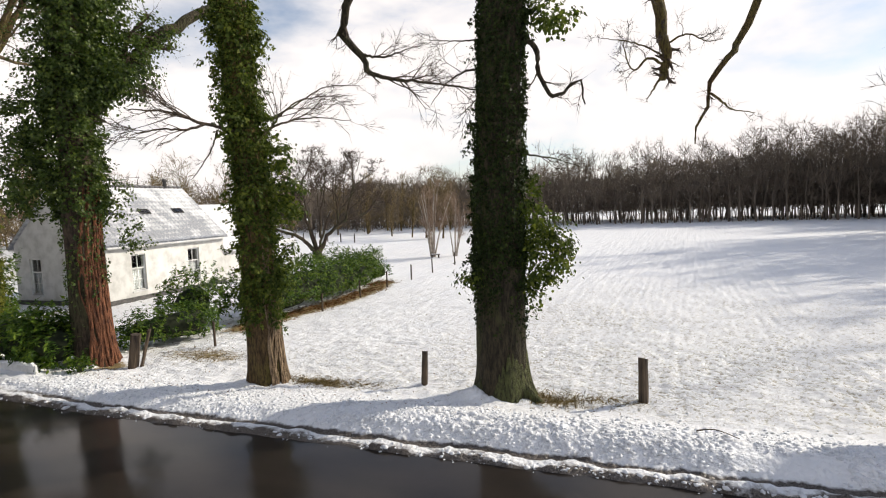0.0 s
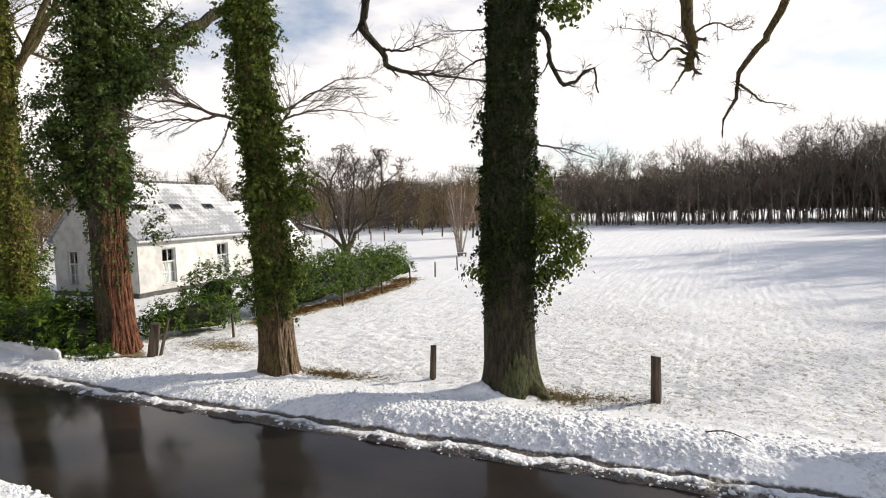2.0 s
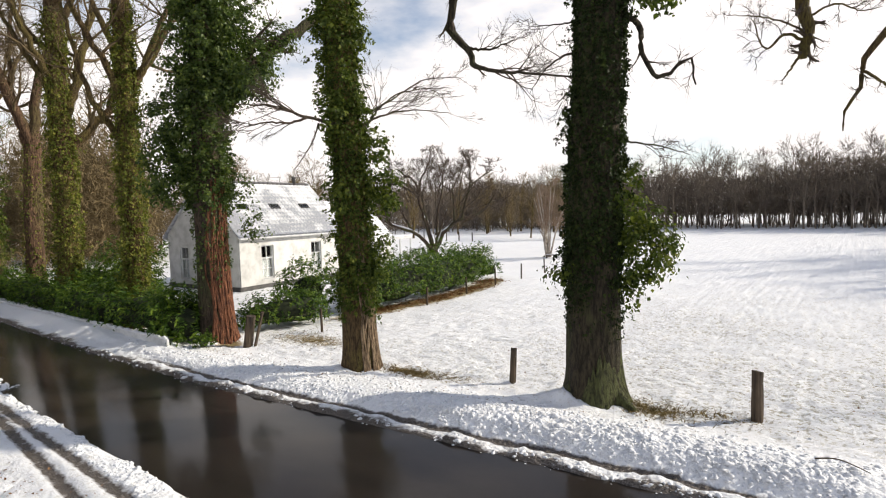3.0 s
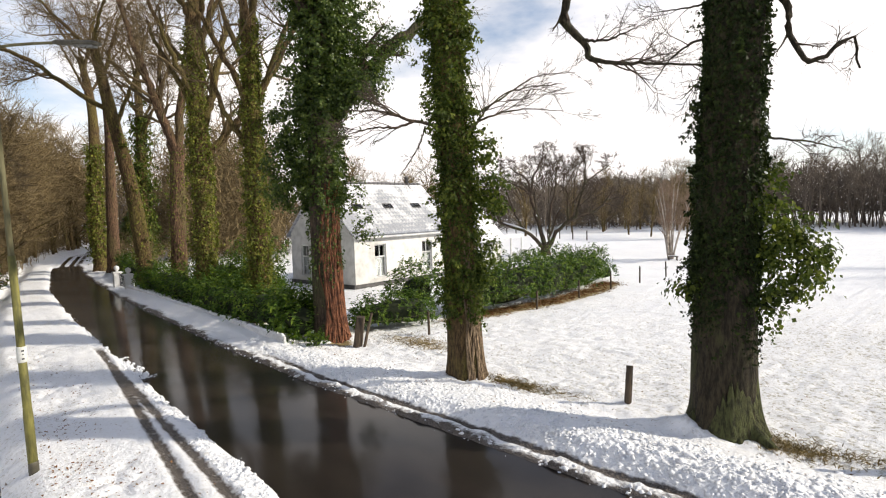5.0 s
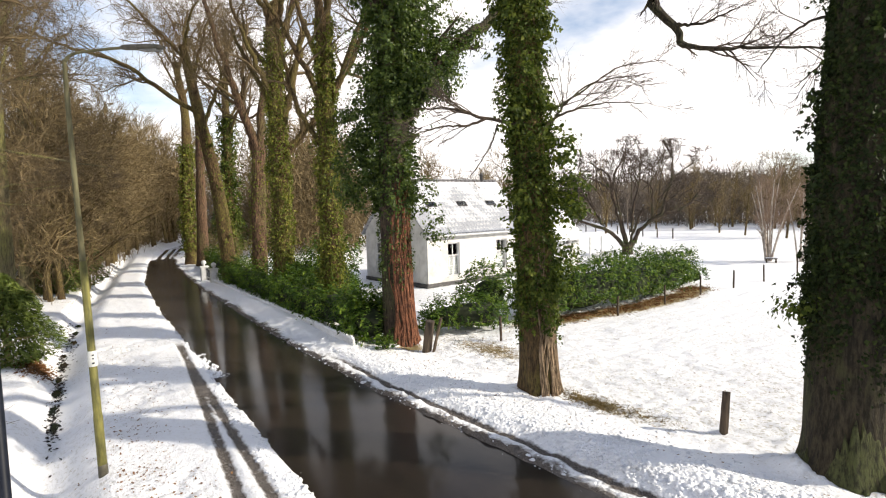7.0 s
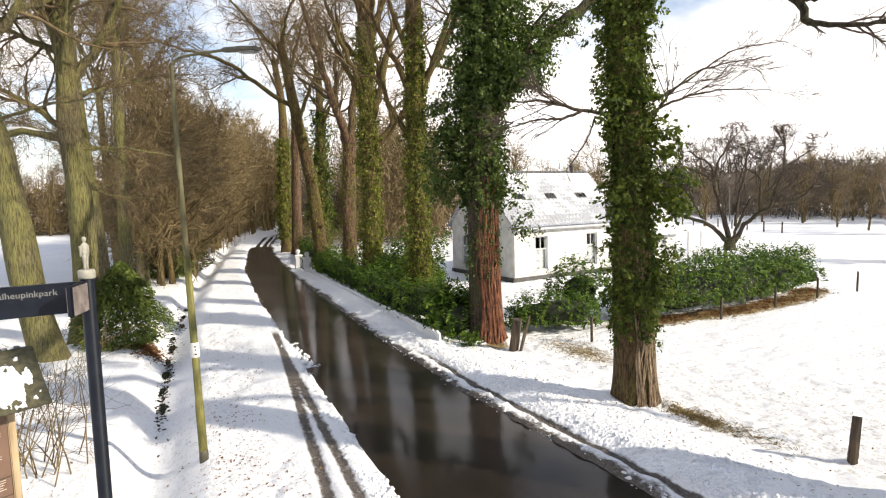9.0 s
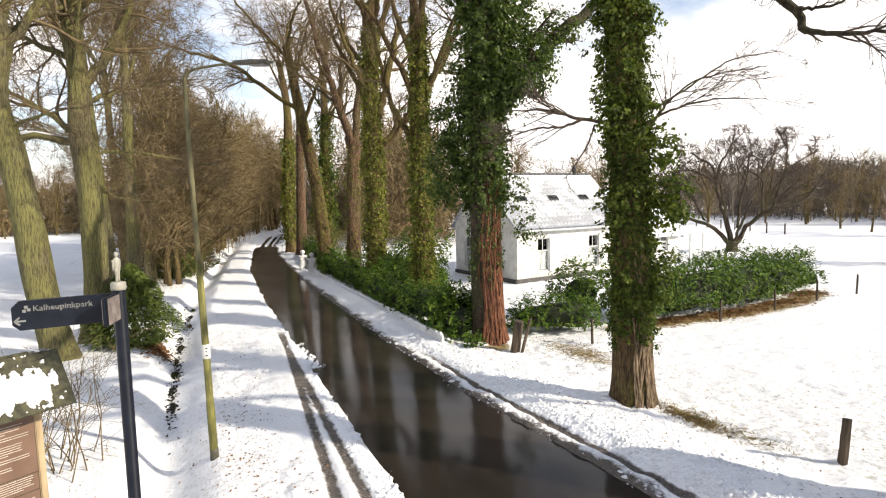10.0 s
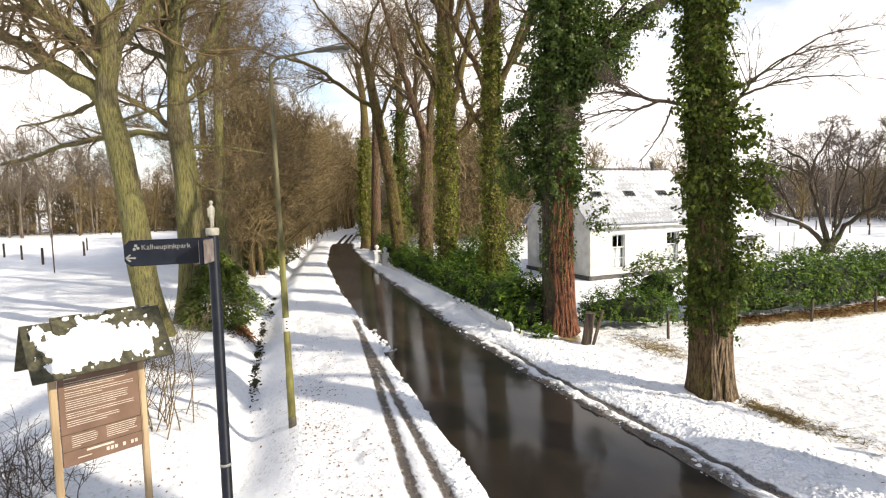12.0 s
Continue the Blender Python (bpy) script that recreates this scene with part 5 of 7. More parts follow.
def thicket_wall(name, label, spots, n, h, low, width, mat, seed, length=1.3, sway=1.0):
    """The dim inside of a wood: countless crossing twigs. spots: lines x0, y0, x1, y1, depth."""
    rng = np.random.RandomState(seed)
    vs = []
    for x0, y0, x1, y1, depth in spots:
        f, d = rng.rand(n), depth * rng.rand(n)
        nx, ny = -(y1 - y0), (x1 - x0)
        nl = math.hypot(nx, ny)
        x, y = x0 + (x1 - x0) * f + nx / nl * d, y0 + (y1 - y0) * f + ny / nl * d
        top = h * (0.7 + 0.6 * vnoise(x, y, 7.0, 26))
        z = low + (top - low) * rng.rand(n) ** 1.2
        dr = rng.randn(n, 3) * np.array([0.8, 0.8, 1.0]) * sway + np.array([0, 0, 0.5])
        dr /= np.linalg.norm(dr, axis=1, keepdims=True)
        sd = np.cross(dr, rng.randn(n, 3))
        sd /= np.linalg.norm(sd, axis=1, keepdims=True)
        w = width * (0.5 + rng.rand(n))[:, None]
        p = np.stack([x, y, z], 1)
        vs.append(np.stack([p - sd * w * 0.5, p + sd * w * 0.5, p + dr * length * (0.5 + rng.rand(n))[:, None]], 1).reshape(-1, 3))
    V = np.concatenate(vs)
    ob = new(name, mesh_from(name, V, np.arange(len(V)).reshape(-1, 3)))
    return tagged(place(ob, mat), label, "thicket", kind="stuff")


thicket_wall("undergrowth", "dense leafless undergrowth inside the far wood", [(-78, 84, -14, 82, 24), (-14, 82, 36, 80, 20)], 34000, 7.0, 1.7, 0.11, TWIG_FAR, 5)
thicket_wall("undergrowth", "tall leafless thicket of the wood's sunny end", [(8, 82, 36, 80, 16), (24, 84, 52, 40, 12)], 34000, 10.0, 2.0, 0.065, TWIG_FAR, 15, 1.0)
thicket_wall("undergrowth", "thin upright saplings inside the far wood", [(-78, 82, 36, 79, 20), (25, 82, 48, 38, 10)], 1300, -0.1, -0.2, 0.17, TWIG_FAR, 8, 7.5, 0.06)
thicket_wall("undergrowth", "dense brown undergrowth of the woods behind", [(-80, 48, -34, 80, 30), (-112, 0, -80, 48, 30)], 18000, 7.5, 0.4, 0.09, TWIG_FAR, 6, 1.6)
thicket_wall("undergrowth", "brown leafless wood edge beyond the snowy field", [(-80, -70, -96, -30, 14), (-96, -30, -98, 4, 14)], 20000, 6.8, 0.3, 0.11, TWIG_RED, 16, 1.7)
thicket_wall("undergrowth", "brown twiggy undergrowth beside the lane", [(-33, 1.3, -62, 5.2, 3.0), (-62, 4.8, -90, 16, 6), (-90, 32, -48, 14.5, 10)], 15000, 7.0, 0.3, 0.06, TWIG_RED, 7, 0.9)
thicket_wall("undergrowth", "tall brown thicket in the garden behind the row of trees", [(-78, 27, -47, 14.5, 9)], 26000, 11.0, 0.3, 0.07, TWIG_RED, 17, 1.1)
thicket_wall("undergrowth", "layered drooping twigs at the wood's edge", [(-28, 1.1, -60, 5.0, 3.0)], 20000, 10.0, 2.0, 0.035, TWIG_RED, 18, 1.2, 1.6)
thicket_wall("undergrowth", "brown thicket closing the end of the lane", [(-84, 2, -108, 26, 12), (-60, 22, -92, 40, 12)], 15000, 12.0, 0.2, 0.085, TWIG_RED, 9, 1.2)
near_variants = [wood_tree_arrays(300 + k, 10.0, 0.16, 2, (20, 9), 0.06, 0.012, 0.10, 6, 0.75, 0.032) for k in range(4)]


def wood_tree(k, x, y, s, label, mat, group):
    tree = thing("tree", label, "tree", (x, y, -0.1), group)
    (v1, q1), (v2, q2, t2) = near_variants[k]
    part("trunk", mesh_from("trunk", v1, None, q1), BARK_BROWN, tree)
    part("crown", mesh_from("crown", v2, t2, q2), mat, tree)
    tree.matrix_basis = pose(x, y, -0.1, 0, 0, 40 * k) @ Matrix.Diagonal((s, s, s, 1))
    return tree


brown_masters = [wood_tree(k, -58 - 6 * k, 2.6 + 1.2 * k, 0.9, "small leafless tree with dense reddish-brown twigs", TWIG_RED, "brown trees by the lane") for k in range(4)]
spots = []
for k in range(60):
    x = wrng.uniform(-88, -30)
    y0 = float(road_near(x))
    spots.append((x, y0 - wrng.uniform(2.7, 3.5 + max(0, -40 - x) * 0.08) - (0.8 if x > -34 else 0), wrng.uniform(0.75, 1.1) * (1.0 + 0.4 * min(1, max(0, (-36 - x) / 18)))))
for k in range(28):
    x = wrng.uniform(-95, -46)
    spots.append((x, float(road_far(x)) + wrng.uniform(4, 26), wrng.uniform(0.7, 1.25)))
for k in range(16):
    a = wrng.uniform(radians(168), radians(183))
    d = wrng.uniform(84, 110)
    spots.append((d * math.cos(a), d * math.sin(a), wrng.uniform(1.0, 1.5)))
for k in range(14):
    spots.append((wrng.uniform(-66, -42), wrng.uniform(24, 60), wrng.uniform(0.7, 1.1)))
for k in range(9):
    spots.append((wrng.uniform(-46, -30), wrng.uniform(64, 74), wrng.uniform(0.75, 1.0)))
spots += [(-24, 55, 0.68), (-26.5, 56, 0.72), (-29, 57.5, 0.66), (-21.5, 58, 0.7), (-33, 60, 0.64), (-52, 2.2, 1.35), (-57, 3.4, 1.5), (-63, 3.0, 1.6), (-68, 5.8, 1.55), (-74, 7.5, 1.65), (-80, 9.0, 1.7), (-87, 14, 1.7), (-60, 0.5, 1.6), (-96, 20, 1.9), (-46, 1.6, 1.2), (-84, 9.5, 1.8), (-90, 8, 1.9), (-92, 15.5, 1.8), (-99, 12, 2.0), (-104, 19, 2.0), (-80, 4, 1.8)]
for k in range(18):
    a, d = wrng.uniform(radians(184), radians(213)), wrng.uniform(84, 108)
    spots.append((d * math.cos(a), d * math.sin(a), wrng.uniform(0.8, 1.2)))
for x, y, s in spots:
    copy_thing(brown_masters[wrng.randrange(4)], pose(x, y, -0.1, 0, 0, wrng.uniform(0, 360)) @ Matrix.Diagonal((s / 0.9, s / 0.9, s / 0.9, 1)))


def brush(name, label, line, width, height, n, mat, seed, lean=0.5):
    """A thicket of thin upright stems along a line."""
    rng = random.Random(seed)
    tb = Tubes()
    for k in range(n):
        t = rng.random() * (len(line) - 1)
        i = int(t)
        p = Vector((*line[i], 0)).lerp(Vector((*line[i + 1], 0)), t - i) + Vector((rng.uniform(-1, 1) * width, rng.uniform(-1, 1) * width, -0.02))
        d = Vector((rng.uniform(-lean, lean), rng.uniform(-lean, lean), 1))
        grow([tb, tb, tb], rng, p, d, height * rng.uniform(0.5, 1.1), 0.006 + 0.006 * height / 2, 1, 3, (4, 4, 3), 0.05, 0.25)
    ob = new(name, tb.mesh(name))
    return tagged(place(ob, mat), label, "thicket", kind="stuff")


brush("thicket", "leafless brown thicket beside the lane", [(-30, 1.0), (-40, 1.6), (-52, 4.2), (-66, 7.0)], 1.3, 3.2, 170, TWIG_RED, 61)
brush("thicket", "bare grey-brown twigs beside the notice board", [(-10.6, -0.75), (-9.6, -0.35)], 0.4, 1.75, 24, TWIG_SUN, 62, 0.35)
brush("thicket", "bare bramble twigs behind the notice board", [(-7.0, -1.5), (-8.8, -2.6)], 0.6, 1.0, 60, TWIG, 63, 0.8)
brush("thicket", "leafless garden shrubs behind the hedge", [(-34, 10.5), (-44, 11.5), (-56, 14)], 1.2, 2.6, 80, TWIG_RED, 64)


# ---- hedges and evergreens ----
def hedge(label, line, width, height, n, size, mat, seed, category="hedge", aspect=0.42, low=0.05, uneven=0.25):
    hg = thing("hedge", label, category, (line[0][0], line[0][1], 0))
    rng = np.random.RandomState(seed)
    L = np.array(line, float)
    seg = np.concatenate([[0], np.cumsum(np.hypot(*np.diff(L[:, :2], axis=0).T))])
    s = rng.rand(n) * seg[-1]
    a = np.pi * (rng.rand(n) * 1.36 - 0.18)
    cx, cy = np.interp(s, seg, L[:, 0]), np.interp(s, seg, L[:, 1])
    ds = 0.1
    tx, ty = np.interp(s + ds, seg, L[:, 0]) - np.interp(s - ds, seg, L[:, 0]), np.interp(s + ds, seg, L[:, 1]) - np.interp(s - ds, seg, L[:, 1])
    tl = np.hypot(tx, ty) + 1e-9
    nx, ny = -ty / tl, tx / tl
    swell = 1 - uneven + 2 * uneven * vnoise(s, a * 0.9, 0.75, seed % 7 + 40) * 0.7 + uneven * 0.6 * vnoise(s, a * 2.0, 0.3, 47)
    end = np.sqrt(np.clip(1 - (np.maximum(0, 0.6 - np.minimum(s, seg[-1] - s)) / 0.62) ** 2, 0.05, 1))
    dep = 1 - 0.38 * rng.rand(n) ** 1.6
    ca, sa = np.sign(np.cos(a)) * np.abs(np.cos(a)) ** 0.7, np.sign(np.sin(a)) * np.abs(np.sin(a)) ** 0.7
    off, z = ca * width * 0.5 * swell * dep * end, low + np.maximum(0, 0.5 * height * (1 + sa * 1.0) * swell * dep * end)
    C = np.stack([cx + nx * off, cy + ny * off, z], 1)
    up = np.stack([nx * ca * 0.7, ny * ca * 0.7, 0.35 + np.maximum(sa, 0)], 1) + 0.35 * rng.randn(n, 3)
    up /= np.linalg.norm(up, axis=1, keepdims=True)
    tall = size * np.abs(rng.randn(n)) * 0.8                 # some shoots stand out
    j = rng.randint(max(4, n // 7), size=n)                 # leaves share shoots: a whorl at each tip
    ring = rng.randn(n, 3)
    S = size * (0.6 + 0.8 * rng.rand(n))
    D = up[j] * 0.35 + ring * 0.75
    D /= np.linalg.norm(D, axis=1, keepdims=True)
    P = C[j] + up[j] * (tall[j] + size * 0.5 * rng.randn(n))[:, None] + D * S[:, None] * 0.5
    P[:, 2] = np.maximum(P[:, 2], 0.03)
    out = up[j] * 0.9 + np.array([0, 0, 0.3]) + 0.4 * rng.randn(n, 3)
    wpart("foliage", leaves_mesh("foliage", [(P, out, D, S)], aspect, 0.12), mat, hg)
    # dark core that paints the hedge's inner shade, well within the leaves
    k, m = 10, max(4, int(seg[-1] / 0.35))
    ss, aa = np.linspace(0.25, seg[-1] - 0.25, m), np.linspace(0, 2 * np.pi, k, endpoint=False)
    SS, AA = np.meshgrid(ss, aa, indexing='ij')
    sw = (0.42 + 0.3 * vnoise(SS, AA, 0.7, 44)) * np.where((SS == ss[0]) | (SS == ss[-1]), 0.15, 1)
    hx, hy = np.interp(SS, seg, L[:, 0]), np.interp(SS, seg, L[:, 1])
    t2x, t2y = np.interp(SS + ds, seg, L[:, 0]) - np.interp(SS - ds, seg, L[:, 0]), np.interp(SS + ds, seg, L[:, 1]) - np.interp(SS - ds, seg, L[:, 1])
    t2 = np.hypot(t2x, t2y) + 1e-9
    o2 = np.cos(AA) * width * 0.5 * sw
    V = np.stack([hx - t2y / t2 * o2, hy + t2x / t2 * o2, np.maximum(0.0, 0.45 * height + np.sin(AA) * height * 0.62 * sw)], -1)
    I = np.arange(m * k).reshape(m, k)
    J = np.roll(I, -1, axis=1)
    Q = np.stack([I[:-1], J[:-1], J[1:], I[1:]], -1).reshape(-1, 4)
    wpart("shade_core", mesh_from("shade_core", V, None, Q), HEDGE_CORE, hg, "dark twiggy heart")
    return hg


hedge("clipped evergreen laurel hedge along the lane", [(-13.4, 8.45), (-16, 8.5), (-20, 8.55), (-25, 8.65), (-31, 8.75)], 1.45, 1.28, 19000, 0.125, LAUREL, 71, uneven=0.42)
hedge("big glossy laurel bush at the hedge end beside the red-stemmed tree", [(-14.0, 8.55), (-15.0, 8.75)], 1.5, 1.5, 3600, 0.14, LAUREL, 79, category="bush", uneven=0.35)
hedge("dark evergreen bush between the ivy-clad trunks", [(-21.0, 10.6), (-23.0, 10.9)], 2.0, 2.3, 3600, 0.15, LAUREL, 70, category="bush", uneven=0.4)
hedge("taller laurel shrubs behind the lane hedge", [(-19.0, 9.8), (-23, 10.1), (-27, 10.3)], 1.7, 1.75, 6500, 0.13, LAUREL, 72, uneven=0.35)
hedge("dark evergreen hedge beyond the gate piers", [(-34.2, 9.2), (-38, 9.8), (-43, 10.4)], 1.5, 1.3, 3000, 0.16, LAUREL, 73)
hedge("thick glossy laurel hedge at the meadow edge", [(-13.6, 14.0), (-13.4, 16.5), (-13.5, 19.5), (-14.0, 22.0), (-14.9, 24.3)], 1.9, 1.62, 24000, 0.115, LAUREL, 74, uneven=0.42)
hedge("low straggling evergreen shrubs under the oaks", [(-14.4, 10.2), (-13.6, 11.4), (-13.4, 12.8)], 1.5, 1.0, 4200, 0.10, LAUREL, 75, uneven=0.45)
hedge("dark bushy evergreen near the cottage corner", [(-14.8, 12.6), (-15.0, 14.2)], 1.8, 1.7, 3800, 0.12, LAUREL, 76, uneven=0.4)
hedge("low evergreen sprig at the hedge end", [(-13.2, 8.2), (-12.7, 8.35)], 0.5, 0.4, 420, 0.09, LAUREL, 77)
hedge("small light laurel at the hedge's far end", [(-14.6, 24.6), (-14.3, 25.6)], 0.9, 0.8, 700, 0.12, LAUREL, 78)


def conifer(label, x, y, w, h, n, seed, size=0.09):
    sh = thing("evergreen_bush", label, "bush", (x, y, 0))
    rng = np.random.RandomState(seed)
    z = h * rng.rand(n) ** 0.9
    prof = np.interp(z / h, [0, 0.12, 0.4, 0.75, 1], [0.75, 1.0, 0.85, 0.5, 0.06])
    a = rng.rand(n) * 6.283
    r = w * 0.5 * prof * (0.65 + 0.6 * vnoise(a * 1.6 + np.sin(a), z * 1.1, 0.42, 50)) * (1 - 0.5 * rng.rand(n) ** 1.5)
    P = np.stack([x + r * np.cos(a), y + r * np.sin(a), 0.05 + z], 1)
    N = np.stack([np.cos(a) * 0.4, np.sin(a) * 0.4, np.ones(n)], 1) + 0.5 * rng.randn(n, 3)
    D = np.stack([np.cos(a), np.sin(a), np.full(n, -0.25)], 1) + 0.45 * rng.randn(n, 3)
    wpart("foliage", leaves_mesh("foliage", [(P, N, D, size * (0.7 + rng.rand(n)))], 0.34, 0.1), YEW, sh)
    tb = Tubes()
    tb.add([(x, y, -0.05), (x, y, h * 0.5), (x, y, h * 0.9)], [0.07, 0.05, 0.015], 6)
    wpart("stem", tb.mesh("stem"), BARK_BROWN, sh)
    return sh


conifer("green yew bush over brown fallen leaves", -18.4, -0.05, 2.5, 2.35, 10500, 81, 0.12)
conifer("dark conifer at the wood's edge", -40.0, 0.2, 3.0, 5.0, 3500, 82, 0.3)
conifer("dark conifer beyond the path", -46.0, 1.6, 3.0, 4.2, 3000, 83, 0.3)
conifer("olive-brown evergreen beside the ditch", -36.5, 2.0, 2.6, 3.6, 3000, 88, 0.22)
conifer("dark evergreen shrub under the wood's edge", -34.0, 0.8, 2.8, 2.4, 2600, 86, 0.26)
conifer("dark evergreen behind the row of trees", -60.0, 15.5, 5.0, 5.0, 2500, 84, 0.5)
conifer("dark conifer tip above the wood", -75.0, 30.0, 7.0, 13.0, 2500, 85, 0.9)


def scatter_leaves(name, label, spots, n, size, mat, seed, upright=False, aspect=0.6):
    rng = np.random.RandomState(seed)
    ps = []
    per = n // len(spots)
    for cx, cy, rx_, ry_ in spots:
        x, y = cx + rx_ * rng.randn(per) * 0.6, cy + ry_ * rng.randn(per) * 0.6
        keep = (y > road_far(x) + 0.5) | (y < road_near(x) - 0.5)
        ps.append(np.stack([x[keep], y[keep]], 1))
    p = np.concatenate(ps)
    z = ground_height(p[:, 0], p[:, 1])[0]
    m = len(p)
    if upright:
        P = np.stack([p[:, 0], p[:, 1], z + 0.02], 1)
        N = np.stack([rng.randn(m), rng.randn(m), 0.2 * rng.rand(m)], 1)
        D = np.stack([0.5 * rng.randn(m), 0.5 * rng.randn(m), np.ones(m)], 1)
    else:
        P = np.stack([p[:, 0], p[:, 1], z + 0.012], 1)
        N = np.stack([0.35 * rng.randn(m), 0.35 * rng.randn(m), np.ones(m)], 1)
        D = rng.randn(m, 3)
    S = size * (0.5 + rng.rand(m))
    V, T = leaf_arrays(P, N, D, S, S * aspect, 0.15)
    ob = new(name, mesh_from(name, V, T, None, False))
    tagged(place(ob, mat), label, "leaves" if not upright else "grass", kind="stuff")


scatter_leaves("fallen_leaves", "brown fallen leaves on the snow under hedge and bush", [(-12.9, 15, 0.5, 1.4), (-12.7, 18.0, 0.5, 1.6), (-13.0, 21.0, 0.5, 1.4), (-13.7, 23.6, 0.5, 0.9), (-17.6, 0.55, 0.75, 0.3)], 5200, 0.085, DEAD_LEAF, 91)
scatter_leaves("litter", "scattered dark leaf scraps on path and verge", [(-9, 1.9, 4, 0.5), (-14, 2.4, 5, 0.6), (-7, -0.3, 2.5, 0.5), (-6, 9.0, 5, 0.8), (-12, 8.2, 3, 0.4), (-4, 12, 6, 2), (-7, 2.3, 2.5, 0.7), (-10, 2.2, 3, 0.6)], 1700, 0.038, DEAD_LEAF, 94)
scatter_leaves("ditch_litter", "sodden dark leaves in the ditch", [(-13.5, 0.92, 1.3, 0.10), (-16, 1.0, 1.6, 0.12), (-19, 1.1, 1.8, 0.13), (-23, 1.35, 2.5, 0.14)], 560, 0.085, SODDEN, 95)
scatter_leaves("dry_grass", "dry straw-coloured grass poking through the snow", [(-2.0, 9.95, 0.6, 0.25), (-7.1, 9.5, 0.6, 0.22), (-11.4, 10.7, 1.9, 0.8), (-12.6, 17, 0.5, 4.5)], 1500, 0.055, DRY_GRASS, 92, True, 0.16)
scatter_leaves("flattened_grass", "flattened brown grass and stalks in melted patches", [(-2.0, 9.85, 0.75, 0.3), (-1.3, 10.2, 0.9, 0.3), (-7.0, 9.45, 0.75, 0.22), (-6.4, 9.7, 0.9, 0.25), (-11.4, 10.5, 1.8, 0.6)], 2600, 0.11, DRY_GRASS, 96, False, 0.12)
scatter_leaves("meadow_grass", "short grass tips showing through the meadow snow", [(-2, 14, 5, 3), (2, 12, 4, 2.4), (-7, 14, 4, 3), (4, 18, 6, 4), (-4, 20, 6, 5)], 1400, 0.04, DRY_GRASS, 93, False, 0.3)


# ---- the cottage ----
def wall_panel(length, height, thick, holes):
    """A wall along x from 0 to length, its outer face at y = 0, with openings cut through (x0, x1, z0, z1)."""
    bm = bmesh.new()
    xs = sorted({0.0, length, *[h[0] for h in holes], *[h[1] for h in holes]})
    zs = sorted({0.0, height, *[h[2] for h in holes], *[h[3] for h in holes]})
    vert = {}

    def v(i, j, k):
        if (i, j, k) not in vert:
            vert[i, j, k] = bm.verts.new((xs[i], thick * k, zs[j]))
        return vert[i, j, k]

    def solid(i, j):
        if not (0 <= i < len(xs) - 1 and 0 <= j < len(zs) - 1):
            return False
        cx, cz = (xs[i] + xs[i + 1]) / 2, (zs[j] + zs[j + 1]) / 2
        return not any(h[0] < cx < h[1] and h[2] < cz < h[3] for h in holes)
    for i in range(len(xs) - 1):
        for j in range(len(zs) - 1):
            if not solid(i, j):
                continue
            bm.faces.new((v(i, j, 0), v(i + 1, j, 0), v(i + 1, j + 1, 0), v(i, j + 1, 0)))
            bm.faces.new((v(i, j + 1, 1), v(i + 1, j + 1, 1), v(i + 1, j, 1), v(i, j, 1)))
            if not solid(i - 1, j):
                bm.faces.new((v(i, j, 1), v(i, j, 0), v(i, j + 1, 0), v(i, j + 1, 1)))
            if not solid(i + 1, j):
                bm.faces.new((v(i + 1, j, 0), v(i + 1, j, 1), v(i + 1, j + 1, 1), v(i + 1, j + 1, 0)))
            if not solid(i, j - 1):
                bm.faces.new((v(i, j, 0), v(i, j, 1), v(i + 1, j, 1), v(i + 1, j, 0)))
            if not solid(i, j + 1):
                bm.faces.new((v(i, j + 1, 0), v(i + 1, j + 1, 0), v(i + 1, j + 1, 1), v(i, j + 1, 1)))
    return bm


def moved(bm, m):
    bmesh.ops.transform(bm, matrix=m, verts=bm.verts)
    return bm


def sash_window(house, m, w, h, curtain=True):
    """A tall window: frame, sill, crossed bars and panes. m puts its lower left outer corner, x along the wall, y inwards."""
    t = 0.06
    fr = bmesh.new()
    for cx, cz, sx, sz in ((t / 2, h / 2, t, h), (w - t / 2, h / 2, t, h), (w / 2, t / 2, w - 2 * t, t), (w / 2, h - t / 2, w - 2 * t, t), (w / 2, h * 0.62, w - 2 * t, 0.055)):
        box(sx, 0.07, sz, cx, 0.11, cz, 0.006, fr)
    win = part("window", moved(fr, m), WHITE_PAINT, house)
    bars = ((w / 2, h * 0.31, 0.03, h * 0.58), (w / 2, h * 0.80, 0.03, h * 0.32), (w / 2, h * 0.31, w - 2 * t, 0.028))
    for cx, cz, sx, sz in bars:
        part("glazing_bar", moved(box(sx, 0.04, sz, cx, 0.115, cz, 0.004), m), WHITE_PAINT, win)
    for cx, cz, sx, sz in ((w * 0.27, h * 0.31, w * 0.40, h * 0.56), (w * 0.73, h * 0.31, w * 0.40, h * 0.56), (w * 0.27, h * 0.80, w * 0.40, h * 0.30), (w * 0.73, h * 0.80, w * 0.40, h * 0.30)):
        part("pane", moved(box(sx, 0.008, sz, cx, 0.125, cz), m), GLASS, win).visible_shadow = False
    part("sill", moved(box(w + 0.14, 0.16, 0.06, w / 2, 0.03, -0.03, 0.01), m), WHITE_PAINT, win)
    if curtain:
        cur = bmesh.new()
        n = 24
        rows = [[cur.verts.new((0.05 + (w - 0.1) * i / n, 0.2 + 0.015 * math.sin(i * 1.9), z)) for i in range(n + 1)] for z in (h * 0.04, h * 0.62)]
        for i in range(n):
            cur.faces.new((rows[0][i], rows[0][i + 1], rows[1][i + 1], rows[1][i]))
        part("curtain", moved(cur, m), CURTAIN, win)
    return win


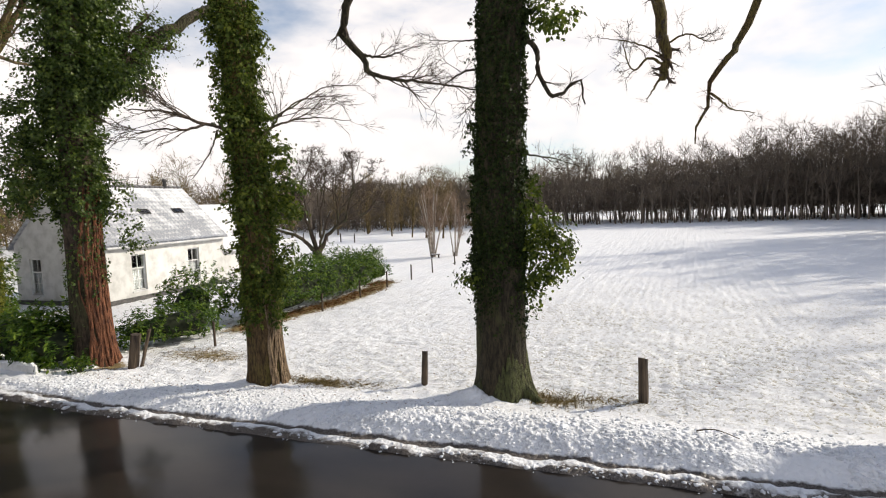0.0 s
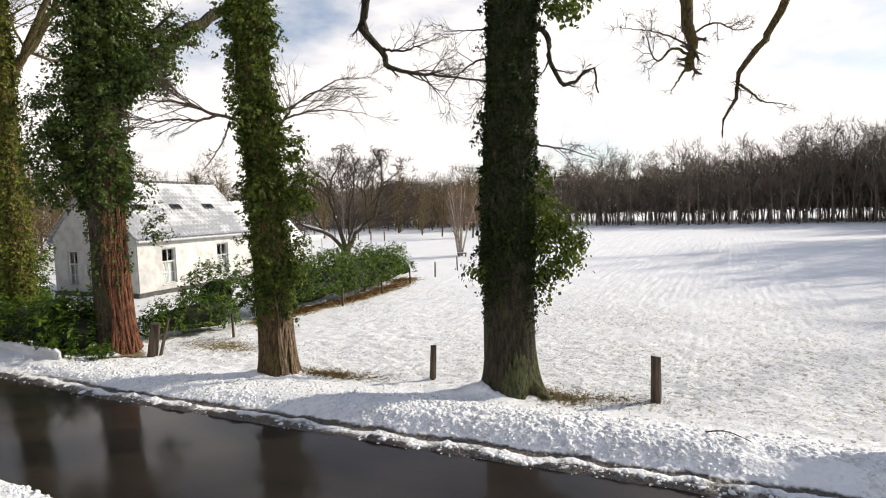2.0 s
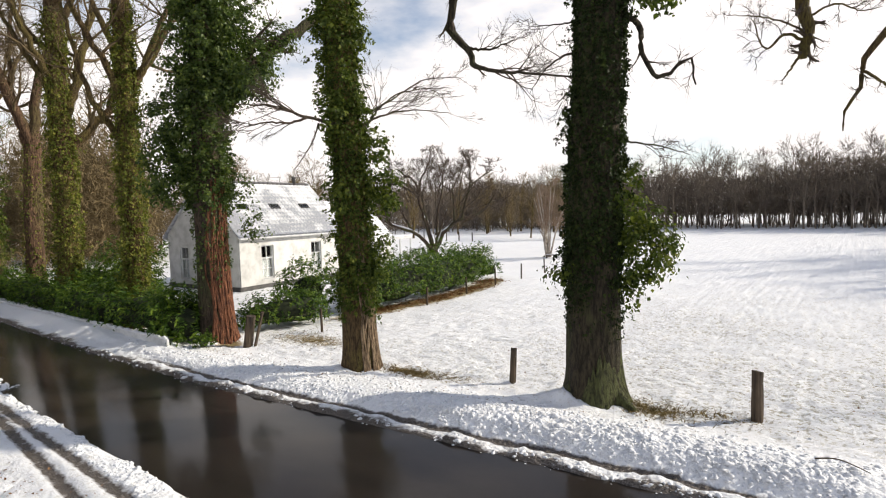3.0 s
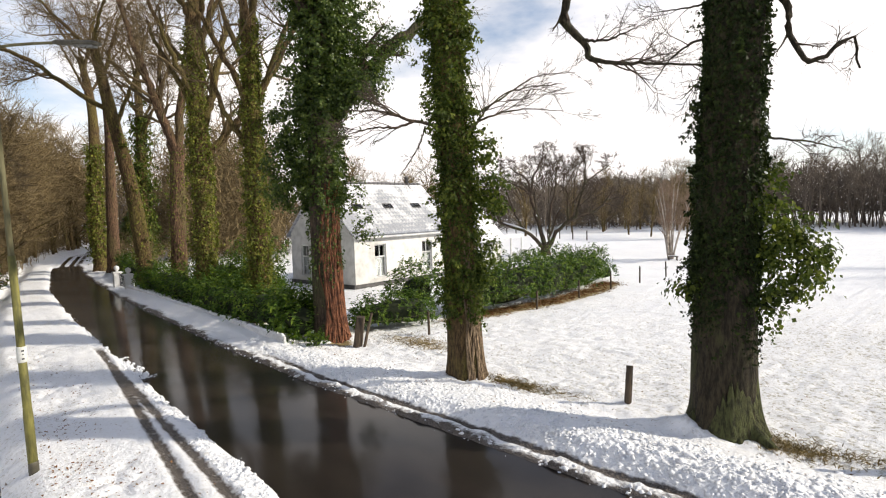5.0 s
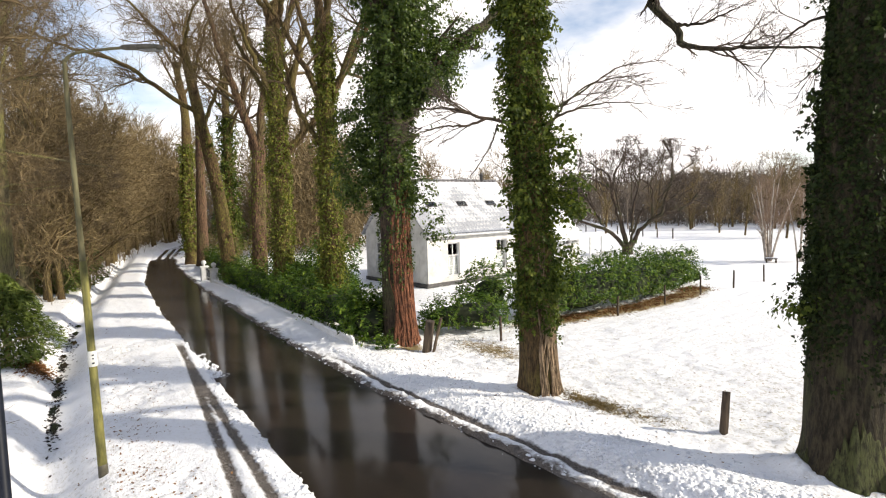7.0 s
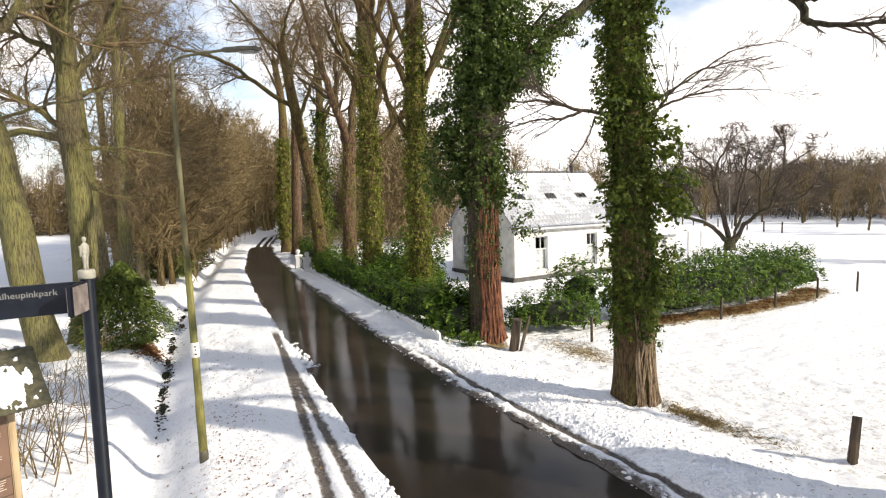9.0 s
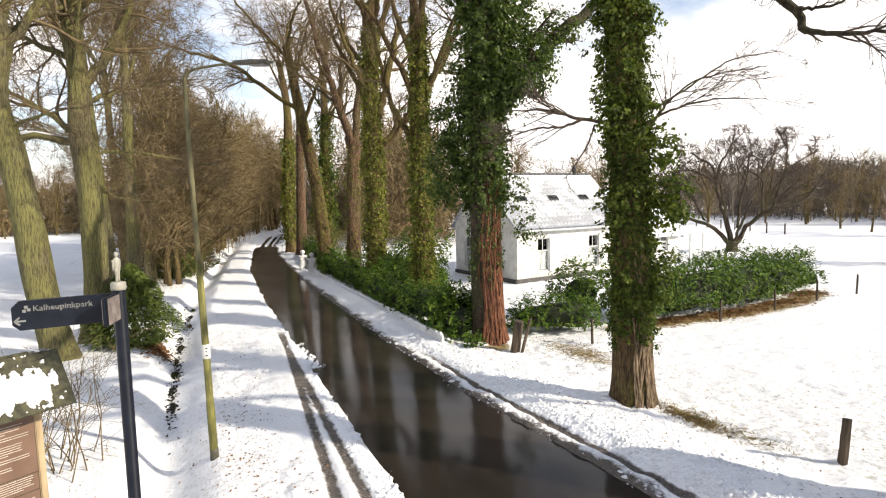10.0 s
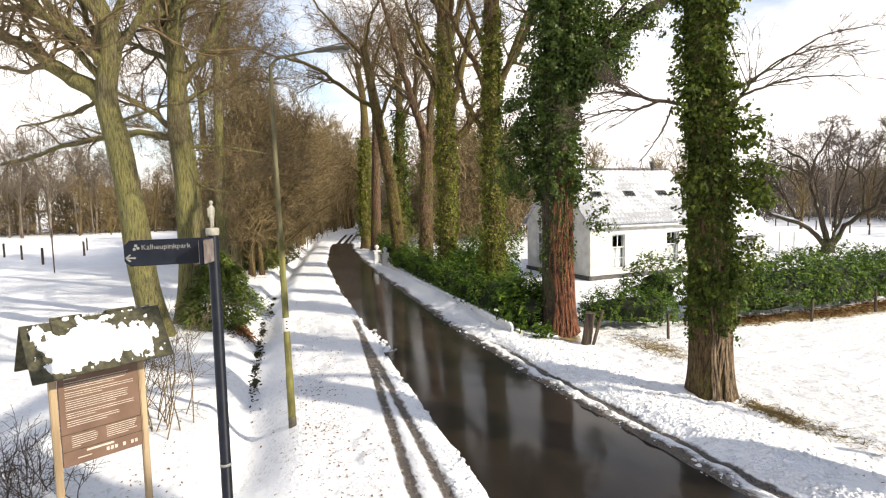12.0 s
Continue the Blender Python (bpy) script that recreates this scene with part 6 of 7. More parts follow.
def roof_material():
    m, nt, b = material("snowy_roof_tiles")
    co = nt.nodes.new("ShaderNodeTexCoord")
    sep = nt.nodes.new("ShaderNodeSeparateXYZ")
    nt.links.new(co.outputs["Object"], sep.inputs["Vector"])
    big, fine = tex_noise(nt, 0.9, 5.0), tex_noise(nt, 16.0, 4.0)
    row = maths(nt, 'ADD', maths(nt, 'SINE', maths(nt, 'MULTIPLY', sep.outputs["Y"], 2 * math.pi / 0.24)), maths(nt, 'SINE', maths(nt, 'MULTIPLY', sep.outputs["X"], 2 * math.pi / 0.222)))
    cov = maths(nt, 'ADD', maths(nt, 'ADD', big, maths(nt, 'MULTIPLY', fine, 0.22)), maths(nt, 'MULTIPLY', row, 0.042))
    cov = maths(nt, 'ADD', cov, maths(nt, 'MULTIPLY', sep.outputs["X"], -0.085))      # snow slid off the lower courses
    k = ramp(nt, cov, [(0.64, (0, 0, 0)), (0.98, (1, 1, 1))])
    col = mix_col(nt, k, ramp(nt, fine, [(0.3, (0.20, 0.21, 0.24)), (0.7, (0.38, 0.40, 0.44))]), (0.86, 0.87, 0.89))
    nt.links.new(col, b.inputs["Base Color"])
    b.inputs["Roughness"].default_value = 0.65
    bump(nt, b, cov, 0.5, 0.03)
    return m


ROOF = roof_material()


def pantile_slope(length, run, rise, thick=0.06):
    """A tiled slope: eave along y at x = 0, going up towards -x; wavy courses with a step at every row."""
    rows, per = max(4, int(math.hypot(run, rise) / 0.30)), 8
    n = int(length / 0.24) * per
    verts, quads = [], []
    for r in range(rows):
        for e in (0, 1):
            f = (r + e) / rows
            lift = 0.028 * (1 - e)
            for i in range(n + 1):
                y = length * i / n
                wv = 0.018 * math.sin(i * 2 * math.pi / per)
                verts.append((-run * f + lift * 0.6, y, rise * f + lift + wv))
    w = n + 1
    for r in range(2 * rows - 1):
        for i in range(n):
            a = r * w + i
            quads.append((a, a + 1, a + 1 + w, a + w))
    base = len(verts)
    verts += [(0.02, 0, -thick), (0.02, length, -thick), (-run, 0, rise - thick), (-run, length, rise - thick)]
    quads.append((base + 1, base, base + 2, base + 3))
    return mesh_from("tiled_slope", verts, None, quads)


def cottage():
    W, L, EAVE, RISE, T = 5.4, 7.2, 2.66, 2.5, 0.28
    h = thing("house", "white rendered cottage with snow-dusted pantile roof", "house", (-22.1, 15.5, 0.0), turn=5.0)
    east = pose(0, 0, 0, 0, 0, 90)
    holes = [(1.30, 2.06, 0.42, 2.05), (4.62, 5.38, 0.42, 2.05)]
    part("wall", moved(wall_panel(L, EAVE, T, holes), east), WHITE_WALL, h)
    part("wall", moved(wall_panel(L, EAVE, T, []), pose(-W, L, 0, 0, 0, -90)), WHITE_WALL, h)
    gh = [(2.9, 3.65, 0.42, 2.05), (0.9, 1.6, 0.42, 2.05)]
    g = wall_panel(W - 2 * T, EAVE, T, [(a - T, b - T, c, d) for a, b, c, d in gh])
    part("wall", moved(g, pose(-W + T, 0, 0)), WHITE_WALL, h)
    part("wall", moved(wall_panel(W - 2 * T, EAVE, T, []), pose(-T, L, 0, 0, 0, 180)), WHITE_WALL, h)
    for y0 in (0.0, L - T):
        bm = bmesh.new()
        a = [bm.verts.new(p) for p in ((-W + 0.02, y0, EAVE), (-0.02, y0, EAVE), (-W / 2, y0, EAVE + RISE - 0.03))]
        b = [bm.verts.new((p.co.x, y0 + T, p.co.z)) for p in a]
        bm.faces.new(a)
        bm.faces.new(list(reversed(b)))
        for i in range(3):
            bm.faces.new((a[i], b[i], b[(i + 1) % 3], a[(i + 1) % 3]))
        part("gable", bm, WHITE_WALL, h)
    for a, b, c, d in holes:
        sash_window(h, pose(0, a, c, 0, 0, 90), b - a, d - c)
    for a, b, c, d in gh:
        sash_window(h, pose(-W + a, 0, c), b - a, d - c)
    part("corner_pier", box(0.05, 0.5, EAVE - 0.02, 0.022, 0.25, EAVE / 2, 0.008), WHITE_WALL, h)
    part("corner_pier", box(0.5, 0.05, EAVE - 0.02, -0.26, -0.022, EAVE / 2, 0.008), WHITE_WALL, h)
    part("plinth", box(W + 0.1, 0.06, 0.2, -W / 2 + 0.04, -0.055, 0.08, 0.01), PLINTH, h)
    part("plinth", box(0.06, L, 0.2, 0.055, L / 2 - 0.02, 0.08, 0.01), PLINTH, h)
    part("ceiling_slab", box(W - 2 * T, L - 2 * T, 0.1, -W / 2, L / 2, EAVE - 0.1), ROOM_DARK, h)
    part("inner_wall", box(0.1, L - 2 * T, EAVE - 0.2, -1.9, L / 2, EAVE / 2 - 0.05), ROOM_DARK, h)
    over, ext = 0.22, 0.15
    run = W / 2 + over
    rise = RISE * run / (W / 2)
    for side in (0, 1):
        s = part("roof", pantile_slope(L + 2 * ext, run, rise), ROOF, h, "grey pantiles half hidden by snow")
        s.matrix_basis = (pose(over, -ext, EAVE - RISE * over / (W / 2) + 0.05) if side == 0 else pose(-W - over, L + ext, EAVE - RISE * over / (W / 2) + 0.05, 0, 0, 180))
    for side, x in ((0, over + 0.03), (1, -W - over - 0.03)):
        part("gutter", box(0.1, L + 0.2, 0.08, x, L / 2, EAVE - 0.24, 0.03), WHITE_PAINT, h)
    part("fascia", box(0.03, L + 0.1, 0.16, 0.03, L / 2, EAVE - 0.1, 0.004), WHITE_PAINT, h)
    tile = lathe([(0.085, 0), (0.10, 0.02), (0.085, 0.30)], 10)
    me = bpy.data.meshes.new("ridge_tile")
    moved(tile, Matrix.Rotation(radians(-90), 4, 'X') @ Matrix.Diagonal((1, 0.8, 1, 1))).to_mesh(me)
    for k in range(int((L + 2 * ext) / 0.31)):
        r = part("ridge_tile", me, TILE, h)
        r.matrix_basis = pose(-W / 2, -ext + 0.31 * k, EAVE + RISE + 0.075)
    slope = math.degrees(math.atan2(RISE, W / 2))
    for y in (1.35, 3.4, 5.5):
        bm = bmesh.new()
        for cx, cy, sx, sy in ((-0.16, 0, 0.04, 0.62), (0.16, 0, 0.04, 0.62), (0, -0.29, 0.3, 0.04), (0, 0.29, 0.3, 0.04)):
            box(sx, sy, 0.06, cx, cy, 0.02, 0.006, bm)
        m = Matrix.Translation((-1.3, y, EAVE + RISE * 1.3 / (W / 2) + 0.08)) @ Matrix.Rotation(radians(slope), 4, 'Y')
        sk = part("skylight", moved(bm, m), PLINTH, h)
        part("pane", moved(box(0.29, 0.54, 0.01, 0, 0, 0.036), m), GLASS, sk)
        # dark sheet under the pane, painted as the dim room below
        part("dim_backing", moved(box(0.3, 0.55, 0.02, 0, 0, 0.012), m), ROOM_DARK, sk)
    fl = part("flue", lathe([(0.10, 0), (0.10, 0.34), (0.13, 0.35), (0.13, 0.46), (0.05, 0.50)], 12, at=(-W / 2 + 0.05, 6.15, EAVE + RISE + 0.02)), PLINTH, h, "short black flue pipe")
    # lower wing behind
    W2, L2, E2, R2 = 4.4, 4.6, 1.95, 2.25
    y1 = L
    wing_holes = [(2.2, 2.85, 0.75, 1.7), (3.1, 3.75, 0.75, 1.7)]
    part("wall", moved(wall_panel(L2, E2, 0.24, wing_holes), pose(-0.15, y1, 0, 0, 0, 90)), WHITE_WALL, h)
    part("wall", moved(wall_panel(W2 - 0.48, E2, 0.24, []), pose(-0.39, y1 + L2, 0, 0, 0, 180)), WHITE_WALL, h)
    bm = bmesh.new()
    a = [bm.verts.new(p) for p in ((-W2 - 0.15, y1 + L2 - 0.24, E2), (-0.15, y1 + L2 - 0.24, E2), (-W2 / 2 - 0.15, y1 + L2 - 0.24, E2 + R2))]
    b = [bm.verts.new((p.co.x, y1 + L2, p.co.z)) for p in a]
    bm.faces.new(a)
    bm.faces.new(list(reversed(b)))
    for i in range(3):
        bm.faces.new((a[i], b[i], b[(i + 1) % 3], a[(i + 1) % 3]))
    part("gable", bm, WHITE_WALL, h)
    for a, b, c, d in wing_holes:
        sash_window(h, pose(-0.15, y1 + a, c, 0, 0, 90), b - a, d - c)
    run2 = W2 / 2 + 0.3
    for side in (0, 1):
        s = part("roof", pantile_slope(L2 + 0.2, run2, R2 * run2 / (W2 / 2)), SNOW_CAP, h, "low roof under unbroken snow")
        s.matrix_basis = pose(0.15, y1, E2 - 0.25) if side == 0 else pose(-W2 - 0.45, y1 + L2 + 0.2, E2 - 0.25, 0, 0, 180)
    # small glazed porch beside the wing
    for y in (y1 + L2 + 0.1, y1 + L2 + 1.3, y1 + L2 + 2.5):
        part("porch_post", box(0.09, 0.09, 1.7, -0.3, y, 0.85, 0.008), WHITE_PAINT, h)
    part("porch_beam", box(0.12, 2.6, 0.14, -0.3, y1 + L2 + 1.3, 1.75, 0.01), WHITE_PAINT, h)
    part("porch_roof", box(1.8, 2.7, 0.1, -1.1, y1 + L2 + 1.3, 1.87, 0.03), SNOW_CAP, h, "flat porch roof under snow")
    return h


cottage()


def picket_fence(x, y, turn, n):
    fe = thing("garden_fence", "low white picket fence beside the cottage", "fence", (x, y, 0.02), turn=turn)
    for z in (0.25, 0.6):
        part("rail", box(n * 0.14, 0.03, 0.06, n * 0.07, 0.02, z, 0.004), WHITE_PAINT, fe)
    me = bpy.data.meshes.new("picket")
    box(0.07, 0.02, 0.8, 0, 0, 0.4, 0.006).to_mesh(me)
    for k in range(n):
        part("picket", me, WHITE_PAINT, fe).matrix_basis = pose(0.07 + k * 0.14, -0.01, 0)


picket_fence(-22.6, 27.6, 100, 16)


# ---- fence posts ----
def wooden_post(x, y, h, r, seed, label, group, lean=(0, 0), mat=POST_WOOD):
    rng = random.Random(seed)
    bm = bmesh.new()
    n, rings = 10, 7
    rows = []
    for i in range(rings):
        z = -0.15 + (h + 0.15) * i / (rings - 1)
        rows.append([bm.verts.new(((r * (1 + 0.12 * math.sin(3 * a + seed) + rng.uniform(-0.06, 0.06)) * (1.06 - 0.1 * i / rings)) * math.cos(a) + lean[0] * z,
                                   (r * (1 + 0.12 * math.cos(2 * a + seed) + rng.uniform(-0.06, 0.06)) * (1.06 - 0.1 * i / rings)) * math.sin(a) + lean[1] * z,
                                   z + (0.02 * math.cos(a + seed) if i == rings - 1 else 0))) for a in (6.2832 * k / n for k in range(n))])
    for lo, hi in zip(rows, rows[1:]):
        for k in range(n):
            bm.faces.new((lo[k], lo[(k + 1) % n], hi[(k + 1) % n], hi[k]))
    bm.faces.new(rows[-1])
    me = bpy.data.meshes.new("fence_post")
    bm.to_mesh(me)
    bm.free()
    ob = place(new("fence_post", me), mat)
    ob.matrix_basis = pose(x, y, ground_at(x, y) - 0.03)
    return tagged(ob, label, "post", group)


wooden_post(-4.72, 10.08, 0.72, 0.065, 1, "weathered split wooden fence post in snow", "verge fence posts", (0.05, 0.02))
wooden_post(-0.42, 10.37, 0.84, 0.085, 2, "thick weathered wooden fence post in snow", "verge fence posts")
wooden_post(-12.37, 9.2, 0.85, 0.12, 3, "mossy leaning stump of a gate post", "verge fence posts", (0.12, 0.08))
wooden_post(-12.2, 9.3, 0.95, 0.04, 4, "thin leaning wooden stake beside the stump", "verge fence posts", (0.25, 0.12))
for k, (x, y, h) in enumerate(((-11.9, 11.4, 0.75), (-12.05, 13.8, 0.85), (-12.0, 16.6, 0.7), (-12.25, 19.6, 0.75), (-12.6, 22.5, 0.8), (-12.6, 25.0, 0.8), (-12.7, 27.8, 0.8), (-12.9, 31.5, 0.8), (-13.2, 36, 0.8))):
    wooden_post(x, y, h, 0.035, 10 + k, "thin dark fence stake along the meadow", "meadow stakes", (0.02 * ((k % 3) - 1), 0))
for k in range(16):
    wooden_post(-32 - 2.6 * k * 0.9, 50 + 0.9 * k, 1.0, 0.06, 30 + k, "distant fence stake in the snowy meadow", "far meadow stakes")
for k, (x, y) in enumerate(((-37.6, -10.4), (-49.5, -16.1), (-51, -12.4), (-44, -13.0), (-53, -18.5), (-55, -9.5), (-58, -14), (-62, -6.5), (-64, -10.5))):
    wooden_post(x, y, 1.15 if k else 2.6, 0.07 if k else 0.04, 50 + k, "dark wooden stake in the snowy field" if k else "slim young tree stake in the field", "field stakes")
tw = Tubes()
for a, b in (((-12.3, 9.25, 0.6), (-11.9, 11.4, 0.62)), ((-11.9, 11.4, 0.62), (-12.05, 13.8, 0.7)), ((-12.3, 9.25, 0.35), (-11.9, 11.4, 0.36)), ((-12.05, 13.8, 0.7), (-12.0, 16.6, 0.6)), ((-12.0, 16.6, 0.6), (-12.25, 19.6, 0.62))):
    tw.add([a, ((a[0] + b[0]) / 2, (a[1] + b[1]) / 2, (a[2] + b[2]) / 2 - 0.05), b], [0.004] * 3, 4)
tagged(place(new("fence_wire", tw.mesh("fence_wire")), POST_WOOD), "slack rusty wire strung between meadow stakes", "wire")


# ---- white edging and gate piers ----
def edging(x0, y0, x1, y1):
    L = math.hypot(x1 - x0, y1 - y0)
    e = thing("edging_board", "low white painted edging board topped with snow", "edging", (x0, y0, 0.0), "edging boards", turn=math.degrees(math.atan2(y1 - y0, x1 - x0)))
    part("board", box(L - 0.02, 0.07, 0.40, L / 2, 0, 0.14, 0.012), WHITE_PAINT, e)
    bm = bmesh.new()
    n = 24
    top = []
    for i in range(n + 1):
        s = (0.02 + 0.06 * abs(math.sin(i * 2.3 + x0)) * abs(math.sin(i * 0.7 + 2 * x0))) * (0 if i in (0, n) else 1)
        top.append([bm.verts.new((0.05 + (L - 0.1) * i / n, yy, 0.338 + zz * s * 1.2)) for yy, zz in ((-0.045, 0), (-0.03, 0.8), (0.03, 0.9), (0.05, 0))])
    for a, b in zip(top, top[1:]):
        for k in range(3):
            bm.faces.new((a[k], b[k], b[k + 1], a[k + 1]))
    part("snow_cap", bm, SNOW_CAP, e, "strip of lying snow")


for k in range(6):
    xa, xb = -13.55 - 2.9 * k, -13.55 - 2.9 * (k + 1)
    edging(xa, 7.64 + 0.016 * k, xb, 7.656 + 0.016 * k)


def gate_pier(x, y, h):
    g = thing("gate_pier", "white painted gate pier with a ball finial", "gate pier", (x, y, 0.0), "gate piers")
    part("shaft", box(0.36, 0.36, h, 0, 0, h / 2 - 0.05, 0.015), WHITE_PAINT, g)
    part("cap", box(0.48, 0.48, 0.08, 0, 0, h - 0.01, 0.02), WHITE_PAINT, g)
    part("finial", lathe([(0.07, 0), (0.05, 0.05), (0.12, 0.12), (0.14, 0.2), (0.11, 0.28), (0.02, 0.33)], 14, at=(0, 0, h + 0.03)), WHITE_PAINT, g)
    return g


gate_pier(-31.6, 7.95, 0.85)
gate_pier(-33.6, 7.85, 0.85)
gl = thing("garden_gate", "small dark iron gate between white piers", "gate", (-31.8, 7.92, 0.05), turn=180)
for z in (0.15, 0.65):
    part("rail", box(1.55, 0.03, 0.04, 0.85, 0, z, 0.004), BLACK_PAINT, gl)
gm = bpy.data.meshes.new("gate_bar")
box(0.02, 0.02, 0.72, 0, 0, 0.38).to_mesh(gm)
for k in range(11):
    part("gate_bar", gm, BLACK_PAINT, gl).matrix_basis = pose(0.12 + 0.146 * k, 0, 0)


# ---- street lamp ----
def street_lamp():
    la = thing("street_lamp", "algae-stained street lamp with a bent arm over the path", "street lamp", (-9.28, 1.6, 0.0))
    lower = lathe([(0.062, -0.1), (0.062, 0.9), (0.055, 1.0), (0.048, 3.2)], 16)
    part("pole", moved(lower, pose(0, 0, 0, 0.9, 0, 0)), POLE_ALGAE, la, "green algae-stained steel pole")
    tb = Tubes()
    pts = spline([(0, -0.05, 3.15), (0, -0.07, 4.4), (0, -0.085, 5.82), (0.03, -0.06, 5.98), (0.11, 0.04, 6.06), (0.32, 0.3, 6.09), (0.6, 0.63, 6.1)], 26)
    tb.add(pts, [0.040 - 0.020 * min(1, i / 16) for i in range(26)], 10)
    part("arm", tb.mesh("arm"), LAMP_ARM, la, "stained grey-green metal arm")
    bm = bmesh.new()
    prof = ((0.0, 0.035, 0.03), (0.06, 0.06, 0.042), (0.34, 0.07, 0.046), (0.36, 0.08, 0.05), (0.68, 0.07, 0.04), (0.76, 0.04, 0.02))
    rows = []
    for x, wy, wz in prof:
        rows.append([bm.verts.new((x, wy * math.cos(a), wz * math.sin(a) * (1.0 if math.sin(a) > 0 else 0.7))) for a in (6.2832 * (k + 0.5) / 12 for k in range(12))])
    for lo, hi in zip(rows, rows[1:]):
        for k in range(12):
            bm.faces.new((lo[k], lo[(k + 1) % 12], hi[(k + 1) % 12], hi[k]))
    bm.faces.new(list(reversed(rows[0])))
    bm.faces.new(rows[-1])
    m = pose(0.54, 0.57, 6.1, 0, 7, 34)
    hd = part("head", moved(bm, m), LAMP_METAL, la, "dark grey lamp head")
    part("lens", moved(box(0.32, 0.11, 0.03, 0.53, 0, -0.034, 0.012), m), LAMP_LENS, hd, "pale lens cover")
    tg = part("tag", lathe([(0.062, 1.68), (0.064, 1.685), (0.064, 1.9), (0.062, 1.905)], 16, at=(0, -0.027, 0)), TAG, la, "white number tag wrapped round the pole")
    for dz, w in ((0.035, 0.03), (0.10, 0.02), (0.15, 0.03)):
        part("mark", box(0.004, w, 0.02, 0.064, -0.02, 1.7 + dz), BLACK_PAINT, tg)
    part("base_collar", lathe([(0.066, -0.05), (0.066, 0.2), (0.062, 0.22)], 16), LAMP_METAL, la)


street_lamp()


# ---- finger post ----
def text_mesh(body, size, depth=0.0015):
    cu = bpy.data.curves.new("text", 'FONT')
    cu.body, cu.size, cu.extrude, cu.resolution_u = body, size, depth, 2
    tmp = bpy.data.objects.new("text", cu)
    me = bpy.data.meshes.new_from_object(tmp)
    bpy.data.objects.remove(tmp)
    return me


def finger_post():
    fp = thing("finger_post", "blue-black metal finger post with two arms", "signpost", (-3.92, 0.95, 0.0))
    part("post", lathe([(0.055, -0.1), (0.055, 0.02), (0.037, 0.03), (0.037, 3.56), (0.034, 3.57)], 20), BLACK_PAINT, fp)
    part("band", lathe([(0.039, 1.92), (0.039, 1.94)], 20), WHITE_INK, fp, "pale ring")
    # arm towards -y, its face to +x
    bm = bmesh.new()
    ol = [(-0.02, 3.38), (-0.50, 3.38), (-0.535, 3.415), (-0.535, 3.515), (-0.50, 3.55), (-0.02, 3.55)]
    a = [bm.verts.new((0.05, y, z)) for y, z in ol]
    b = [bm.verts.new((0.015, y, z)) for y, z in ol]
    bm.faces.new(list(reversed(a)))
    bm.faces.new(b)
    for i in range(6):
        j = (i + 1) % 6
        bm.faces.new((a[i], a[j], b[j], b[i]))
    bmesh.ops.recalc_face_normals(bm, faces=bm.faces)
    tilt = pose(0, 0, 0, 0, 0, 4)
    arm = part("arm", moved(bm, tilt), BLACK_PAINT, fp, "black arm pointing to a park")
    tm = text_mesh("Kalheupinkpark", 0.047)
    t = part("lettering", tm, WHITE_INK, arm)
    t.matrix_basis = tilt @ pose(0.0525, -0.435, 3.487, 90, 0, 90)
    ic = bmesh.new()
    for dy, dz in ((0, 0), (0.022, 0.006), (0.01, 0.022)):
        box(0.003, 0.017, 0.017, 0.052, -0.475 + dy, 3.492 + dz, 0.002, ic)
    part("emblem", moved(ic, tilt), WHITE_INK, arm, "small white clover-like emblem")
    ar = bmesh.new()
    box(0.003, 0.05, 0.010, 0.052, -0.495, 3.435, 0, ar)
    for s in (-1, 1):
        moved_box = box(0.003, 0.035, 0.010, 0, 0, 0)
        moved(moved_box, Matrix.Translation((0.052, -0.512, 3.435 + s * 0.011)) @ Matrix.Rotation(radians(s * 42), 4, 'X'))
        me = bpy.data.meshes.new("tmp")
        moved_box.to_mesh(me)
        ar.from_mesh(me)
        moved_box.free()
    part("arrow", moved(ar, tilt), WHITE_INK, arm, "white arrow")
    # second arm towards the camera side
    bm = box(0.21, 0.024, 0.17, 0.145, 0, 3.465, 0.006)
    t2 = pose(0, 0, 0, 0, 0, -13)
    arm2 = part("arm", moved(bm, t2), BLACK_PAINT, fp, "second arm seen nearly end on")
    part("face_plate", moved(box(0.19, 0.004, 0.155, 0.145, -0.016, 3.465, 0.001), t2), CLEAR_PLATE, arm2, "glossy worn plate")
    part("face_plate", moved(box(0.19, 0.004, 0.155, 0.145, 0.016, 3.465, 0.001), t2), CLEAR_PLATE, arm2, "glossy worn plate")
    for k, w in enumerate((0.08, 0.12, 0.06)):
        part("mark", moved(box(w, 0.003, 0.018, 0.08 + w / 2, -0.0195, 3.51 - 0.045 * k), t2), WHITE_INK, arm2)
    part("cap", lathe([(0.040, 3.56), (0.044, 3.57), (0.044, 3.605), (0.036, 3.612)], 20), FIGURE, fp, "pale round base")
    return fp


finger_post()


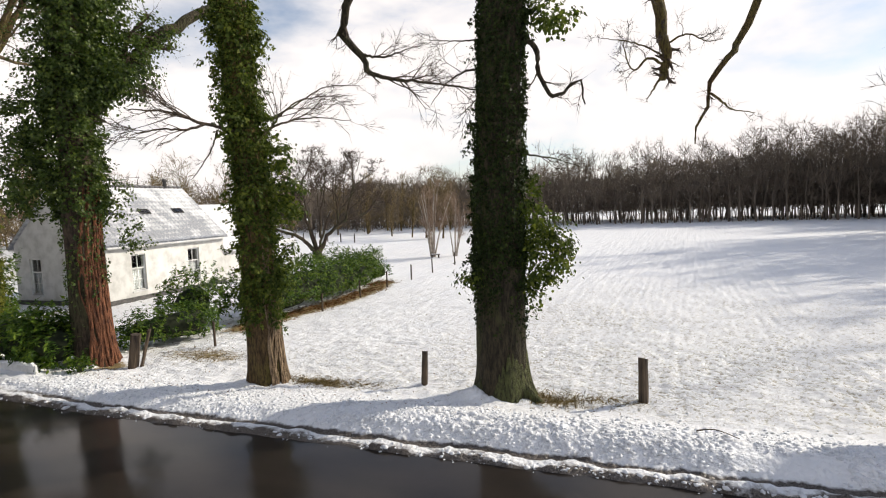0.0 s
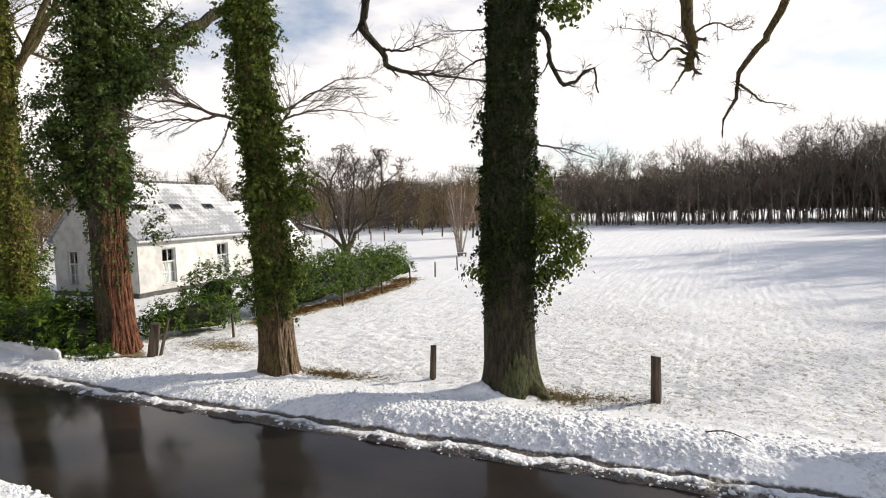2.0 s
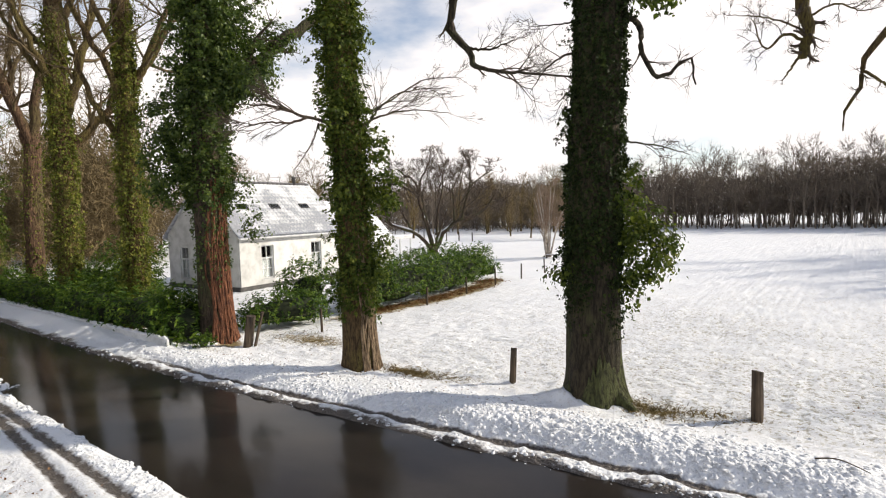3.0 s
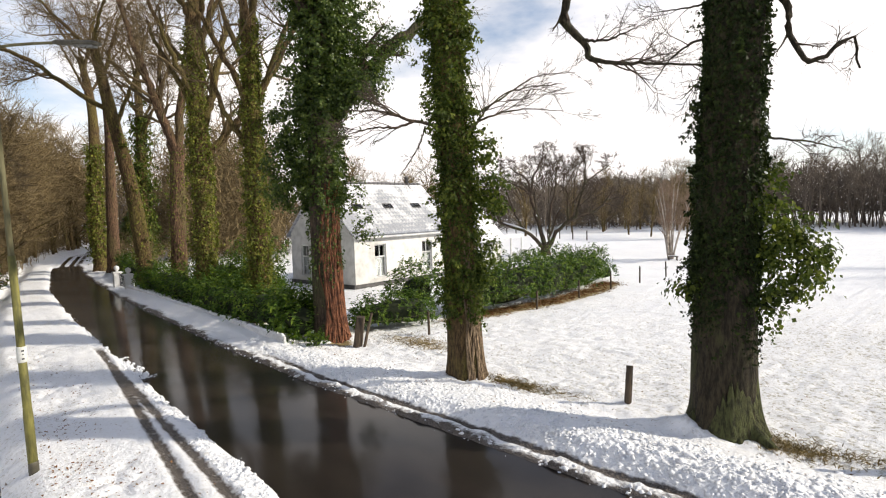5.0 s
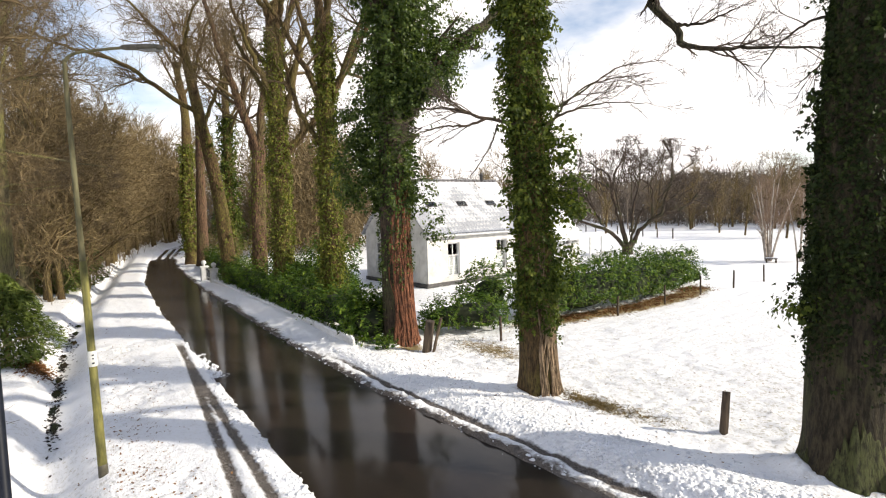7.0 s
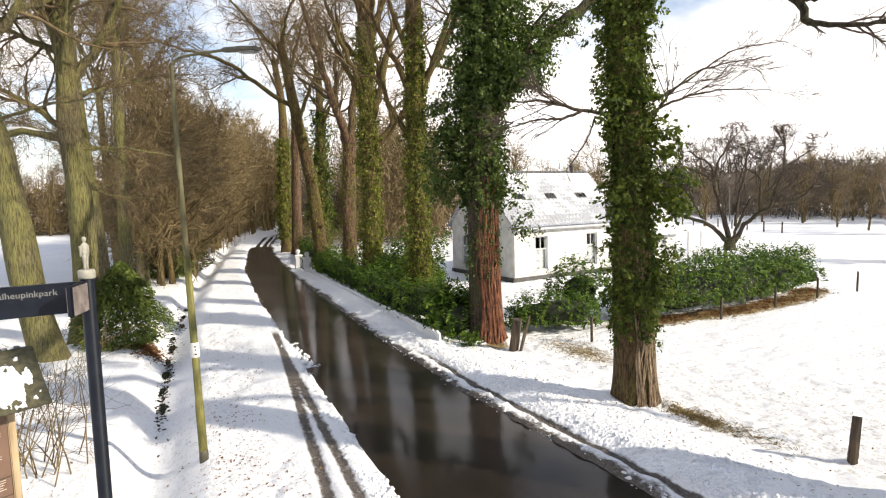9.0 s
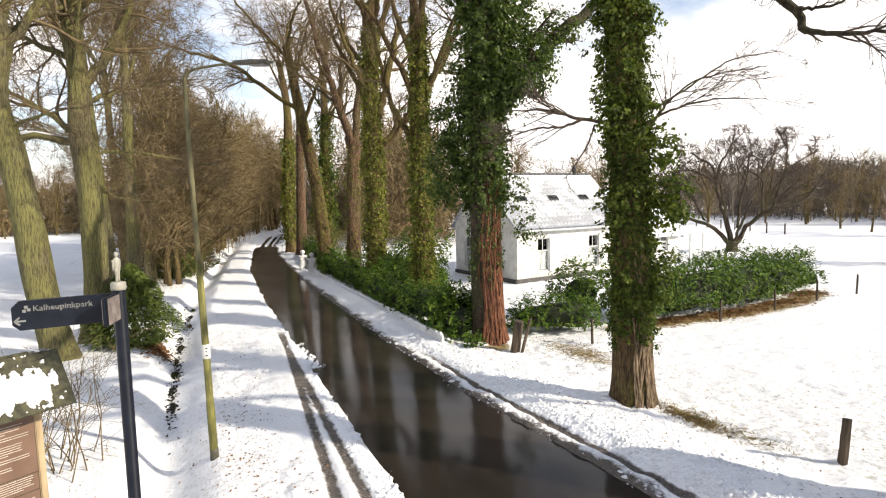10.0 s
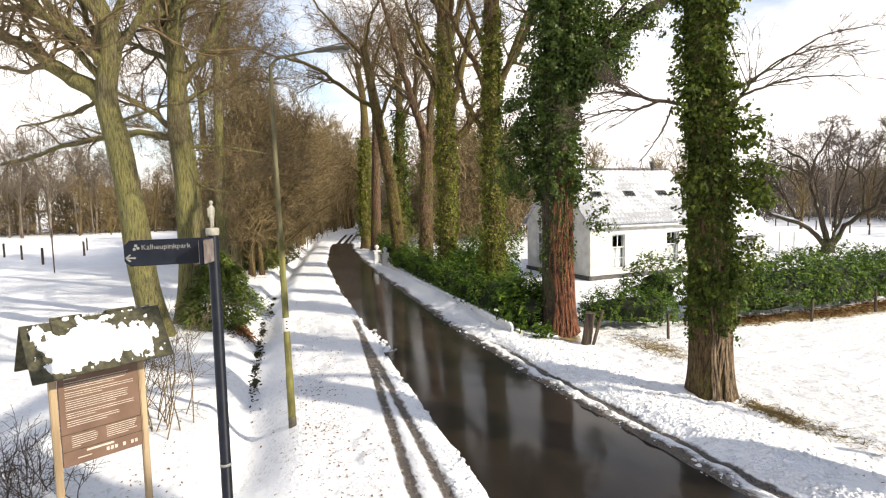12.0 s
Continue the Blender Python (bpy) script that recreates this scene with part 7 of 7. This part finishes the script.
def statuette():
    """A small plain standing figure on the finger post."""
    bm = bmesh.new()
    for y, lean in ((-0.011, 0.25), (0.011, -0.25)):
        lathe([(0.010, 0.0), (0.008, 0.03), (0.012, 0.075), (0.014, 0.10)], 10, bm, (0.004 * lean, y, 0))
    n0 = len(bm.verts)
    lathe([(0.020, 0.088), (0.023, 0.105), (0.026, 0.13), (0.029, 0.155), (0.020, 0.170), (0.008, 0.176), (0.008, 0.182), (0.014, 0.192), (0.015, 0.203), (0.009, 0.214)], 14, bm)
    bm.verts.ensure_lookup_table()
    for v in bm.verts[n0:]:
        v.co.x *= 0.62 if v.co.z < 0.178 else 1.0
    for s in (-1, 1):
        lathe([(0.006, 0.085), (0.008, 0.12), (0.009, 0.158)], 8, bm, (-0.004, s * 0.031, 0))
    me = bpy.data.meshes.new("statuette")
    bm.to_mesh(me)
    ob = place(new("statuette", me), FIGURE)
    ob.matrix_basis = pose(-3.92, 0.95, 3.61, 0, 0, 55) @ Matrix.Diagonal((0.85, 0.85, 0.88, 1))
    tagged(ob, "small pale stone statuette on top of the finger post", "statuette")


statuette()


# ---- notice board ----
def notice_board():
    a, b = Vector((-5.87, -0.70, 0)), Vector((-6.27, -0.02, 0))
    turn = math.degrees(math.atan2((b - a).y, (b - a).x))
    W = (b - a).length
    nb = thing("notice_board", "roofed brown notice board on pale wooden posts", "notice board", (a.x, a.y, ground_at(a.x, a.y) - 0.01), turn=turn)
    # local: x from post to post, -y faces the lane side
    for x in (0, W):
        part("post", box(0.062, 0.062, 2.3, x, 0, 1.0, 0.008), PALE_WOOD, nb)
    bd = part("board", box(W - 0.075, 0.03, 0.94, W / 2, -0.015, 1.65, 0.004), BOARD_BROWN, nb)
    for z in (1.50, 1.33):
        part("seam", box(W - 0.08, 0.006, 0.006, W / 2, -0.031, z), SHINGLE, bd)
    rng = random.Random(4)

    def lines(x0, x1, z0, n, dz, hgt, name="print_line"):
        for k in range(n):
            w = (x1 - x0) * rng.uniform(0.86, 1.0) * (1.0 if k < n - 1 else rng.uniform(0.3, 0.8))
            part(name, box(w, 0.003, hgt, x0 + w / 2, -0.0325, z0 - dz * k), BOARD_INK, bd)
    lines(0.09, W - 0.36, 2.045, 1, 0.03, 0.013)
    lines(0.09, W - 0.08, 2.005, 4, 0.022, 0.006)
    lines(0.09, W - 0.07, 1.905, 3, 0.022, 0.006)
    lines(0.09, W - 0.08, 1.825, 5, 0.022, 0.006)
    lines(0.09, W - 0.08, 1.70, 3, 0.022, 0.006)
    lines(0.09, W - 0.22, 1.62, 3, 0.022, 0.006)
    lines(0.12, W / 2 - 0.04, 1.47, 6, 0.021, 0.006)
    lines(W / 2 + 0.03, W - 0.08, 1.48, 6, 0.021, 0.006)
    lines(0.24, W - 0.1, 1.30, 1, 0.03, 0.020)
    lines(0.16, W / 2 - 0.02, 1.245, 1, 0.03, 0.010)
    for k in range(8):                                   # large figures, not readable
        if k not in (3, 5):
            part("print_figure", box(0.026, 0.003, 0.036, W / 2 + 0.03 + 0.038 * k, -0.0325, 1.25), BOARD_INK, bd)
    # gabled roof of overlapping boards with lying snow
    half, ov, rz, ez = 0.33, 0.20, 2.60, 2.14
    ang, hyp = math.atan2(rz - ez, half), math.hypot(half, rz - ez)
    for s in (-1, 1):
        for k in range(5):
            w = (W + 2 * ov) / 5
            bm = box(w + 0.03, hyp + 0.03 * (k % 2) + 0.02, 0.024, -ov + w * (k + 0.5), 0, 0, 0.005)
            moved(bm, Matrix.Translation((0, s * half / 2, (rz + ez) / 2 + (0.0, 0.026, 0.008, 0.030, 0.016)[k])) @ Matrix.Rotation(-s * ang, 4, 'X'))
            part("roof_board", bm, SHINGLE, nb)
    part("beam", box(W + 0.3, 0.06, 0.07, W / 2, 0, 2.12, 0.006), PALE_WOOD, nb)
    # end boards under the slopes, at the side that the lane sees
    for x in (-0.06, W + 0.06):
        bm = bmesh.new()
        a = [bm.verts.new((x, yy, zz)) for yy, zz in ((-half * 0.86, ez + 0.02), (half * 0.86, ez + 0.02), (0, rz - 0.04))]
        b = [bm.verts.new((x + 0.02, v.co.y, v.co.z)) for v in a]
        bm.faces.new(list(reversed(a)))
        bm.faces.new(b)
        for i in range(3):
            bm.faces.new((a[i], a[(i + 1) % 3], b[(i + 1) % 3], b[i]))
        part("end_board", bm, SHINGLE, nb)
    # torn snow blankets on the slopes: a wide one in front, a strip along the ridge behind
    for s, t0, t1, cover in ((-1, 0.16, 0.93, 0.0), (1, 0.0, 0.35, 0.05)):
        n, m = 150, 60
        X = -ov * 0.8 + (W + 1.7 * ov) * np.arange(n + 1)[:, None] / n + np.zeros((1, m + 1))
        Dn = hyp * np.arange(m + 1)[None, :] / m + np.zeros((n + 1, 1))
        T = Dn / hyp
        edge = np.minimum(np.minimum(T - t0, t1 - T) * 1.5, np.minimum(X + ov * 0.75, W + ov * 0.8 - X) * 1.6)
        f = edge + 0.46 * (vnoise(X, Dn + s * 3, 0.12, 14) - 0.5) + 0.52 * (vnoise(X, Dn + s * 3, 0.05, 15) - 0.5) + 0.2 * (vnoise(X, Dn, 0.016, 36) - 0.5) - cover - 0.02
        up = 0.050 * smooth01(f, -0.02, 0.10) - 0.012 + 0.008 * vnoise(X, Dn, 0.05, 37)
        V = np.stack([X, s * (Dn * math.cos(ang) + up * math.sin(ang)), rz + 0.022 - Dn * math.sin(ang) + up * math.cos(ang)], -1).reshape(-1, 3)
        I = np.arange((n + 1) * (m + 1)).reshape(n + 1, m + 1)
        keep = (f > -0.03)[:-1, :-1]
        Q = np.stack([I[:-1, :-1], I[1:, :-1], I[1:, 1:], I[:-1, 1:]], -1)[keep]
        part("snow_patch", mesh_from("snow_patch", V, None, Q if s < 0 else Q[:, ::-1]), SNOW_CAP, nb, "torn blanket of lying snow")
    return nb


notice_board()


# ---- meadow trees ----
def apple_tree():
    x, y = -25.6, 34.8
    tree = thing("apple_tree", "old spreading bare orchard tree in the snowy meadow", "tree", (x, y, 0))
    store = Tubes(4)
    me, axis = trunk_mesh("trunk", [(x, y, -0.2), (x, y, 0.3), (x - 0.02, y, 0.75)], (0.36, 0.30), 14, 10, 0.3, 0.08, 5)
    wpart("trunk", me, BARK_DARK, tree)
    rt, dp = Vector((0.80, 0.60, 0)), Vector((-0.60, 0.80, 0))
    # (offset along the crown, offset in depth, height)
    boughs = [([(-0.05, 0, 0.4), (-0.35, 0.1, 2.0), (-0.7, 0.2, 3.2), (-1.05, 0.3, 4.6), (-1.4, 0.5, 5.8), (-2.7, 0.8, 6.8)], 0.19, 0.05, 2.0),
              ([(-1.05, 0.3, 4.6), (-2.0, 0.0, 5.3), (-3.5, -0.4, 5.8)], 0.09, 0.03, 1.8), ([(-1.05, 0.3, 4.4), (-0.8, -0.2, 5.8), (-0.2, -0.3, 7.0), (0.0, -0.4, 7.9)], 0.10, 0.03, 1.8),
              ([(-0.1, 0, 0.5), (-0.65, -0.3, 1.1), (-1.5, -0.7, 1.9), (-3.0, -1.2, 2.5), (-3.6, -1.4, 3.6), (-4.0, -1.5, 4.9)], 0.17, 0.04, 1.8), ([(-1.5, -0.7, 1.9), (-2.2, -0.4, 3.2), (-3.0, 0.2, 4.4)], 0.09, 0.03, 1.8),
              ([(0.1, 0, 0.45), (0.35, 0.2, 0.8), (0.85, 0.3, 1.8), (2.25, 0.4, 2.75), (3.8, 0.6, 3.2), (4.7, 0.8, 4.2), (5.0, 0.8, 5.0)], 0.20, 0.04, 1.8),
              ([(2.25, 0.4, 2.75), (2.6, 0.3, 3.9), (2.95, 0.0, 5.4), (2.95, -0.2, 6.8), (2.5, -0.3, 7.8)], 0.12, 0.03, 1.8), ([(2.95, 0.0, 5.3), (3.9, 0.5, 6.0), (4.8, 0.9, 6.6)], 0.07, 0.025, 1.6),
              ([(1.7, 0.4, 2.5), (1.7, -0.2, 3.8), (1.6, -0.6, 4.8), (0.7, -0.9, 5.5), (0.4, -1.0, 6.3)], 0.09, 0.03, 1.7), ([(0.1, 0, 0.6), (0.7, -0.5, 2.4), (1.1, -0.8, 3.5)], 0.11, 0.06, 0.6),
              ([(0.3, 0.4, 1.6), (0.5, 1.4, 3.6), (0.9, 2.4, 5.6), (0.8, 2.6, 6.9)], 0.11, 0.03, 1.8), ([(-0.4, -0.2, 2.2), (-0.6, -1.6, 3.9), (-0.9, -2.4, 5.4)], 0.09, 0.03, 1.8)]
    rng = random.Random(77)
    for k in range(30):                                   # boughs that close the dome
        a, b = rng.uniform(-5.2, 5.0), rng.uniform(-3.4, 3.4)
        top = 8.3 - 0.105 * a * a - 0.13 * b * b - rng.uniform(0, 0.8)
        low = (a * rng.uniform(0.55, 0.75), b * 0.65, rng.uniform(0.58, 0.7) * top)
        mid = (a * 0.8 + rng.uniform(-0.7, 0.7), b * 0.8 + rng.uniform(-0.7, 0.7), top * 0.86)
        boughs.append(([low, mid, (a, b, top)], 0.04, 0.015, 1.3))
    for k, (pts, r0, r1, L) in enumerate(boughs):
        line = [Vector((x, y, 0)) + rt * a + dp * b + Vector((0, 0, c)) for a, b, c in pts]
        high = pts[-1][2] > 4
        limb_part(tree, line, r0, r1, BARK_DARK, 400 + k, store, L * 1.25 if high else 0.8, ((8, 5, 3) if k < 12 else (6, 4, 3)) if high else (4, 3, 3), 3, (35, 80), up=0.10, wob=0.5, rmin=0.015, start=0.55 if k < 12 else 0.3)
        if k in (0, 3, 5, 9):
            sl = spline([p + Vector((0, 0, 0.9 * (r0 + (r1 - r0) * i / (len(line) - 1)))) for i, p in enumerate(line)][1:4 if k else 3], 14)
            ts = Tubes()
            ts.add(sl, [r0 * 0.42 * (0.5 + 0.5 * math.sin(3.1 * i / 13)) for i in range(14)], 6)
            wpart("snow_strip", ts.mesh("snow_strip"), SNOW_CAP, tree, "strip of lying snow")
    tagged(wpart("twig_spray", twig_mesh("twig_spray", store, 5, 1, 0.35, 0.02), TWIG, tree), kind="stuff")


apple_tree()


def birch(x, y, h, stems, fan, seed):
    """A clump of pale stems that fan out from one foot."""
    tree = thing("birch", "pale multi-stemmed birch with fine upswept twigs", "tree", (x, y, 0), "meadow birches")
    store, rng = Tubes(4), random.Random(seed)
    for k in range(stems):
        a = rng.uniform(0, 6.283)
        out = fan * rng.uniform(0.35, 1.0)
        tb, hh = Tubes(), h * rng.uniform(0.75, 1.05)
        pts = spline([(x + 0.1 * math.cos(a), y + 0.1 * math.sin(a), -0.2), (x + 0.45 * out * math.cos(a), y + 0.45 * out * math.sin(a), hh * 0.5), (x + out * math.cos(a), y + out * math.sin(a), hh)], 10)
        rad = [0.06 * (1 - 0.8 * i / 9) for i in range(10)]
        tb.add(pts, rad, 6)
        branch_off([tb, store, store, store], rng, pts, rad, hh * 0.3, 0, 2, (9, 5), 0.08, 0.18, (14, 34), (0.4, 0.7), 0.4, 0.35, 0.008)
        wpart("stem", tb.mesh("stem"), BIRCH, tree)
    tagged(wpart("twig_spray", twig_mesh("twig_spray", store, seed, 5, 0.45, 0.013), BIRCH_TWIG, tree), kind="stuff")


BIRCH_TWIG = simple("pale_birch_twigs", (0.20, 0.13, 0.09), (0.44, 0.33, 0.24), 6, 0.8, bump_s=0)
birch(-16.4, 35.9, 4.7, 11, 1.9, 1)
birch(-15.0, 36.6, 3.9, 6, 1.3, 2)

bench = thing("garden_bench", "small dark bench under the birches", "bench", (-15.9, 35.2, 0.02), turn=35)
part("seat", box(0.62, 0.28, 0.05, 0, 0, 0.24, 0.008), POST_WOOD, bench)
part("snow", box(0.58, 0.24, 0.04, 0, 0, 0.285, 0.015), SNOW_CAP, bench)
for x in (-0.24, 0.24):
    part("leg", box(0.06, 0.23, 0.44, x, 0, 0.0, 0.006), POST_WOOD, bench)

# twig lying on the snow
tb = Tubes()
z = ground_at(0.75, 8.45)
tb.add(spline([(0.45, 8.5, z + 0.04), (0.7, 8.47, z + 0.1), (1.0, 8.36, z + 0.05)], 8), [0.012 - 0.001 * i for i in range(8)], 6)
tagged(place(new("fallen_twig", tb.mesh("fallen_twig")), TWIG), "broken dark twig lying on the snow", "twig")

# dark pools in the ditch
prng = random.Random(9)
pools = []
for k in range(9):
    x = -13.0 - 14 * (k / 9) ** 1.2 - prng.uniform(0, 0.5)
    pools.append((x, 0.80 + float(np.interp(x, [-60, -40, -30, -20, -9], [5.6, 2.6, 1.25, 0.35, 0.0])) + prng.uniform(-0.05, 0.12), prng.uniform(0.09, 0.17)))
for k, (x, y, r) in enumerate(pools):
    rng = random.Random(k)
    bm = bmesh.new()
    bm.faces.new([bm.verts.new((3.2 * r * math.cos(a) * rng.uniform(0.45, 1.2), r * 0.7 * math.sin(a) * rng.uniform(0.45, 1.2), 0)) for a in (6.283 * i / 26 for i in range(26))])
    me = bpy.data.meshes.new("puddle")
    bm.to_mesh(me)
    ob = place(new("puddle", me), WATER)
    ob.matrix_basis = pose(x, y, ground_at(x, y) + 0.05)
    tagged(ob, "dark melt pool in the snowy ditch", "puddle", "ditch pools", "structure")
